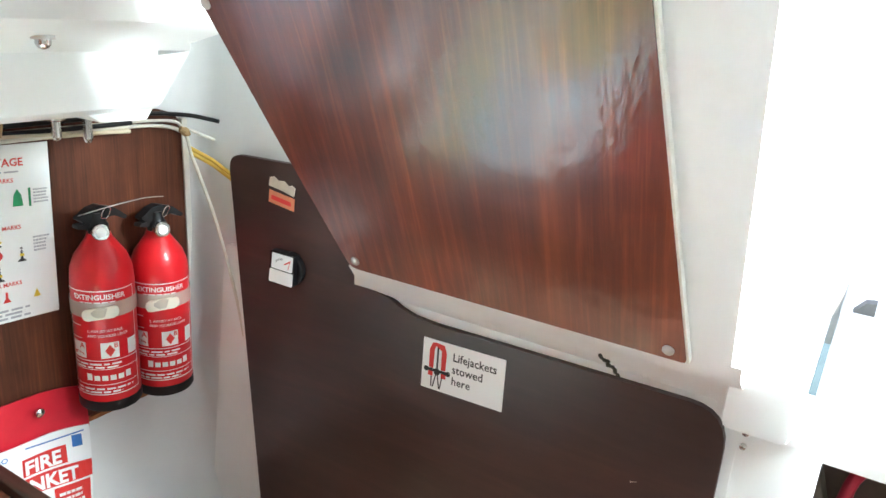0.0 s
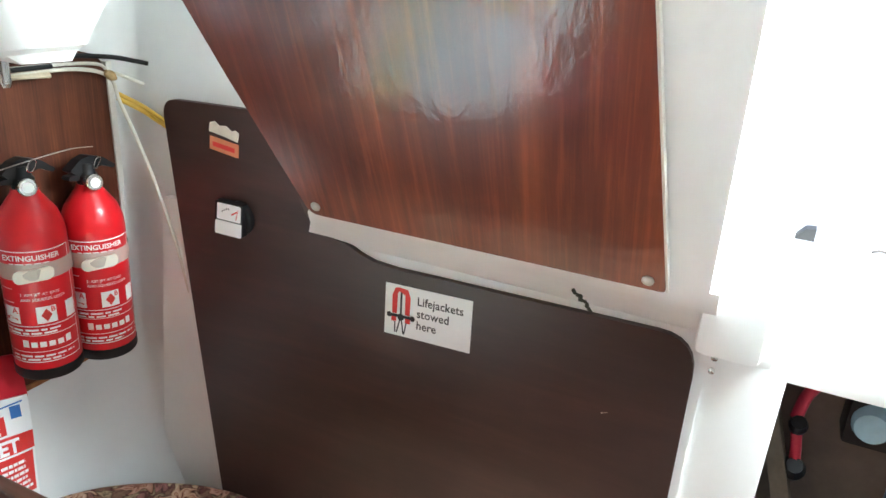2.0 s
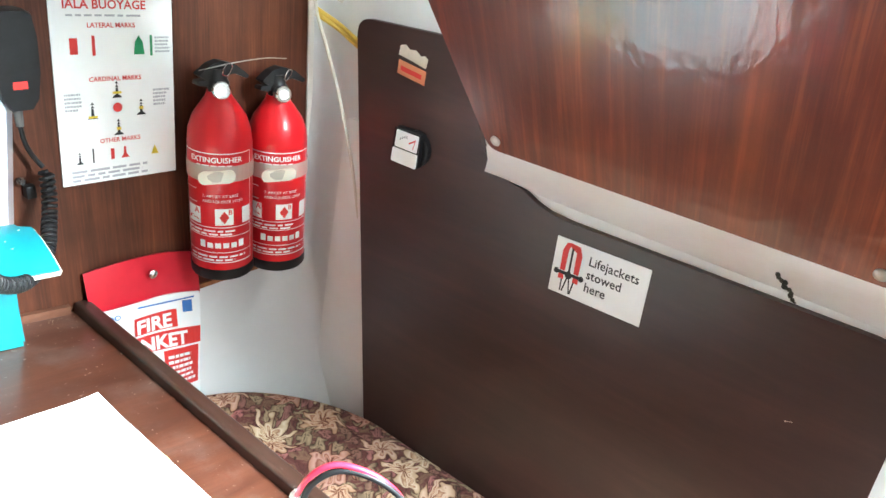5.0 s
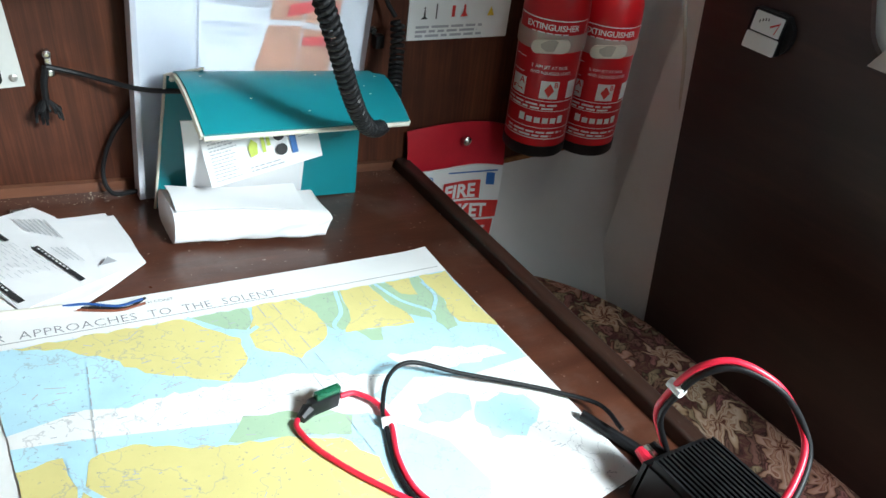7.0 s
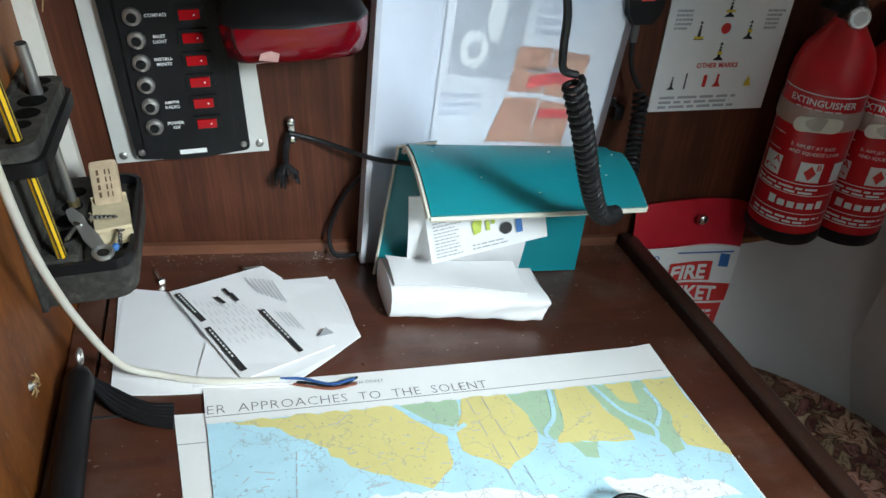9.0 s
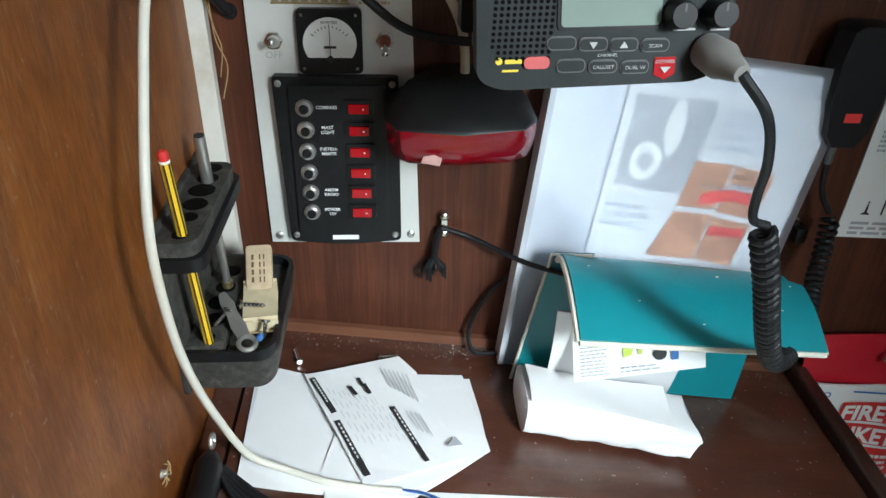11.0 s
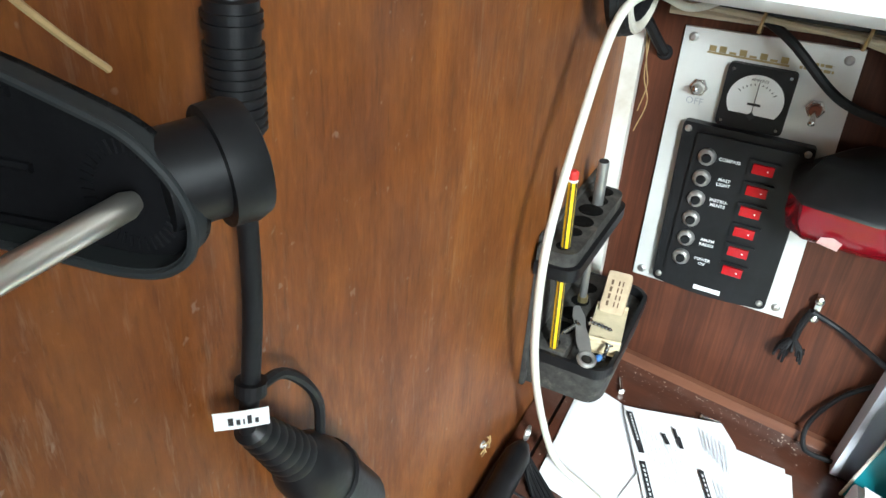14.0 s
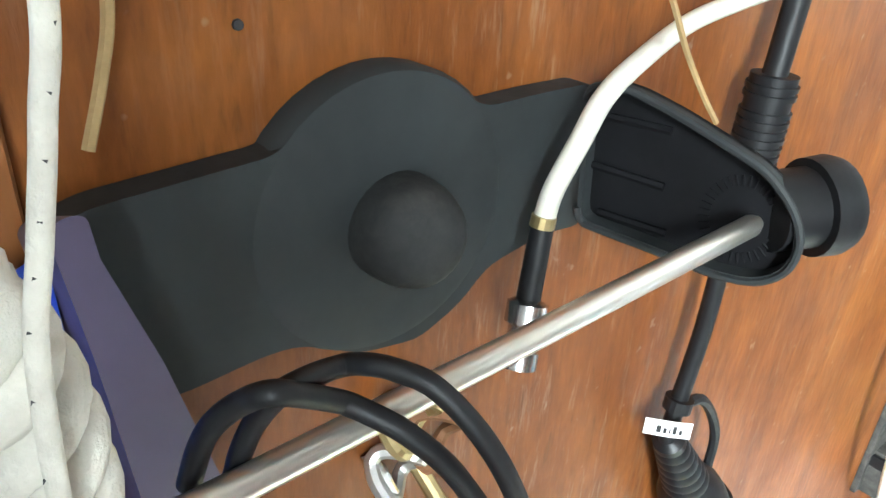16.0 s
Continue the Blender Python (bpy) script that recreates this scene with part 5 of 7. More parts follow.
part("back_sheets", prism(rect(0.015, 0.006, 0.985, 0.355), lambda u, v: on_folder(u, v, 0.006), lambda u, v: on_folder(u, v, -0.008)), FOLDER_PAPER, folder, "white printed sheets")
part("front_sheet", prism([(0.24, 0.02), (0.94, 0.0), (0.985, 0.335), (0.27, 0.330)], lambda u, v: on_folder(u, v, 0.0085), lambda u, v: on_folder(u, v, 0.0065)), plain("folder_front_sheet", (0.70, 0.71, 0.73), 0.6, vary=0.03, relief=0.03), folder)
ph = lambda u, v: on_folder(u - 0.06, v + 0.035, 0.0092)
part("photo", flat([[(0.36, 0.195), (0.60, 0.190), (0.615, 0.285), (0.365, 0.285)]], ph), PRINT_GREY, folder, "grey photograph of a white fitting")
part("photo_shape", flat([*ring_marks(0.45, 0.222, 0.028, 0.06, 16)], lambda u, v: on_folder(u - 0.06, 0.257 + (v - 0.222) * 0.33, 0.0097)) , WHITE_PL, folder)
part("photo_lid", flat([disc(0.525, 0.258, 0.035, 14, 0.028)], lambda u, v: on_folder(u - 0.06, v + 0.035, 0.0097)), WHITE_PL, folder)
bm = flat(text_bars(0.65, 0.24, 0.93, 0.285, 4, rng) + text_bars(0.65, 0.20, 0.90, 0.225, 2, rng) + text_bars(0.34, 0.15, 0.52, 0.18, 3, rng), ph)
part("grey_print", bm, plain("pale_blue_print", (0.50, 0.54, 0.62), 0.7, relief=0.0), folder)
bm = flat([[(0.585, 0.178), (0.735, 0.178), (0.75, 0.227), (0.60, 0.227)], [(0.745, 0.176), (0.90, 0.172), (0.92, 0.222), (0.76, 0.226)], [(0.55, 0.12), (0.72, 0.12), (0.733, 0.172), (0.583, 0.172)], [(0.728, 0.12), (0.88, 0.116), (0.90, 0.166), (0.742, 0.170)]], ph)
part("tile_photo", bm, plain("terracotta_print", (0.50, 0.23, 0.13), 0.6, vary=0.3, scale=60.0, relief=0.0), folder, "print of terracotta tiles")
bm = flat([[(0.66, 0.182), (0.80, 0.190), (0.90, 0.184), (0.90, 0.197), (0.78, 0.202), (0.67, 0.196)], [(0.74, 0.150), (0.88, 0.150), (0.88, 0.160), (0.74, 0.160)]], lambda u, v: on_folder(u - 0.06, v + 0.035, 0.0098))
part("red_print", bm, PRINT_RED, folder)
sleeve = part("sleeve", prism(rounded(rect(0.0, 0.0, 1.0, 0.365), 0.008), lambda u, v: on_folder(u, v, 0.0125), lambda u, v: on_folder(u, v, 0.0118)), CLEAR, folder, "frosted clear front")
sleeve.visible_shadow = False
part("left_fold", prism([(-0.01, 0.0), (0.015, 0.0), (0.015, 0.345), (-0.005, 0.345)], lambda u, v: on_folder(u, v, 0.0135), lambda u, v: on_folder(u, v, -0.012)), FOLDER_PAPER, folder)

book = thing("teal_book", on_table(0.3, 1.03), "soft teal-covered book standing, its front cover bent over", "book")
COVER = [(1.058, 0.0), (1.062, 0.06), (1.060, 0.115), (1.053, 0.150), (1.038, 0.168), (1.015, 0.171), (0.99, 0.166), (0.965, 0.155), (0.943, 0.142)]
cov = spline([Vector((y, z, 0)) for y, z in COVER], 4)


def cover(u, v):
    """Bent cover: u along the book, v from its foot over the top to the lifted edge."""
    q = cov[min(len(cov) - 1, int(round(v * (len(cov) - 1))))]
    x = 0.200 + 0.222 * u + 0.012 * (v > 0.6) * u
    foot = 0.75 - TN * (x - 0.2)
    return Vector((x, q.x + 0.018 * u * max(0.0, v - 0.5), foot + q.y + 0.004 * u * v))


part("front_cover", sheet(cover, 16, len(cov) - 1, 0.0035), TEAL, book, "glossy teal cover with pale worn edges", smooth=True)
bm = tube([cover(k / 10, 1.0) + Vector((0, -0.0006, -0.002)) for k in range(11)], 0.0028, 6)
tube([cover(0.0, 0.45 + 0.055 * k) + Vector((-0.001, 0, -0.0015)) for k in range(11)], 0.0032, 6, bm)
tube([cover(1.0, 0.45 + 0.055 * k) + Vector((0.001, 0, -0.0015)) for k in range(11)], 0.0024, 6, bm)
for k in range(9):
    c = cover(rng.uniform(0.05, 0.95), rng.uniform(0.62, 0.95)) + Vector((0, 0, 0.0042))
    r_ = rng.uniform(0.0008, 0.0018)
    part("fleck", flat([disc(0, 0, r_, 7, r_ * 0.6)], lambda u, v, c=c: c + Vector((u, v, 0.3 * v))), BOARD, book)
part("worn_edge", bm, BOARD, book, "frayed grey-white board edge")
bm = sheet(lambda u, v: Vector((0.165 + 0.030 * v + 0.034 * u, 1.052 - 0.02 * u, 0.756 - 0.004 * u + (0.158 + 0.014 * u) * v)), 6, 12, 0.004)
part("back_cover", bm, TEAL, book, "teal back cover seen edge on", smooth=True)
part("worn_back_edge", tube([(0.165 + 0.030 * v - 0.0012, 1.0505 + 0.0006 * math.sin(40 * v), 0.756 + 0.158 * v) for v in [k / 12 for k in range(13)]], 0.0016, 6, None, 3), BOARD, book, "frayed pale edge of the back cover")
part("worn_back_top", tube([(0.195 + 0.034 * u, 1.052 - 0.02 * u - 0.002, 0.914 + 0.010 * u) for u in (0.0, 0.25, 0.5, 0.75, 1.0)], 0.0016, 6, None, 3), BOARD, book, "frayed pale edge of the back cover")
bm = sheet(lambda u, v: Vector((0.197 + 0.135 * u - 0.006 * v, 1.035 - 0.075 * math.sin(v * 1.2) * 0.6, 0.752 - 0.018 * u + 0.135 * v)), 8, 10, 0.0015)
part("inner_page", bm, WHITE, book, "loose white pages", smooth=True)
part("right_leaf", sheet(lambda u, v: Vector((0.335 + 0.08 * u, 1.045 - 0.01 * v, 0.734 - 0.011 * u + 0.13 * v)), 4, 6, 0.003), TEAL, book)
leaflet = thing("instruction_leaflet", (0.27, 0.985, 0.8), "folded instruction leaflet with lime and blue print under the cover", "leaflet")


def on_leaf(u, v, h=0.0):
    """u across 0.13, v up 0.075; tilted and bulging."""
    return Vector((0.214 + u - 0.10 * v, 0.984 + 0.25 * v - h, 0.808 - 0.02 * u + v * 0.95 + 0.14 * u * (u > 0)))


part("paper", sheet(lambda u, v: on_leaf(0.128 * u, 0.082 * v), 10, 6, 0.0012), WHITE, leaflet, smooth=True)
lf = lambda u, v: on_leaf(u, v, 0.0022)
tagged(part("grey_print", flat(text_bars(0.006, 0.006, 0.036, 0.066, 16, rng, 0.35) + text_bars(0.104, 0.03, 0.125, 0.068, 11, rng, 0.35) + text_bars(0.045, 0.006, 0.09, 0.014, 2, rng, 0.4), lf), PRINT_GREY, leaflet), kind="stuff")
part("lime_print", flat([[(0.048, 0.022), (0.056, 0.024), (0.058, 0.036), (0.052, 0.042), (0.047, 0.034)], rect(0.062, 0.024, 0.066, 0.066), rect(0.050, 0.048, 0.058, 0.053), rect(0.068, 0.03, 0.072, 0.05)], lf), SAGE, leaflet)
part("blue_print", flat([rect(0.094, 0.014, 0.101, 0.064)], lf), PRINT_BLUE, leaflet)
part("black_roundels", flat([disc(0.083, 0.022 + 0.017 * k, 0.0068, 14) for k in range(3)], lf), PRINT_BLACK, leaflet)

roll = thing("wrapped_roll", on_table(0.25, 0.98), "crumpled white paper-wrapped roll lying on the table", "paper roll")


def roll_f(u, v):
    """A squashed tube along x with creases."""
    a = 2 * math.pi * v
    x = 0.163 + 0.166 * u + (0.003 if u > 0.9 else 0.0) * math.sin(3 * a)
    yc = 1.000 - 0.024 * u
    sq = 1 / (abs(math.cos(a)) ** 4 + abs(math.sin(a)) ** 4) ** 0.25
    wob = 1 + 0.05 * math.sin(5 * a + 9 * u) * u + 0.03 * math.sin(23 * u + 2 * a) + 0.022 * math.sin(41 * u + 7 * a) * math.sin(3 * a + 13 * u)
    p = on_table(x, yc + 0.036 * math.cos(a) * sq * wob * (1 - 0.04 * u), 0.0205 + 0.0195 * math.sin(a) * sq * (1 - 0.12 * u))
    return p


bm = sheet(roll_f, 60, 56)
for u in (0.0, 1.0):
    bm.faces.new([bm.verts.new(roll_f(u, k / 56)) for k in range(56)])
part("wrapper", bm, WHITE, roll, smooth=True)
bm = sheet(lambda u, v: on_table(0.166 + 0.140 * u, 0.972 + 0.050 * v - 0.02 * u, 0.0420 + 0.003 * math.sin(4 * u + 3 * v) + 0.004 * v), 10, 6, 0.0012)
part("loose_flap", bm, WHITE, roll, "loose flat sheet on top", smooth=True)

papers = thing("printed_sheets", on_table(0.0, 0.95), "untidy stack of white printed instruction sheets", "papers")


def paper(pts, h, lift=0.0):
    """A sheet by its outline, with a slight curl towards one corner."""
    cx, cy = sum(p[0] for p in pts) / len(pts), sum(p[1] for p in pts) / len(pts)
    bm = bmesh.new()
    dense = []
    for i, p in enumerate(pts):
        q = pts[(i + 1) % len(pts)]
        dense += [(p[0] + (q[0] - p[0]) * k / 6, p[1] + (q[1] - p[1]) * k / 6) for k in range(6)]
    put = lambda x, y, dh: on_table(x, y, h + dh + lift * max(0.0, (x - cx) * 4) ** 2 + 0.0018 * math.sin(40 * x) * math.sin(31 * y))
    return prism(dense, lambda x, y: put(x, y, 0.0012), lambda x, y: put(x, y, 0.0))


part("sheet", paper([(-0.096, 0.884), (-0.02, 0.880), (0.05, 0.878), (0.127, 0.940), (0.124, 0.99), (0.118, 1.044), (0.05, 1.03), (-0.05, 1.03), (-0.085, 1.036), (-0.100, 1.022)], 0.0012), WHITE, papers)
part("sheet", paper([(-0.03, 0.885), (0.055, 0.878), (0.128, 0.938), (0.110, 1.046), (0.0, 1.03)], 0.0035, 0.004), WHITE, papers)
part("top_sheet", paper([(0.012, 0.885), (0.10, 0.925), (0.060, 1.040), (0.042, 1.062), (-0.053, 1.024)], 0.006, 0.004), WHITE, papers, "top sheet with black headings")
pf = lambda x, y: on_table(x, y, 0.0096)
def bar_between(a, b, w):
    a, b = Vector(a), Vector(b)
    n_ = Vector((-(b - a).y, (b - a).x)).normalized() * w
    return [tuple(a - n_), tuple(b - n_), tuple(b + n_), tuple(a + n_)]


for a, b, w in (((-0.045, 1.016), (-0.020, 0.970), 0.0030), ((-0.017, 0.960), (0.014, 0.896), 0.0030), ((0.035, 0.984), (0.067, 0.917), 0.0026), ((-0.008, 1.008), (0.0, 0.997), 0.0022), ((0.006, 1.014), (0.013, 1.0), 0.0022), ((0.0, 1.022), (0.006, 1.01), 0.0018)):
    head = part("black_heading", flat([bar_between(a, b, w)], pf), PRINT_BLACK, papers)
    if w > 0.0025:
        a, b = Vector(a), Vector(b)
        bars = [bar_between(a.lerp(b, 0.06 + 0.075 * k), a.lerp(b, 0.06 + 0.075 * k + 0.045), w * 0.28) for k in range(9)]
        tagged(part("white_print", flat(bars, lambda x, y: on_table(x, y, 0.0101)), LABELW, head), kind="stuff")
bm = flat([bar_between((0.022 + 0.0045 * k, 1.040 - 0.001 * k), (0.034 + 0.0045 * k, 1.012 - 0.003 * k), 0.0007) for k in range(7)] + [bar_between((0.048 + 0.0045 * k, 0.980 - 0.001 * k), (0.060 + 0.0045 * k, 0.955 - 0.002 * k), 0.0006) for k in range(4)] + [bar_between((-0.050, 1.014), (0.010, 0.890), 0.0005)], pf)
for k in range(10):
    for q in range(5):
        p = Vector((-0.030 + 0.0052 * k, 1.004 - 0.001 * k)).lerp(Vector((0.018 + 0.0052 * k, 0.910 + 0.002 * k)), 0.16 * q + 0.02 * (k % 3))
        flat([bar_between(p, p + Vector((0.0058, -0.0115)) * (0.5 + 0.4 * rng.random()), 0.0004)], pf, bm)
tagged(part("fine_print", bm, PALE_PRINT, papers), kind="stuff")
part("folded_corner", flat([[(0.085, 0.934), (0.101, 0.938), (0.094, 0.948)]], lambda x, y: on_table(x, y, 0.012)), PRINT_GREY, papers)

# ---- chart ----
under = thing("spare_chart", on_table(-0.03, 0.7), "older chart lying under the top one", "chart")
part("paper", prism([(-0.045, 0.856), (0.10, 0.85), (0.10, 0.50), (-0.012, 0.50)], lambda x, y: on_table(x, y, 0.0012), lambda x, y: on_table(x, y, 0.0004)), CHART_MARGIN, under)
part("border_line", flat([bar_between((-0.042, 0.822), (-0.02, 0.822), 0.0006)], lambda x, y: on_table(x, y, 0.0016)), PRINT_GREY, under)
chart = thing("nautical_chart", on_table(0.2, 0.7), "printed nautical chart with yellow land, blue shallows and title", "chart")
def chart_h(x, y):
    """Slight waves of the paper."""
    return 0.0022 + 0.0011 * math.sin(9 * x + 3) * math.sin(7 * y + 1) + 0.003 * max(0.0, (x - 0.40) / 0.04) ** 2 * max(0.0, (y - 0.84) / 0.05)


def on_chart(x, y, h=0.0):
    return on_table(x, y, chart_h(x, y) + h)


CORNER = ((-0.022, 0.886), (0.436, 0.897), (0.443, 0.528), (0.004, 0.462))
def chart_f(u, v):
    a, b = Vector(CORNER[0]).lerp(Vector(CORNER[1]), u), Vector(CORNER[3]).lerp(Vector(CORNER[2]), u)
    p = a.lerp(b, v)
    return on_chart(p.x, p.y)


part("paper", sheet(chart_f, 30, 26, 0.0006), CHART_WHITE, chart, smooth=True)


def region(name, pts, mat, h):
    """A printed area that follows the paper."""
    bm = bmesh.new()
    f = bm.faces.new([bm.verts.new((x, y, 0)) for x, y in pts])
    bmesh.ops.triangulate(bm, faces=[f])
    for _ in range(3):
        bmesh.ops.subdivide_edges(bm, edges=[e for e in bm.edges if e.calc_length() > 0.02], cuts=1, use_grid_fill=True)
        bmesh.ops.triangulate(bm, faces=bm.faces[:])
    for v in bm.verts:
        v.co = on_chart(v.co.x, v.co.y, h)
    return part(name, bm, mat, chart)


region("margin", [(-0.0215, 0.8855), (0.10, 0.888), (0.22, 0.891), (0.4355, 0.8965), (0.4365, 0.850), (0.22, 0.846), (-0.020, 0.842)], CHART_MARGIN, 0.0007)
def wiggle(pts, amp, seed):
    """An outline with a rough coast between the given points."""
    r = random.Random(seed)
    out = []
    for i, p in enumerate(pts):
        q = pts[(i + 1) % len(pts)]
        d = math.hypot(q[0] - p[0], q[1] - p[1])
        n_ = max(1, int(d / 0.008))
        for k in range(n_):
            t = k / n_
            j = 0 if k == 0 else amp
            out.append((p[0] + (q[0] - p[0]) * t + r.uniform(-j, j), p[1] + (q[1] - p[1]) * t + r.uniform(-j, j)))
    return out


region("sea_area", [(-0.019, 0.840), (0.2, 0.843), (0.436, 0.848), (0.438, 0.69), (0.36, 0.685), (0.31, 0.70), (0.27, 0.675), (0.25, 0.72), (0.17, 0.735), (0.10, 0.735), (0.04, 0.752), (-0.014, 0.742)], CHART_BLUE, 0.0009)
region("sea_area", [(-0.013, 0.728), (0.03, 0.722), (0.08, 0.712), (0.14, 0.70), (0.19, 0.69), (0.25, 0.672), (0.30, 0.62), (0.31, 0.57), (0.28, 0.53), (0.15, 0.50), (0.01, 0.48), (0.0, 0.5)], CHART_BLUE, 0.0009)
region("sea_area", wiggle([(0.335, 0.63), (0.345, 0.648), (0.38, 0.655), (0.40, 0.645), (0.405, 0.625), (0.385, 0.61), (0.37, 0.60), (0.345, 0.605)], 0.004, 3), CHART_BLUE, 0.0009)
region("deep_area", wiggle([(0.03, 0.742), (0.12, 0.728), (0.20, 0.705), (0.26, 0.69), (0.29, 0.71), (0.22, 0.735), (0.13, 0.748)], 0.003, 21), CHART_WHITE, 0.0011)
region("deep_area", wiggle([(0.30, 0.735), (0.36, 0.73), (0.41, 0.715), (0.42, 0.70), (0.35, 0.70), (0.31, 0.715)], 0.003, 22), CHART_WHITE, 0.0011)
region("shoal", wiggle([(0.285, 0.65), (0.295, 0.668), (0.33, 0.672), (0.348, 0.662), (0.34, 0.645), (0.31, 0.638)], 0.004, 23), CHART_BLUE, 0.0009)
region("land", wiggle([(0.0, 0.840), (0.12, 0.842), (0.138, 0.842), (0.152, 0.826), (0.180, 0.800), (0.177, 0.772), (0.152, 0.747), (0.121, 0.765), (0.091, 0.779), (0.067, 0.806), (0.033, 0.830)], 0.0022, 4), CHART_LAND, 0.0013)
region("land", wiggle([(0.205, 0.843), (0.250, 0.844), (0.262, 0.815), (0.262, 0.790), (0.254, 0.776), (0.222, 0.756), (0.188, 0.783), (0.192, 0.812), (0.20, 0.825)], 0.0022, 5), CHART_LAND, 0.0013)
region("land", wiggle([(0.300, 0.845), (0.335, 0.845), (0.340, 0.815), (0.352, 0.790), (0.352, 0.772), (0.31, 0.776), (0.275, 0.778), (0.290, 0.795), (0.296, 0.82)], 0.002, 6), CHART_LAND, 0.0013)
region("land", wiggle([(0.355, 0.846), (0.386, 0.846), (0.380, 0.815), (0.362, 0.822)], 0.0016, 7), CHART_LAND, 0.0013)
region("land", wiggle([(0.398, 0.846), (0.435, 0.847), (0.438, 0.742), (0.400, 0.760), (0.398, 0.775), (0.405, 0.80)], 0.002, 8), CHART_LAND, 0.0013)
region("land", wiggle([(0.035, 0.700), (0.065, 0.704), (0.12, 0.68), (0.17, 0.672), (0.215, 0.655), (0.235, 0.625), (0.23, 0.585), (0.20, 0.55), (0.12, 0.52), (0.03, 0.50), (0.01, 0.52), (0.012, 0.62)], 0.0025, 9), CHART_LAND, 0.0013)
region("land", wiggle([(-0.012, 0.705), (0.018, 0.708), (0.022, 0.67), (0.002, 0.62), (-0.006, 0.62)], 0.002, 10), CHART_LAND, 0.0013)
region("drying_area", wiggle([(0.140, 0.842), (0.200, 0.843), (0.196, 0.818), (0.188, 0.81), (0.178, 0.815), (0.160, 0.822)], 0.002, 11), CHART_GREEN, 0.0011)
region("drying_area", wiggle([(0.252, 0.844), (0.300, 0.845), (0.296, 0.815), (0.29, 0.79), (0.272, 0.782), (0.262, 0.80)], 0.002, 12), CHART_GREEN, 0.0011)
region("drying_area", wiggle([(0.336, 0.845), (0.398, 0.846), (0.405, 0.80), (0.395, 0.755), (0.380, 0.752), (0.372, 0.775), (0.35, 0.79), (0.342, 0.815)], 0.002, 13), CHART_GREEN, 0.0011)
region("drying_area", wiggle([(0.288, 0.778), (0.315, 0.776), (0.308, 0.757), (0.296, 0.760)], 0.0015, 14), CHART_GREEN, 0.0011)
region("drying_area", wiggle([(0.15, 0.705), (0.21, 0.69), (0.235, 0.675), (0.225, 0.655), (0.17, 0.672), (0.13, 0.682)], 0.002, 15), CHART_GREEN, 0.0011)
for ln in (((0.142, 0.842), (0.158, 0.826), (0.178, 0.806), (0.186, 0.785)), ((0.295, 0.845), (0.286, 0.81), (0.27, 0.79), (0.285, 0.765)), ((0.342, 0.845), (0.356, 0.81), (0.378, 0.785), (0.372, 0.765)), ((0.396, 0.835), (0.398, 0.808), (0.382, 0.785)), ((0.20, 0.812), (0.188, 0.805), (0.182, 0.803)), ((0.022, 0.706), (0.024, 0.68), (0.04, 0.655))):
    pts = spline([Vector((x, y, 0)) for x, y in ln], 5)
    part("river", ribbon([(p.x, p.y) for p in pts], 0.0022, lambda x, y: on_chart(x, y, 0.0016)), CHART_BLUE, chart)
bm = letters("ER  APPROACHES  TO  THE  SOLENT", 0.0148, lambda a, b: on_chart(-0.020 + a, 0.8505 + 0.018 * a + b, 0.0014), bold=-0.014, spacing=1.06)
letters("ENGLAND - SOUTH COAST", 0.0055, lambda a, b: on_chart(0.07 + a, 0.873 + 0.018 * a + b, 0.0014), bm)
for a, b in (((-0.02, 0.8475), (0.43, 0.857)),):
    for k in range(12):
        p, q = Vector(a).lerp(Vector(b), k / 12), Vector(a).lerp(Vector(b), (k + 1) / 12)
        flat([bar_between(p, q, 0.0004)], lambda x, y: on_chart(x, y, 0.0014), bm)
part("title", bm, plain("chart_ink", (0.20, 0.20, 0.21), 0.7, relief=0.0), chart)
bm = bmesh.new()
for k in range(330):
    x, y = rng.uniform(0.0, 0.42), rng.uniform(0.52, 0.835)
    a, ln = rng.uniform(-0.5, 0.5) if k % 3 else rng.uniform(0, 3.14), rng.uniform(0.0015, 0.009) if k % 16 else rng.uniform(0.008, 0.022)
    flat([bar_between((x, y), (min(0.43, x + ln * math.cos(a)), y + ln * math.sin(a) * 0.6), 0.0004)], lambda x, y: on_chart(x, y, 0.0018), bm)
for a, b in (((0.21, 0.842), (0.235, 0.62)), ((0.225, 0.842), (0.255, 0.62)), ((0.05, 0.80), (0.04, 0.70))):
    for k in range(8):
        p, q = Vector(a).lerp(Vector(b), k / 8), Vector(a).lerp(Vector(b), (k + 0.7) / 8)
        flat([bar_between(p, q, 0.0004)], lambda x, y: on_chart(x, y, 0.0018), bm)
tagged(part("pencilling", bm, PRINT_GREY, chart), kind="stuff")

# grit and crumbs of old varnish along the back of the table
r_ = random.Random(91)
bm = bmesh.new()
for k in range(420):
    x = r_.uniform(-0.10, 0.50) if k % 3 else r_.uniform(-0.10, 0.16)
    y = 1.099 - abs(r_.gauss(0.0, 0.012)) if k % 4 else r_.uniform(0.90, 1.095)
    a = r_.uniform(0.0004, 0.0016)
    c = on_table(x, y, a * 0.4)
    vs = [bm.verts.new(c + Vector((r_.uniform(-a, a), r_.uniform(-a, a), r_.uniform(-a, a) * 0.5))) for _ in range(4)]
    for q in ((0, 1, 2), (0, 1, 3), (0, 2, 3), (1, 2, 3)):
        bm.faces.new([vs[i] for i in q])
tagged(part("grit", bm, plain("pale_grit", (0.42, 0.37, 0.30), 0.9, vary=0.3, scale=200.0), None), "pale grit and crumbs along the back of the table", "grit", "", "stuff")

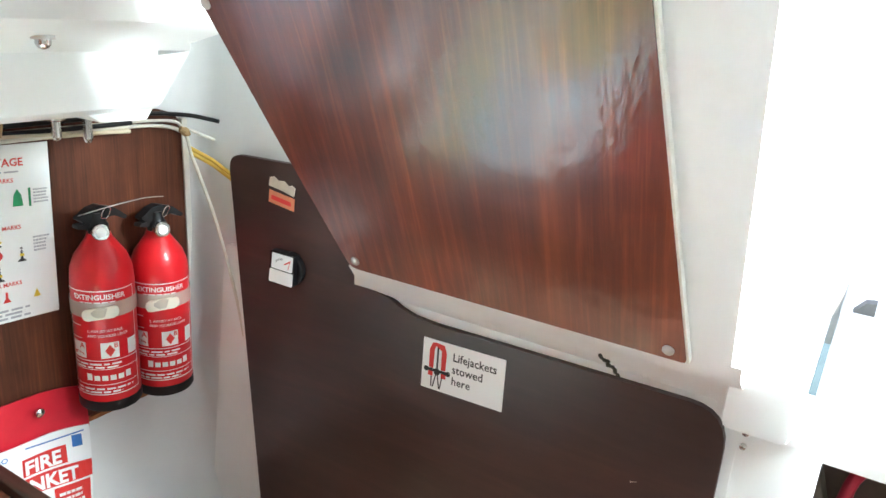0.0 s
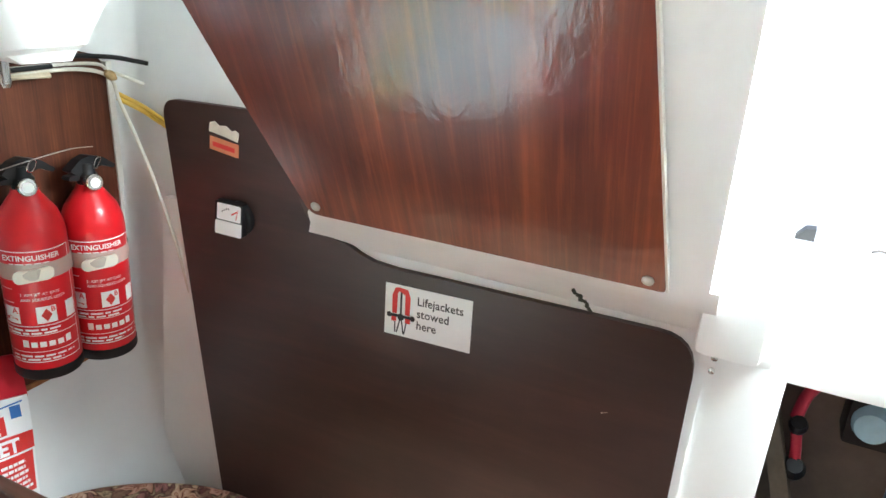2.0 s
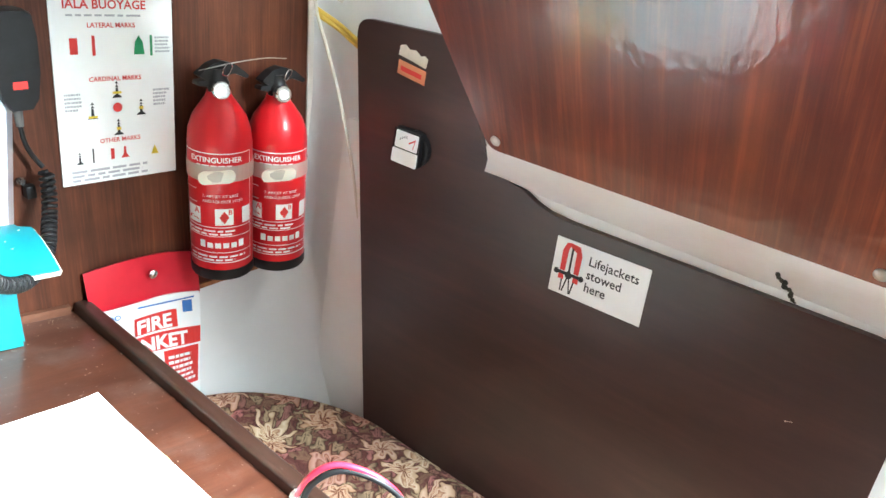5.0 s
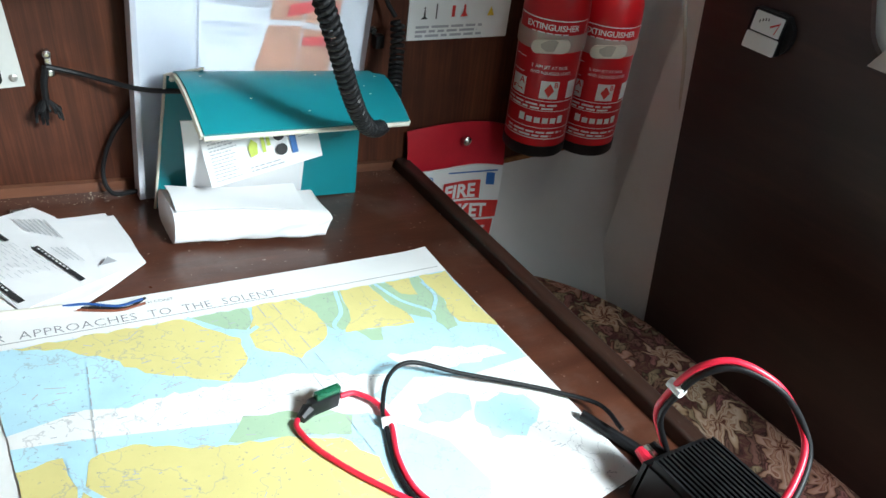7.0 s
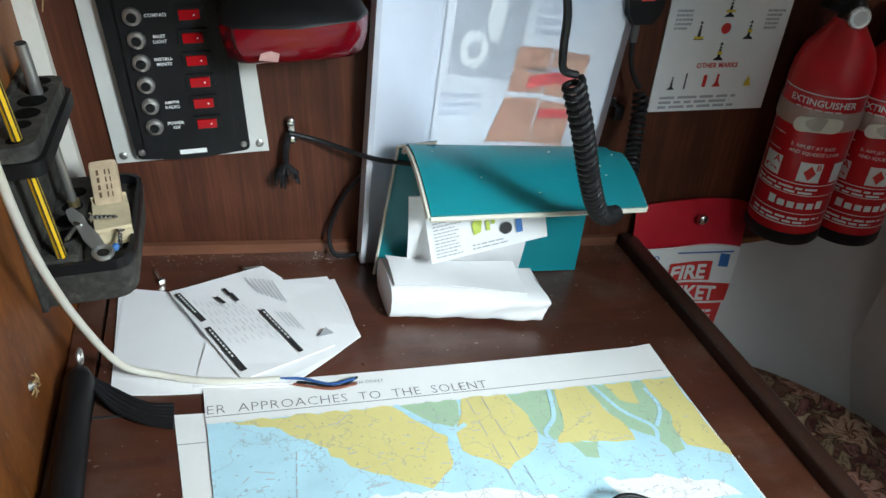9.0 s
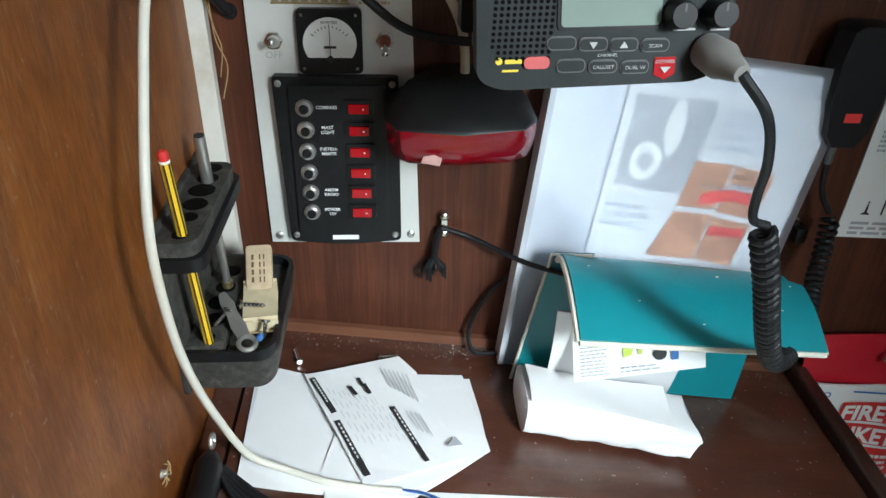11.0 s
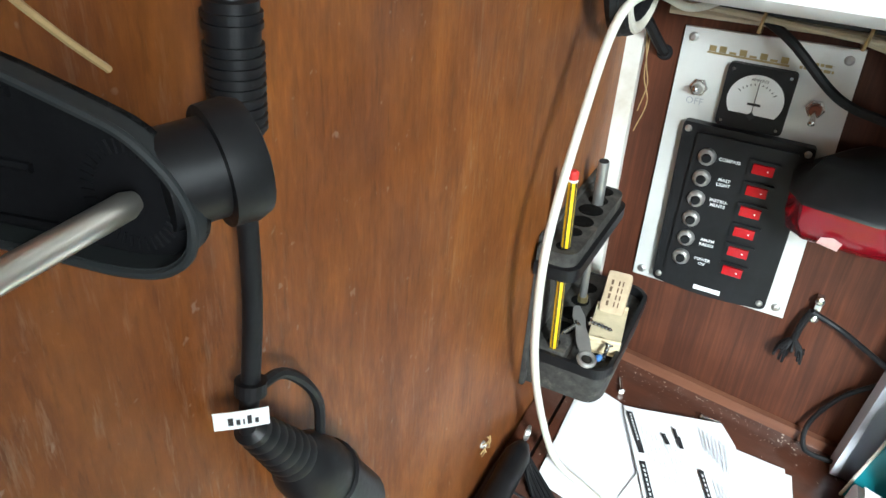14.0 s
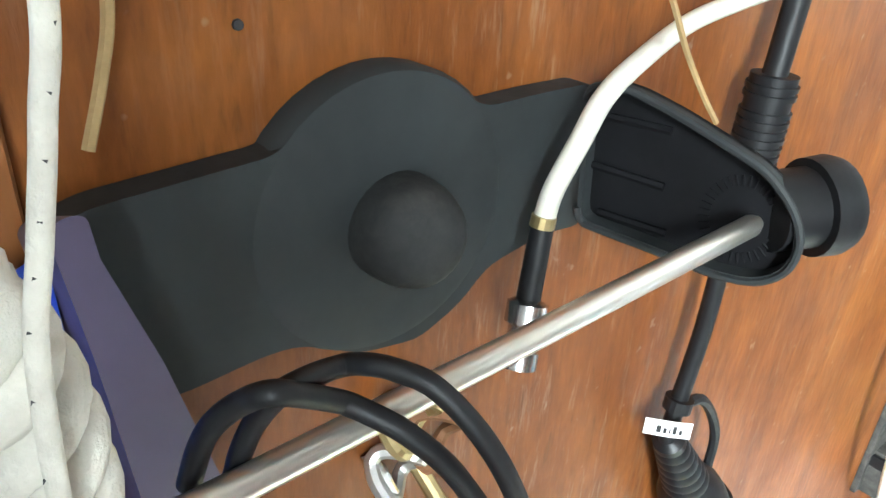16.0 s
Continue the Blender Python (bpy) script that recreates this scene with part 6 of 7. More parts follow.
# screws lying about
for k, (x, y, a) in enumerate(((0.02, 1.064, 0.25), (-0.06, 1.045, 1.9))):
    s_ = thing("loose_screw", on_table(x, y), "loose bright steel screw lying on the table", "screw", "loose screws")
    d = Vector((math.cos(a), math.sin(a), 0)) * 0.024
    p0, p1 = on_table(x, y, 0.004), on_table(x + d.x, y + d.y, 0.0025)
    part("shank", turned(p0, p1, [(0.08, 0.002), (0.9, 0.0018), (1, 0.0004)], 10), STEEL, s_)
    part("head", turned(p0, p0.lerp(p1, 0.14), [(0, 0.0032), (0.5, 0.004), (1, 0.002)], 12), STEEL, s_)


def helix(points, radius, wire, turns, seg=6, per=12, ends=True):
    """A coiled cord along a smooth curve."""
    pts = spline(points, 24)
    cum = [0.0]
    for a, b in zip(pts, pts[1:]):
        cum.append(cum[-1] + (b - a).length)
    d = (pts[1] - pts[0]).normalized()
    _, u, w = frame_of(d)
    out, i, n = [], 0, turns * per
    for k in range(n + 1):
        s = cum[-1] * k / n
        while i < len(cum) - 2 and cum[i + 1] < s:
            i += 1
        t = (s - cum[i]) / max(1e-9, cum[i + 1] - cum[i])
        c, d = pts[i].lerp(pts[i + 1], t), (pts[i + 1] - pts[i]).normalized()
        u = (u - d * u.dot(d)).normalized()
        w = d.cross(u)
        a = 2 * math.pi * k / per
        out.append(c + radius * (math.cos(a) * u + math.sin(a) * w))
    return tube(out, wire, seg, None, 0)


# ---- marine radio with its hand microphone ----
RX, RY, RZ = 0.157, 0.846, 1.1835
RM = Matrix.Translation((RX, RY, RZ)) @ Matrix.Rotation(radians(-2), 4, "Y") @ Matrix.Rotation(radians(-8), 4, "X") @ Matrix.Scale(0.94, 4)


def on_radio(x, z, h=0.0):
    """x, z metres on the front face, h in front of it."""
    return RM @ Vector((x, -h, z))


radio = thing("marine_radio", (RX, RY + 0.05, RZ - 0.03), "charcoal marine radio with speaker grille, screen and knobs", "radio")
out = rounded([(-0.074, -0.026), (-0.060, -0.032), (0.058, -0.030), (0.074, -0.022), (0.076, 0.022), (0.066, 0.034), (-0.060, 0.034), (-0.074, 0.026)], 0.012)
part("front", prism(out, lambda x, z: on_radio(x, z), lambda x, z: on_radio(x, z, -0.022)), GREY_PLASTIC, radio, bevel=0.004)
part("case", prism(rounded(rect(-0.066, -0.026, 0.066, 0.028), 0.006), lambda x, z: on_radio(x, z, -0.022), lambda x, z: on_radio(x, z, -0.12)), BLACK, radio)
bm = bmesh.new()
for i in range(10):
    for j in range(12):
        x, z = -0.0655 + 0.0037 * i + 0.0003 * j, -0.0135 + 0.0035 * j
        if (i == 0 and j > 9) or (i == 0 and j < 2):
            continue
        turned(on_radio(x, z, 0.0002), on_radio(x, z, 0.0006), [(0, 0.0012), (1, 0.0012)], 6, bm)
# grille holes are raised dots with their inner shade painted black
tagged(part("speaker_grille", bm, HOLE_SHADE, radio), kind="stuff")
part("screen_frame", prism(rounded(rect(-0.0275, 0.0015, 0.0345, 0.0275), 0.004), lambda x, z: on_radio(x, z, 0.0012), lambda x, z: on_radio(x, z, -0.003)), BLACK, radio, bevel=0.0008)
part("screen", prism(rounded(rect(-0.0255, 0.0035, 0.0325, 0.0258), 0.003), lambda x, z: on_radio(x, z, 0.0019), lambda x, z: on_radio(x, z, 0.0)), LCD, radio, "pale green liquid crystal screen")
for x, z in ((0.0420, 0.0095), (0.0655, 0.0095)):
    kn = part("knob", turned(on_radio(x, z, 0.0), on_radio(x, z, 0.014), [(0, 0.0088), (0.15, 0.0085), (0.85, 0.0074), (1, 0.0066)], 18), BLACK, radio, "black ribbed knob", smooth=True)
    part("pointer", flat([rect(x - 0.0006, z + 0.002, x + 0.0006, z + 0.0065)], lambda a, b: on_radio(a, b, 0.0143)), GREY_MID, kn)
for x, z in ((-0.0245, -0.0055), (-0.006, -0.0065), (0.012, -0.0072), (0.0305, -0.0080), (-0.0185, -0.0185), (0.0005, -0.0195), (0.0195, -0.0202)):
    rim_ = part("button_rim", prism(rounded(rect(x - 0.0086, z - 0.0040, x + 0.0086, z + 0.0040), 0.0039), lambda a, b: on_radio(a, b, 0.0012), lambda a, b: on_radio(a, b, -0.001)), GREY_MID, radio, "worn paler rim round a key")
    b_ = part("button", prism(rounded(rect(x - 0.0078, z - 0.0031, x + 0.0078, z + 0.0031), 0.0030), lambda a, b: on_radio(a, b, 0.002), lambda a, b: on_radio(a, b, -0.001)), GREY_PLASTIC, radio, bevel=0.0007)
part("red_button", prism(rounded(rect(-0.0465, -0.0195, -0.0315, -0.0125), 0.0034), lambda a, b: on_radio(a, b, 0.0024), lambda a, b: on_radio(a, b, -0.001)), plain("coral_rubber", (0.55, 0.09, 0.09), 0.5), radio, "red rubber button", bevel=0.0008)
bm = flat([rect(0.0312, -0.0250, 0.0438, -0.0150), [(0.0312, -0.0250), (0.0438, -0.0250), (0.0375, -0.0282)]], lambda a, b: on_radio(a, b, 0.0008))
part("distress_mark", bm, RED_SWITCH, radio, "red distress key")
bm = letters("DISTRESS", 0.0028, lambda a, b: on_radio(0.0375 + a, -0.0185 + b, 0.0014), None, "CENTER")
flat([[(0.0345, -0.0205), (0.0405, -0.0205), (0.0375, -0.0242)], [(-0.0085, -0.0052), (-0.0035, -0.0052), (-0.006, -0.0090)], [(0.0095, -0.0090), (0.0145, -0.0090), (0.012, -0.0052)], rect(0.044, 0.0245, 0.066, 0.0258), rect(0.040, 0.0000, 0.053, 0.0013), rect(0.062, -0.0005, 0.073, 0.0008)], lambda a, b: on_radio(a, b, 0.0022), bm)
letters("CHANNEL", 0.0026, lambda a, b: on_radio(0.003 + a, -0.0138 + b, 0.0006), bm, "CENTER")
for wd, x, z in (("SCAN", 0.0305, -0.0092), ("CALL/SET", 0.0005, -0.0206), ("DUAL W", 0.0195, -0.0213)):
    letters(wd, 0.0030, lambda a, b, x=x, z=z: on_radio(x + a, z + b, 0.0024), bm, "CENTER")
tagged(part("legends", bm, plain("pale_grey_print", (0.42, 0.42, 0.42), 0.6, relief=0.0), radio), kind="stuff")
part("maker_mark", flat([disc(-0.061, -0.0150, 0.0021, 12), rect(-0.0575, -0.0165, -0.0475, -0.0140), rect(-0.059, -0.0212, -0.0495, -0.0198)], lambda a, b: on_radio(a, b, 0.0006)), PRINT_YELLOW, radio, "yellow maker's mark as plain shapes")
part("bracket", prism(rounded([(-0.080, -0.004), (-0.070, -0.004), (-0.068, 0.048), (0.068, 0.048), (0.070, -0.004), (0.080, -0.004), (0.076, 0.060), (-0.076, 0.060)], 0.004), lambda x, z: on_radio(x, z, -0.045), lambda x, z: on_radio(x, z, -0.075)), BLACK, radio, "black bracket holding it under the deck")
part("hanger", prism(rect(-0.07, 0.055, 0.07, 0.125), lambda x, z: on_radio(x, z, -0.05), lambda x, z: on_radio(x, z, -0.07)), BLACK, radio)
plug = part("plug", turned(on_radio(0.062, -0.012, 0.0), on_radio(0.070, -0.020, 0.034), [(0, 0.0100), (0.45, 0.0108), (0.55, 0.0092), (0.8, 0.0070), (1, 0.0048)], 20), GREY_PLUG, radio, "grey microphone plug", smooth=True)

mic = thing("hand_microphone", (0.46, 1.07, 1.03), "black hand microphone with coiled cord, hung on the panel", "microphone")
bm = lofted([[Vector((0.464 + sx * x, y, z)) for sx, x, y in ((-1, 0.024 * k, 1.10), (-1, 0.030 * k, 1.085), (-1, 0.024 * k, 1.068), (1, 0.024 * k, 1.068), (1, 0.030 * k, 1.085), (1, 0.024 * k, 1.10))] for z, k in ((1.018, 0.45), (1.030, 0.8), (1.06, 1.0), (1.10, 1.05), (1.125, 0.9), (1.13, 0.6))])
part("body", bm, BLACK, mic, bevel=0.004)
part("maker_mark", flat([rect(0.456, 1.043, 0.472, 1.052)], lambda x, z: Vector((x, 1.0672, z))), PRINT_RED, mic, "small red mark")
part("strain_relief", turned((0.463, 1.085, 1.02), (0.463, 1.083, 0.995), [(0, 0.006), (1, 0.0042)], 12), GREY_MID, mic)
part("cord_upper", tube([(0.463, 1.083, 0.998), (0.466, 1.085, 0.975), (0.474, 1.088, 0.955), (0.482, 1.082, 0.94)], 0.003, 8), RUBBER, mic)
part("coiled_cord", helix([(0.484, 1.08, 0.935), (0.480, 1.07, 0.905), (0.468, 1.05, 0.880), (0.445, 1.01, 0.862), (0.405, 0.96, 0.862), (0.372, 0.925, 0.880), (0.345, 0.897, 0.910), (0.320, 0.873, 0.955), (0.298, 0.857, 1.01), (0.280, 0.848, 1.055)], 0.0071, 0.0027, 60, 8, 12), RUBBER, mic, "black coiled cord")
part("cord_lower", tube([on_radio(0.070, -0.020, 0.033), Vector((0.243, 0.812, 1.148)), Vector((0.258, 0.826, 1.115)), Vector((0.266, 0.842, 1.085)), Vector((0.270, 0.846, 1.066)), Vector((0.282, 0.848, 1.06))], 0.0031, 8), RUBBER, mic)
peg = thing("cord_peg", on_a(0.462, 0.916), "small steel screw eye and black clip on the panel", "hook")
part("screw", turned(on_a(0.462, 0.918, 0.0), on_a(0.462, 0.918, 0.01), [(0, 0.003), (0.6, 0.003), (0.7, 0.006), (1, 0.004)], 12), STEEL, peg)
part("clip", box((0.464, 1.096, 0.895), (0.476, 1.109, 0.912)), BLACK, peg, bevel=0.002)

# ---- pen and tool rack on the bulkhead ----
rack = thing("tool_rack", (-0.11, 0.98, 0.86), "dusty black plastic pen and tool rack with two tiers", "rack")
part("backplate", box((-0.135, 0.918, 0.862), (-0.130, 1.072, 1.02)), BLACK_DUSTY, rack, bevel=0.0015)


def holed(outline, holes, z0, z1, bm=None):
    """A plain plate; its wells are not sunk but painted on as dark discs."""
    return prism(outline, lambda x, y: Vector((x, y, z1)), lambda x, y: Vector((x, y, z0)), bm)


SH = rounded([(-0.131, 0.906), (-0.100, 0.906), (-0.098, 1.045), (-0.131, 1.045)], [0, 0.014, 0.014, 0])
part("upper_tier", holed(SH, (), 1.003, 1.016), BLACK_DUSTY, rack, bevel=0.002)
# flat black discs paint the shade inside the upper wells
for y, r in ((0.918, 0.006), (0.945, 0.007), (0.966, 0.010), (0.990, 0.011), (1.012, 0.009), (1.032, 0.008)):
    part("well_shade", turned((-0.114, y, 1.0156), (-0.114, y, 1.0166), [(0, r), (0.6, r), (1, r * 0.94)], 14), HOLE_SHADE, rack)
part("upper_lip", prism(rounded([(-0.131, 0.902), (-0.096, 0.902), (-0.094, 1.049), (-0.131, 1.049)], [0, 0.014, 0.014, 0]), lambda x, y: Vector((x, y, 1.004)), lambda x, y: Vector((x, y, 0.993))), BLACK, rack, bevel=0.0015)
TR = rounded([(-0.131, 0.922), (-0.066, 0.922), (-0.058, 0.936), (-0.058, 1.062), (-0.070, 1.074), (-0.131, 1.074)], [0, 0.008, 0.008, 0.01, 0.01, 0])
bm = prism(TR, lambda x, y: Vector((x, y, 0.893)), lambda x, y: Vector((x - 0.004 if x > -0.1 else x, y + (0.004 if y < 0.95 else 0), 0.862)))
part("tray", bm, BLACK_DUSTY, rack, bevel=0.002)
bm = bmesh.new()
wall = [Vector((x, y, 0.893)) for x, y in TR]
for i in range(len(wall)):
    a, b = wall[i], wall[(i + 1) % len(wall)]
    if (a - b).length > 1e-4 and not (a.x < -0.13 and b.x < -0.13):
        d = (b - a).normalized()
        n_ = Vector((-d.y, d.x, 0)) * 0.004
        v = [bm.verts.new(p) for p in (a, b, b + n_, a + n_, a + Vector((0, 0, 0.010)), b + Vector((0, 0, 0.010)), b + n_ + Vector((0, 0, 0.010)), a + n_ + Vector((0, 0, 0.010)))]
        for q in ((0, 1, 2, 3), (4, 5, 6, 7), (0, 1, 5, 4), (1, 2, 6, 5), (2, 3, 7, 6), (3, 0, 4, 7)):
            bm.faces.new([v[k] for k in q])
part("tray_rim", bm, BLACK, rack)
part("well_block", box((-0.131, 0.928, 0.890), (-0.100, 1.068, 0.905)), BLACK_DUSTY, rack, bevel=0.003)
# flat black discs paint the shade inside the lower wells
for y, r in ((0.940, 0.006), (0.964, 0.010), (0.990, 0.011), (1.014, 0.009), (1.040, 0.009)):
    part("well_shade", turned((-0.114, y, 0.9046), (-0.114, y, 0.9056), [(0, r), (0.6, r), (1, r * 0.94)], 14), HOLE_SHADE, rack)

pencil = thing("pencil", (-0.112, 0.928, 0.905), "yellow and black striped pencil with a red end", "pencil")
p0, p1 = Vector((-0.112, 0.934, 0.900)), Vector((-0.112, 0.909, 1.078))
part("shaft", turned(p0, p1, [(0, 0.0038), (1, 0.0038)], 6), YELLOW, pencil)
bm = bmesh.new()
_, pu, pw = frame_of(p1 - p0)
for k in range(6):
    a = 2 * math.pi * k / 6
    o = (math.cos(a) * pu + math.sin(a) * pw) * 0.0037
    rod(p0 + o, p1 + o, 0.0006, 5, bm)
part("stripes", bm, PRINT_BLACK, pencil)
part("white_band", rod(p1, p1.lerp(p1 + (p1 - p0), 0.012), 0.0039, 12), LABELW, pencil)
part("red_end", turned(p1 + (p1 - p0) * 0.012, p1 + (p1 - p0) * 0.05, [(0, 0.0039), (0.7, 0.0039), (1, 0.002)], 12), PRINT_RED, pencil, smooth=True)
tool = thing("socket_driver", (-0.114, 1.008, 0.91), "steel box spanner standing in the rack", "tool")
part("shaft", turned((-0.112, 1.014, 0.905), (-0.113, 1.002, 1.058), [(0, 0.0036), (0.62, 0.0036), (0.66, 0.0048), (1, 0.0048)], 14), COIN, tool, smooth=True)
# the shaft is solid; a black end disc paints the socket's inner shade
part("socket_mouth_shade", rod((-0.113, 1.0019, 1.0578), (-0.113, 1.0018, 1.0588), 0.0042, 12), PRINT_BLACK, tool)
part("brass_tip", rod((-0.112, 1.0145, 0.900), (-0.112, 1.0140, 0.912), 0.0050, 10), BRASS, tool)
er = thing("eraser", (-0.085, 1.04, 0.905), "worn cream eraser in a brown printed card sleeve", "eraser")
def laid(p0, p1, across):
    """A frame at p0 with z along p0-p1 and x along the given direction."""
    z = (Vector(p1) - Vector(p0)).normalized()
    y = z.cross(Vector(across)).normalized()
    return Matrix.Translation(p0) @ Matrix((y.cross(z), y, z)).transposed().to_4x4()


M = laid((-0.081, 1.002, 0.908), (-0.084, 1.034, 0.938), (1, 0.1, 0))
part("sleeve", box((-0.0120, -0.0055, 0.0), (0.0120, 0.0055, 0.043), None, M), plain("card_sleeve", (0.50, 0.38, 0.25), 0.85, vary=0.18, scale=60.0, stain=(0.34, 0.24, 0.14)), er, "brown card sleeve with rubbed corners", bevel=0.0045)
M2 = laid((-0.0815, 1.010, 0.9065), (-0.0735, 0.956, 0.9035), (1, 0.15, 0))
part("rubber", box((-0.0115, -0.0060, 0.0), (0.0115, 0.0060, 0.053), None, M2), ERASER, er, "grubby cream rubber", bevel=0.0032)
for x, w in ((-0.0052, 0.0011), (0.0012, 0.0007), (0.0048, 0.0006)):
    for a in (0.007, 0.014, 0.021, 0.028):
        part("print_bar", flat([rect(x - w, a, x + w, a + 0.005)], lambda x, z: M @ Vector((x, -0.0059, z))), plain("faded_brown_print", (0.12, 0.07, 0.04), 0.8, relief=0.0) if x < -0.005 and a < 0.01 else bpy.data.materials["faded_brown_print"], er)
key = thing("flat_key", (-0.0803, 0.9294, 0.905), "grey metal valve key with a ring end, lying in the rack", "key")
KA, KB = Vector((-0.0803, 0.9294, 0.9065)), Vector((-0.108, 0.9770, 0.9235))
KM = laid(KA, KB, (0.86, 0.5, 0))
part("blade", prism(rounded([(-0.0052, 0.006), (0.0052, 0.006), (0.0062, 0.020), (0.0046, 0.034), (0.0060, 0.044), (0.0030, 0.058), (-0.0030, 0.057), (-0.0056, 0.046), (-0.0044, 0.034), (-0.0064, 0.020)], 0.002), lambda x, z: KM @ Vector((x, 0.0009, z)), lambda x, z: KM @ Vector((x, -0.0009, z))), COIN, key, bevel=0.0003)
part("ring", tube([KM @ Vector((0.0068 * math.cos(a), 0, 0.0068 * math.sin(a))) for a in [2 * math.pi * q / 16 for q in range(17)]], 0.0021, 8, None, 2), COIN, key, smooth=True)
for k, (a, b) in enumerate((((-0.0929, 0.9687, 0.918), (-0.0702, 0.9682, 0.916)), ((-0.0998, 0.9605, 0.918), (-0.1101, 0.9462, 0.911)), ((-0.0676, 0.9512, 0.914), (-0.0697, 0.9416, 0.899)))):
    s_ = thing("rack_screw", a, "bright wood screw lying in the rack", "screw", "screws in the rack")
    a, b = Vector(a), Vector(b)
    prof = [(0.1, 0.0022)] + [(0.2 + 0.075 * q, 0.0022 if q % 2 else 0.0016) for q in range(10)] + [(1, 0.0004)]
    part("shank", turned(a, b, prof, 10), STEEL, s_)
    part("head", turned(a, a.lerp(b, 0.15), [(0, 0.0036), (0.5, 0.0042), (1, 0.002)], 12), STEEL, s_)
bead = turned((-0.0733, 0.9409, 0.899), (-0.0720, 0.9440, 0.905), [(0, 0.001), (0.3, 0.003), (0.7, 0.003), (1, 0.001)], 10)
solo("blue_bead", bead, PRINT_BLUE, "tiny blue plastic bead in the rack", "bead")

# lid stay and its black webbing
stay = thing("lid_stay", on_table(-0.122, 0.84), "black cylindrical lid stay with an eye, along the bulkhead", "lid stay")
part("cylinder", turned(on_table(-0.112, 0.70, 0.016), on_table(-0.118, 0.895, 0.024), [(0, 0.012), (0.93, 0.012), (0.97, 0.009), (1, 0.006)], 18), BLACK, stay, smooth=True)
part("eye", tube([on_table(-0.119, 0.905, 0.030) + Vector((0, 0.006 * math.cos(a), 0.006 * math.sin(a))) for a in [2 * math.pi * q / 10 for q in range(11)]], 0.0018, 6, None, 2), STEEL_DULL, stay)
bm = bmesh.new()
for k in range(7):
    o = 0.0035 * (k - 3)
    tube([on_table(-0.108, 0.885 + o * 0.4, 0.018), on_table(-0.09, 0.872 + o, 0.008 + 0.002 * (k % 3)), on_table(-0.066, 0.856 + o, 0.006), on_table(-0.045, 0.852 + o * 1.2, 0.004)], 0.0022, 6, bm, 5)
tagged(part("webbing", bm, RUBBER, stay, "frayed black webbing"), kind="stuff")
knot = thing("screw_with_fibres", on_b(0.842, 0.853), "screw in the bulkhead with a few pale fibres", "screw")
part("screw", turned(on_b(0.842, 0.853), on_b(0.842, 0.853, 0.004), [(0, 0.004), (1, 0.002)], 10), STEEL_DULL, knot)
bm = bmesh.new()
for k in range(7):
    a = 0.9 * k
    tube([on_b(0.842, 0.853, 0.002), on_b(0.842 + 0.006 * math.cos(a), 0.853 + 0.006 * math.sin(a), 0.005), on_b(0.842 + 0.010 * math.cos(a + 0.5), 0.853 + 0.009 * math.sin(a + 0.5), 0.003)], 0.0006, 4, bm, 3)
part("fibres", bm, TWINE, knot)

# ---- power converter and its leads on the chart table ----
inv = thing("power_converter", on_table(0.45, 0.40), "black finned metal power converter with red and black leads", "converter")


def on_inv(x, y, h):
    return on_table(x + 0.10 * (0.5 - y) * 0.4, y, 0.004 + h)


part("case", prism(rounded([(0.412, 0.24), (0.488, 0.24), (0.488, 0.508), (0.412, 0.508)], 0.003), lambda x, y: on_inv(x, y, 0.040), lambda x, y: on_inv(x, y, 0.0)), BLACK, inv, bevel=0.002)
for k in range(15):
    x = 0.414 + 0.0051 * k
    part("fin", prism([(x, 0.242), (x + 0.0024, 0.242), (x + 0.0024, 0.506), (x, 0.506)], lambda a, b: on_inv(a, b, 0.048), lambda a, b: on_inv(a, b, 0.040)), BLACK, inv)
part("end_plate", prism([(0.412, 0.002), (0.488, 0.002), (0.488, 0.040), (0.412, 0.040)], lambda x, h: on_inv(x, 0.509, h), lambda x, h: on_inv(x, 0.513, h)), BLACK, inv)
part("side_screw", turned(on_inv(0.4115, 0.47, 0.02), on_inv(0.409, 0.47, 0.02), [(0, 0.003), (1, 0.002)], 10), STEEL, inv)
for x, m_ in ((0.428, RED_WIRE), (0.444, RUBBER), (0.436, STEEL)):
    part("terminal", turned(on_inv(x, 0.512, 0.028), on_inv(x, 0.530, 0.032), [(0, 0.006), (0.7, 0.005), (1, 0.004)], 10), m_, inv)
part("strain_boot", turned(on_inv(0.462, 0.54, 0.0), on_inv(0.438, 0.600, 0.004), [(0, 0.0065), (1, 0.0045)], 12), BLACK, inv, "black lead boot lying on the table")

loop = [Vector(p) for p in [(0.4481, 0.52, 0.7633), (0.4194, 0.519, 0.8177), (0.4179, 0.512, 0.8524), (0.423, 0.502, 0.88), (0.4378, 0.487, 0.8922), (0.4571, 0.464, 0.8841), (0.4733, 0.446, 0.8591), (0.4722, 0.43, 0.8362), (0.4396, 0.416, 0.8181), (0.3906, 0.412, 0.8159), (0.3341, 0.42, 0.824)]] + [on_inv(0.375, 0.440, 0.035)]
lead = thing("converter_leads", on_inv(0.43, 0.53, 0.0), "twin red and black power leads in a loop", "leads")
part("red_lead", tube(loop, 0.0026, 10), RED_WIRE, lead, smooth=True)
part("black_lead", tube([p + Vector((0.0015, -0.0042, -0.0040)) for p in loop], 0.0026, 10), RUBBER, lead, smooth=True)
for k in (2,):
    part("cable_tie", turned(loop[k] + Vector((0.001, -0.008, 0.0)), loop[k] + Vector((0.001, 0.005, 0.001)), [(0, 0.0046), (1, 0.0046)], 10), LABELW, lead, "white cable tie")
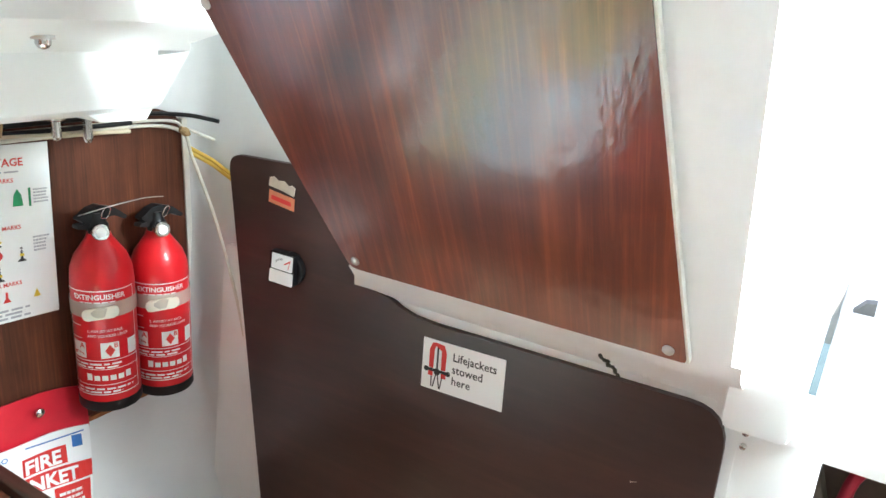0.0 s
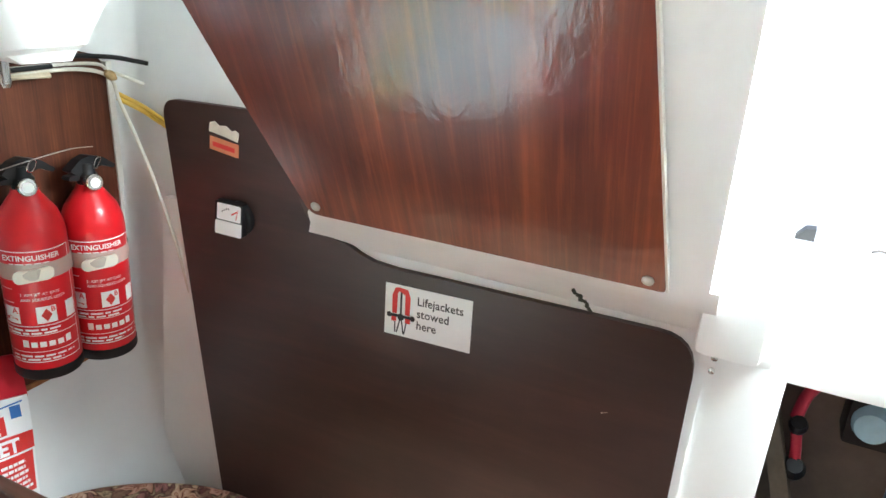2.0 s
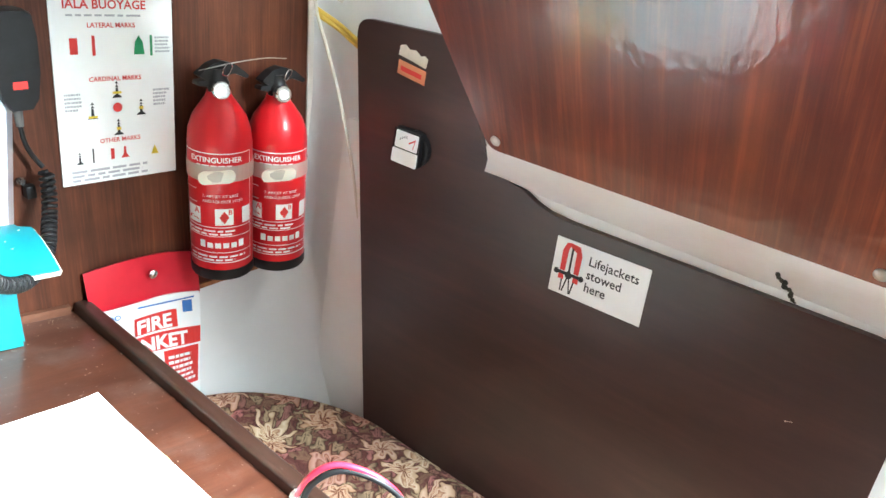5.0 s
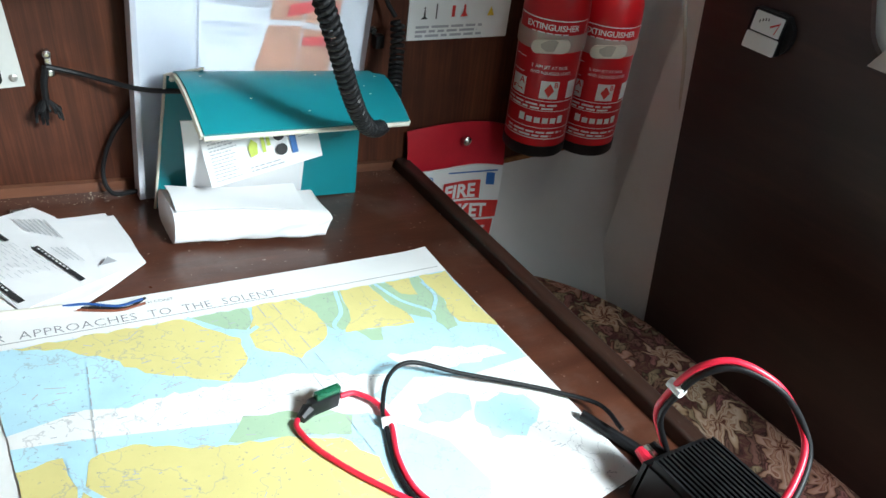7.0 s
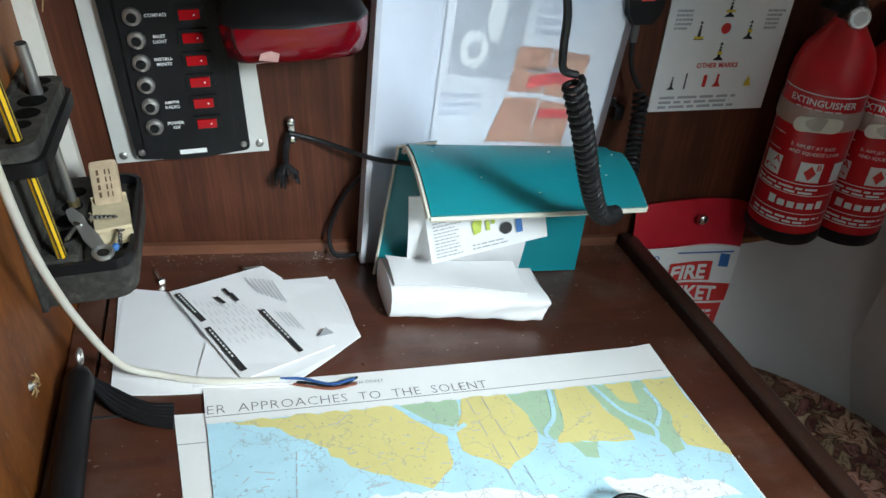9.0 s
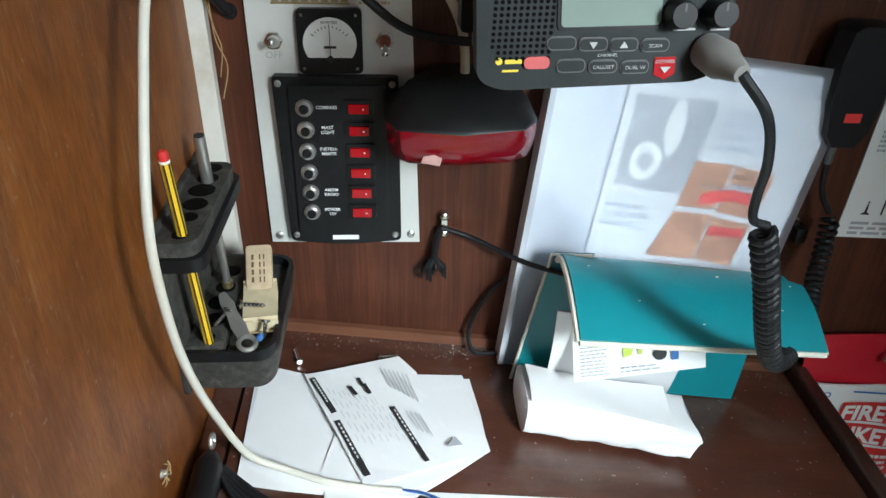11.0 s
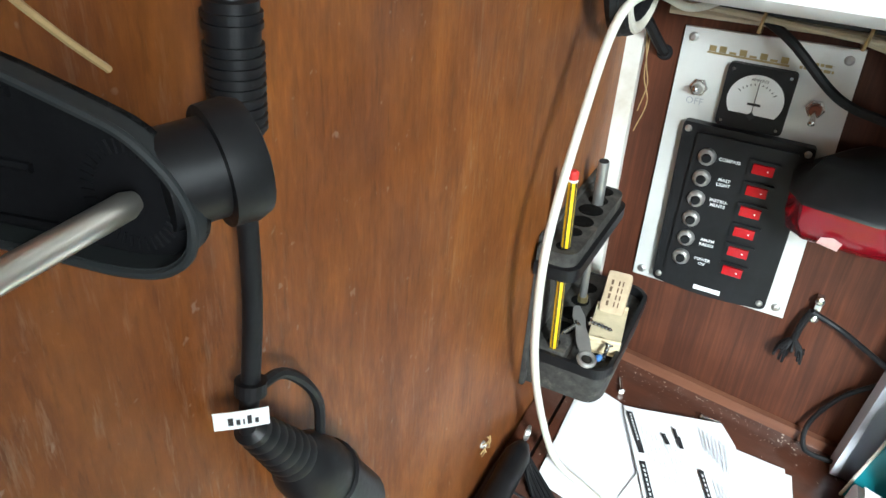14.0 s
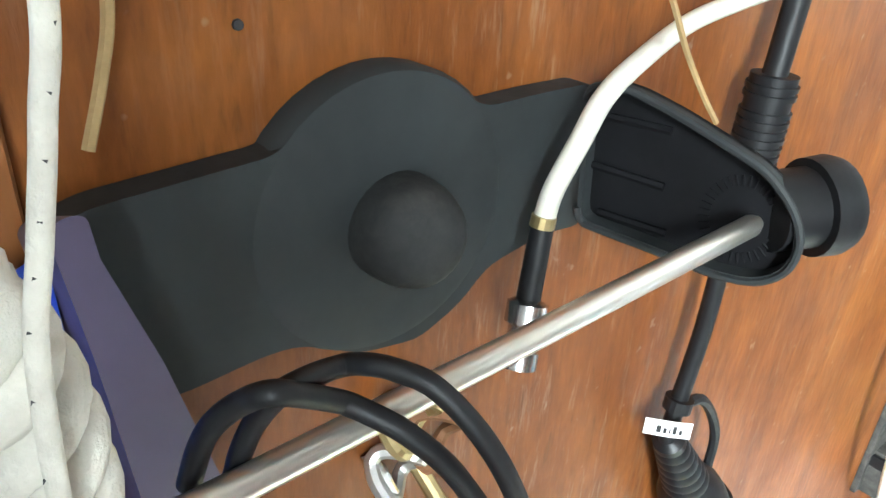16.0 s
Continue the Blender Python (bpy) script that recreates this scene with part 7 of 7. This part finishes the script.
part("ring_terminal", prism(rounded(rect(0.368, 0.434, 0.388, 0.445), 0.004), lambda x, y: on_table(x, y, 0.036), lambda x, y: on_table(x, y, 0.032)), STEEL, lead)

ct = lambda x, y, h: on_chart(x, y, h)
fuse = thing("fuse_holder", ct(0.214, 0.688, 0.001), "black in-line fuse holder with a green fuse", "fuse holder")
M = Matrix.Translation(ct(0.213, 0.690, 0.010)) @ Matrix.Rotation(radians(10), 4, "Z") @ Matrix.Rotation(SLOPE, 4, "Y")
part("body", box((-0.015, -0.0045, -0.009), (0.015, 0.0045, 0.007), None, M), BLACK, fuse, bevel=0.003)
part("green_fuse", box((-0.009, -0.0032, 0.006), (0.015, 0.0032, 0.0125), None, M), GREEN_PCB, fuse, bevel=0.001)
part("neck", turned(M @ Vector((-0.014, 0, -0.003)), M @ Vector((-0.024, -0.004, -0.005)), [(0, 0.007), (1, 0.0045)], 10), BLACK, fuse)
part("red_tail", tube([M @ Vector((-0.027, -0.003, -0.005)), ct(0.184, 0.672, 0.005), ct(0.192, 0.645, 0.004), ct(0.215, 0.605, 0.004), ct(0.25, 0.56, 0.004), ct(0.30, 0.515, 0.006), ct(0.35, 0.485, 0.012), on_inv(0.385, 0.445, 0.034)], 0.0024, 10), RED_WIRE, fuse, smooth=True)
part("red_return", tube([M @ Vector((0.018, 0, -0.002)), ct(0.245, 0.692, 0.008), ct(0.258, 0.676, 0.006), ct(0.258, 0.650, 0.006), ct(0.246, 0.615, 0.006), ct(0.245, 0.58, 0.005), ct(0.262, 0.548, 0.006), ct(0.295, 0.520, 0.010), ct(0.345, 0.490, 0.014), on_inv(0.383, 0.448, 0.036)], 0.0024, 10), RED_WIRE, fuse, smooth=True)
part("black_return", tube([on_inv(0.392, 0.428, 0.030), ct(0.345, 0.476, 0.010), ct(0.290, 0.512, 0.006), ct(0.255, 0.545, 0.003), ct(0.240, 0.58, 0.003), ct(0.242, 0.612, 0.004), ct(0.254, 0.650, 0.004), ct(0.260, 0.670, 0.008), ct(0.278, 0.695, 0.016), ct(0.305, 0.703, 0.018), ct(0.345, 0.682, 0.012), ct(0.39, 0.658, 0.008), on_table(0.43, 0.632, 0.008), on_table(0.456, 0.60, 0.012), on_inv(0.444, 0.56, 0.02)], 0.0022, 10), RUBBER, fuse, smooth=True)
part("cable_tie", turned(ct(0.252, 0.655, 0.004), ct(0.263, 0.652, 0.006), [(0, 0.0052), (1, 0.0052)], 10), LABELW, fuse, "white cable tie")

# ---- fittings on the bulkhead ----
def on_arm(y, z, h=0.0):
    """A place on the bracket's plate, flat against the bulkhead."""
    return Vector((-0.127 + h, y, z))


def on_pad(x, z, h=0.0):
    """A place on the bracket's paddle, which stands straight out from the bulkhead."""
    return Vector((x + 0.26 * h, 0.4945 + 0.27 * (x + 0.10) - 0.965 * h, z))


arm = thing("instrument_bracket", (-0.125, 0.40, 1.25), "charcoal plastic swivel bracket with a round knob", "bracket")
pts = rounded([(0.3659, 1.2644), (0.3718, 1.2667), (0.3995, 1.2688), (0.4063, 1.2692), (0.4126, 1.2748), (0.4214, 1.2796), (0.4319, 1.2813), (0.4451, 1.2787), (0.4586, 1.2704), (0.4768, 1.2711), (0.4962, 1.2711), (0.4985, 1.2300), (0.4830, 1.2312), (0.4639, 1.2275), (0.4540, 1.2189), (0.4416, 1.2134), (0.4248, 1.2160), (0.4088, 1.2247), (0.4008, 1.2253), (0.3835, 1.2236), (0.3748, 1.2243)], 0.004, 3)
part("plate", prism(pts, lambda y, z: on_arm(y, z), lambda y, z: on_arm(y, z, -0.0075)), GREY_PLASTIC, arm, bevel=0.0012)
part("boss", turned(on_arm(0.4325, 1.2490, -0.0078), on_arm(0.4325, 1.2490, 0.0006), [(0, 0.0338), (0.7, 0.0338), (0.92, 0.0328), (1, 0.0305)], 44), GREY_PLASTIC, arm, smooth=True)
part("knob", turned(on_arm(0.4340, 1.2475, 0.0), on_arm(0.4315, 1.2500, 0.0165), [(0, 0.0128), (0.55, 0.0120), (0.8, 0.0106), (0.92, 0.0086), (1, 0.0056)], 28), KNOB, arm, "round black clamp knob", smooth=True)
pad = rounded([(-0.1230, 1.2727), (-0.1131, 1.2738), (-0.1004, 1.2702), (-0.0882, 1.2657), (-0.0790, 1.2622), (-0.0721, 1.2555), (-0.0686, 1.2484), (-0.0695, 1.2401), (-0.0750, 1.2351), (-0.0837, 1.2337), (-0.0992, 1.2349), (-0.1210, 1.2361)], 0.004, 3)
# floor, ribs and serrations are coloured darker to paint the hollow's shade
part("paddle_floor", prism(pad, lambda x, z: on_pad(x, z, -0.0050), lambda x, z: on_pad(x, z, -0.0066)), HOLLOW_SHADE, arm)
bm = bmesh.new()
for i in range(len(pad)):
    (xa, za), (xb, zb) = pad[i], pad[(i + 1) % len(pad)]
    bm.faces.new([bm.verts.new(v) for v in (on_pad(xa, za, 0.0), on_pad(xb, zb, 0.0), on_pad(xb, zb, -0.0066), on_pad(xa, za, -0.0066))])
bmesh.ops.remove_doubles(bm, verts=bm.verts, dist=1e-5)
bmesh.ops.solidify(bm, geom=bm.faces[:], thickness=0.0012)
part("paddle_wall", bm, GREY_PLASTIC, arm, smooth=True)
part("paddle_rim", tube([on_pad(*a) for a in pad], 0.0010, 8, None, 2), GREY_PLASTIC, arm, smooth=True)
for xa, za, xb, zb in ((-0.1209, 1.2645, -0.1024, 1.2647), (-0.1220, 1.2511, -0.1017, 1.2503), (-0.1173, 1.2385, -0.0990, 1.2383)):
    part("rib", rod(on_pad(xa, za, -0.0046), on_pad(xb, zb, -0.0046), 0.0011, 6), HOLLOW_SHADE, arm)
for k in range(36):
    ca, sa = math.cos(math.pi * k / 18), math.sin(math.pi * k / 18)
    part("serration", rod(on_pad(-0.0830 + 0.0070 * ca, 1.2475 + 0.0085 * sa, -0.0048), on_pad(-0.0830 + 0.0096 * ca, 1.2475 + 0.0112 * sa, -0.0048), 0.0003, 5), HOLLOW_SHADE, arm)
FL = rounded([(0.3630, 1.2722), (0.3654, 1.2739), (0.3685, 1.2736), (0.3692, 1.2662), (0.3756, 1.2451), (0.3832, 1.2126), (0.3857, 1.2018), (0.3698, 1.2018), (0.3676, 1.2261), (0.3655, 1.2510)], [0.003, 0.002, 0.003, 0, 0, 0, 0, 0, 0, 0])
part("flange", prism(FL, lambda y, z: Vector((-0.110, y, z)), lambda y, z: Vector((-0.130, y - 0.0012, z - 0.0078))), PURPLE, arm, "purplish grey turned-out lip", bevel=0.0016)
rod_ = thing("clamp_rod", (-0.075, 0.43, 1.25), "polished steel rod through the bracket's paddle", "rod")
part("shaft", turned((-0.0814, 0.3627, 1.2407), (-0.0785, 0.5000, 1.2500), [(0, 0.0026), (0.985, 0.0026), (1, 0.0018)], 16), SATIN, rod_, smooth=True)
tb = part("barrel", turned((-0.0800, 0.5065, 1.2505), (-0.0745, 0.5165, 1.2515), [(0, 0.0096), (1, 0.0098)], 24), BLACK, rod_, "black barrel behind the paddle", smooth=True)
part("cap", turned((-0.0750, 0.5150, 1.2514), (-0.0712, 0.5225, 1.2522), [(0, 0.0118), (0.6, 0.0121), (0.9, 0.0112), (1, 0.0090)], 26), RUBBER, tb, "rounded black end cap", smooth=True)

ant = thing("aerial_lead", (-0.118, 0.47, 1.21), "white aerial cable with black sleeve and screw connector", "cable")
part("cable", tube([(-0.126, 0.5900, 1.2920), (-0.126, 0.5547, 1.2874), (-0.125, 0.5300, 1.2836), (-0.1172, 0.5005, 1.2788), (-0.1144, 0.4848, 1.2725), (-0.1128, 0.4760, 1.2635), (-0.115, 0.4715, 1.2515), (-0.114, 0.4680, 1.2442)], 0.0027, 12), CABLE_W, ant, smooth=True)
part("sleeve", turned((-0.114, 0.4680, 1.2445), (-0.112, 0.4637, 1.2240), [(0, 0.0029), (1, 0.0031)], 16), RUBBER, ant, smooth=True)
part("ferrule", rod((-0.1140, 0.4682, 1.2458), (-0.1139, 0.4676, 1.2430), 0.0031, 14), BRASS, ant)
part("connector", turned((-0.112, 0.4640, 1.2250), (-0.1085, 0.4585, 1.2090), [(0, 0.0034), (0.06, 0.0052), (0.35, 0.0052), (0.4, 0.0038), (0.7, 0.0038), (0.75, 0.0050), (1, 0.0050)], 18), STEEL, ant, smooth=True)

pl = thing("power_plug_lead", (-0.12, 0.57, 1.15), "black lead with ribbed plugs and a paper tag", "lead")
part("cable_top", tube([(-0.123, 0.585, 1.315), (-0.121, 0.578, 1.288), (-0.119, 0.5718, 1.263)], 0.0040, 12), RUBBER, pl, smooth=True)
ribs = []
for k in range(13):
    ribs += [(k / 13, 0.0082 if k not in (0, 3) else 0.0074), ((k + 0.55) / 13, 0.0082 if k not in (0, 3) else 0.0074), ((k + 0.6) / 13, 0.0074), ((k + 0.95) / 13, 0.0074)]
part("upper_plug", turned((-0.119, 0.5722, 1.2655), (-0.1195, 0.5712, 1.229), ribs, 20), BLACK, pl, "black ribbed plug body", smooth=True)
part("cable", tube([(-0.1195, 0.5712, 1.231), (-0.1205, 0.5722, 1.200), (-0.1205, 0.5708, 1.168), (-0.1205, 0.5660, 1.137), (-0.119, 0.5615, 1.122), (-0.119, 0.5660, 1.108)], 0.0034, 12), RUBBER, pl, smooth=True)
boot = [(-0.02, 0.0036)]
for k in range(7):
    boot += [(0.05 * k, 0.0064 + 0.0006 * k), (0.05 * k + 0.03, 0.0066 + 0.0006 * k), (0.05 * k + 0.034, 0.0056 + 0.0006 * k)]
boot += [(0.36, 0.0112), (0.43, 0.0142), (0.52, 0.0152), (0.60, 0.0153), (0.605, 0.0168), (0.645, 0.0168), (0.65, 0.0150), (1, 0.0146)]
part("lower_plug", turned((-0.1190, 0.5625, 1.1215), (-0.115, 0.6220, 1.0260), boot, 22), BLACK, pl, "black moulded plug", smooth=True)
part("cap_strap", tube([(-0.119, 0.569, 1.136), (-0.119, 0.5805, 1.133), (-0.119, 0.5925, 1.120), (-0.118, 0.6000, 1.104), (-0.117, 0.5990, 1.086)], 0.0022, 8), RUBBER, pl)
part("collar", turned((-0.1205, 0.5665, 1.1395), (-0.1203, 0.5655, 1.1345), [(0, 0.0056), (1, 0.0056)], 18), RUBBER, pl)
TAG = lambda u, v, h=0.0: Vector((-0.1285 + 0.0120 * u + 0.0006 * math.sin(3 * u) + 0.76 * h, 0.5545 + 0.0138 * u - 0.65 * h, 1.1358 - 0.0018 * u - 0.0076 * v))
tag = part("paper_tag", sheet(lambda u, v: TAG(u, v, 0.0065), 10, 2, 0.0004), LABELW, pl, "white paper tag with writing")
bm = flat([rect(0.24, 0.30, 0.33, 0.75), rect(0.38, 0.42, 0.45, 0.75), rect(0.50, 0.42, 0.53, 0.75), rect(0.58, 0.25, 0.66, 0.75), rect(0.72, 0.45, 0.79, 0.75)], lambda u, v: TAG(u, v, 0.0072))
part("tag_bars", bm, PRINT_BLACK, tag)

for k, pts in enumerate((((-0.130, 0.3825, 1.320), (-0.128, 0.3808, 1.2988), (-0.128, 0.3783, 1.2880), (-0.126, 0.3738, 1.2768)), ((-0.112, 0.486, 1.310), (-0.106, 0.4920, 1.2950), (-0.106, 0.5012, 1.2830), (-0.106, 0.5126, 1.2706), (-0.106, 0.5214, 1.2622)))):
    tw = thing("twine_end", pts[-1], "loose end of brown hemp twine hanging by the bulkhead", "twine", "twine ends")
    part("strand", tube(pts, 0.0008 if k else 0.0011, 6), TWINE, tw)

bl = thing("looped_black_cables", (-0.065, 0.39, 1.25), "two thick black cables bent in a loop", "cables")
part("cable", tube([(-0.0857, 0.3761, 1.2385), (-0.0846, 0.3775, 1.2447), (-0.0828, 0.3796, 1.2507), (-0.0797, 0.3827, 1.2562), (-0.0838, 0.3931, 1.2528), (-0.0795, 0.3965, 1.2542), (-0.0755, 0.3994, 1.2539), (-0.0717, 0.4019, 1.2526), (-0.0671, 0.4056, 1.247), (-0.0639, 0.4096, 1.2384), (-0.062, 0.4153, 1.224)], 0.0018, 12), RUBBER, bl, smooth=True)
part("cable", tube([(-0.0865, 0.3699, 1.2404), (-0.0855, 0.372, 1.2475), (-0.0832, 0.3737, 1.2525), (-0.0806, 0.3766, 1.2561), (-0.0768, 0.3797, 1.2588), (-0.0785, 0.3886, 1.2522), (-0.0779, 0.3914, 1.2503), (-0.0748, 0.3948, 1.2481), (-0.0722, 0.3977, 1.2456), (-0.0687, 0.4027, 1.2392), (-0.0663, 0.4086, 1.2283)], 0.0018, 12), RUBBER, bl, smooth=True)

hook = thing("rusty_shackles", (-0.128, 0.445, 1.18), "small rusty shackles and eyes fixed to the bulkhead", "shackles")
for y, z, r, m_ in ((0.440, 1.188, 0.008, BRASS), (0.449, 1.178, 0.008, plain("rusty_iron", (0.20, 0.09, 0.04), 0.7, metal=0.4, vary=0.3)), (0.436, 1.172, 0.007, STEEL_DULL)):
    part("ring", tube([(-0.127 + 0.004 * math.sin(2 * a), y + r * math.cos(a), z + r * math.sin(a)) for a in [2 * math.pi * q / 12 for q in range(13)]], 0.0022, 8, None, 3), m_, hook)
part("pin", rod((-0.134, 0.431, 1.176), (-0.120, 0.434, 1.160), 0.0025, 10), STEEL, hook)
part("pin", rod((-0.132, 0.444, 1.170), (-0.118, 0.449, 1.152), 0.0025, 10), BRASS, hook)

line = thing("flecked_cord", (-0.055, 0.353, 1.29), "thin white cord with dark flecks hanging down", "cord")
lp = [(-0.0565, 0.3590, 1.345), (-0.055, 0.3578, 1.315), (-0.055, 0.3562, 1.305), (-0.055, 0.3545, 1.297), (-0.055, 0.3528, 1.289), (-0.055, 0.3518, 1.275), (-0.056, 0.3510, 1.25)]
part("strand", tube(lp, 0.00085, 10), ROPE, line, smooth=True)
bm = bmesh.new()
dense = spline(lp, 10)
for k in range(3, len(dense) - 2, 5):
    d, u, w = frame_of(dense[k + 1] - dense[k])
    a = 1.3 * k
    o = (math.cos(a) * u + math.sin(a) * w) * 0.00085
    tube([dense[k] + o * 0.86 - d * 0.0004, dense[k] + o * 0.86 + d * 0.0004 + w * 0.0004], 0.00022, 4, bm, 0)
part("flecks", bm, PRINT_BLACK, line)

rp = thing("white_rope", (-0.06, 0.352, 1.27), "thick laid white rope end, three strands", "rope")
core = spline([(-0.062, 0.3470, 1.2945), (-0.062, 0.3500, 1.2890), (-0.062, 0.3522, 1.2800), (-0.062, 0.3527, 1.2680), (-0.063, 0.352, 1.25), (-0.064, 0.350, 1.22)], 10)
for s in range(3):
    pts = []
    for k, c in enumerate(core):
        d, u, w = frame_of(core[min(k + 1, len(core) - 1)] - core[max(k - 1, 0)])
        a = 0.42 * k + 2 * math.pi * s / 3
        pts.append(c + 0.0026 * (math.cos(a) * u + math.sin(a) * w))
    part("strand", tube(pts, 0.0024, 10, None, 0), ROPE, rp, smooth=True)

bag = thing("blue_bag", (-0.124, 0.352, 1.20), "bright blue cloth bag hanging on the bulkhead post", "bag")
part("cloth", sheet(lambda u, v: Vector((-0.1215 + 0.006 * math.sin(math.pi * u) * v + 0.0015 * math.sin(9 * u + 5 * v), 0.328 + 0.0345 * u, 1.2625 - 0.085 * v + 0.002 * math.sin(7 * u))), 14, 16, 0.003), BLUE_CLOTH, bag, smooth=True)

# ---- engine space seen under the bridge deck ----
eng = thing("engine_hoses", (1.15, -0.05, 0.7), "red hoses and fittings in the engine space", "hoses")
RH = plain("red_hose", (0.50, 0.015, 0.04), 0.4)
part("hose", tube([(1.075, 0.030, 0.79), (1.085, 0.022, 0.825), (1.10, 0.0, 0.848), (1.12, -0.04, 0.856), (1.14, -0.09, 0.850), (1.145, -0.16, 0.835)], 0.0085, 10), RH, eng, smooth=True)
part("hose", tube([(1.075, 0.026, 0.775), (1.075, 0.020, 0.745), (1.08, 0.016, 0.715)], 0.0075, 10), RH, eng, smooth=True)
part("fitting", turned((1.062, 0.026, 0.792), (1.082, 0.024, 0.770), [(0, 0.010), (0.4, 0.013), (1, 0.011)], 14), BLACK, eng, "black hose fitting")
part("fitting", turned((1.065, 0.016, 0.722), (1.10, 0.014, 0.690), [(0, 0.011), (0.5, 0.017), (1, 0.015)], 14), BLACK, eng, "black hose fitting")
part("filter_bowl", turned((1.065, -0.058, 0.808), (1.13, -0.068, 0.808), [(0, 0.021), (0.15, 0.0255), (0.5, 0.027), (1, 0.027)], 20), plain("blue_grey_bowl", (0.30, 0.46, 0.55), 0.2), eng, "blue-grey round filter bowl", smooth=True)
part("filter_body", box((1.085, -0.105, 0.765), (1.14, -0.030, 0.835)), BLACK, eng, "black filter body", bevel=0.008)
part("brown_pipe", tube([(1.09, -0.075, 0.82), (1.10, -0.11, 0.79), (1.11, -0.15, 0.75)], 0.009, 8), plain("brown_pipe", (0.22, 0.13, 0.09), 0.6), eng)
part("blue_can", turned((1.10, -0.150, 0.60), (1.10, -0.150, 0.77), [(0, 0.045), (0.95, 0.045), (1, 0.035)], 20), plain("blue_can", (0.05, 0.17, 0.36), 0.35), eng, "blue can", smooth=True)
wd = thing("wood_offcut", (1.10, 0.035, 0.70), "rough brown timber piece in the engine space", "timber")
part("plank", box((1.06, 0.022, 0.62), (1.10, 0.046, 0.86), None, Matrix.Translation((1.08, 0.03, 0.7)) @ Matrix.Rotation(radians(-18), 4, "X") @ Matrix.Translation((-1.08, -0.03, -0.7))), GREY_WOOD, wd, bevel=0.002)
blk = thing("step_block", (0.915, 0.095, 0.60), "small worn wooden block beside the engine space", "block")
part("block", box((0.903, 0.072, 0.60), (0.9255, 0.118, 0.686)), plain("grey_wood", (0.22, 0.19, 0.14), 0.7, vary=0.2), blk, bevel=0.004)

# small cockpit fittings and the trees ashore
ft = thing("deck_fitting", (1.438, 0.055, 0.935), "small grey wedge-shaped fitting on the bridge deck", "fitting")
part("body", prism([(0.072, 0.935), (0.040, 0.935), (0.040, 0.957), (0.056, 0.955)], lambda y, z: Vector((1.425, y, z)), lambda y, z: Vector((1.450, y, z))), GREY_MID, ft, bevel=0.002)
ln = thing("thin_line", (1.428, -0.05, 0.935), "thin grey line lying on the bridge deck", "line")
part("line", tube([(1.42, -0.048, 0.938), (1.428, -0.060, 0.940), (1.432, -0.072, 0.938), (1.44, -0.090, 0.938)], 0.0022, 6), GREY_MID, ln)
for k in range(5):
    tr = thing("shore_tree", (24 + 2 * k, -16 + 5.5 * k, -0.8), "green broadleaf tree on the far shore", "tree", "trees ashore")
    x, y, z = 24 + 2 * k, -16 + 5.5 * k, -0.8
    bm = turned((x, y, z), (x, y, z + 4.5), [(0, 0.35), (0.5, 0.22), (1, 0.1)], 8)
    for q in range(5):
        a = 1.26 * q + k
        rod((x, y, z + 2.4 + 0.3 * q), (x + 1.6 * math.cos(a), y + 1.6 * math.sin(a), z + 4.0 + 0.4 * q), 0.1, 6, bm, 0.03)
    part("trunk", bm, WOOD_A, tr)
    r_ = random.Random(40 + k)
    vs, fs = [], []
    for q in range(900):
        a, b, rr = r_.uniform(0, 6.28), r_.uniform(-0.5, 1.0), 2.6 * r_.random() ** 0.45
        c = Vector((x + rr * math.cos(a) * math.cos(b), y + rr * math.sin(a) * math.cos(b), z + 4.6 + 1.9 * math.sin(b) * rr / 2.0))
        u = Vector((r_.uniform(-1, 1), r_.uniform(-1, 1), r_.uniform(-1, 1))).normalized() * 0.22
        w = u.cross(Vector((r_.uniform(-1, 1), r_.uniform(-1, 1), 1))).normalized() * 0.14
        i = len(vs)
        vs += [c - u, c + w, c + u, c - w]
        fs.append((i, i + 1, i + 2, i + 3))
    me = bpy.data.meshes.new("crown")
    me.from_pydata([v - Vector((x, y, z)) for v in vs], [], fs)
    me.materials.append(FOLIAGE)
    crown = new("crown", me)
    crown.parent = tr
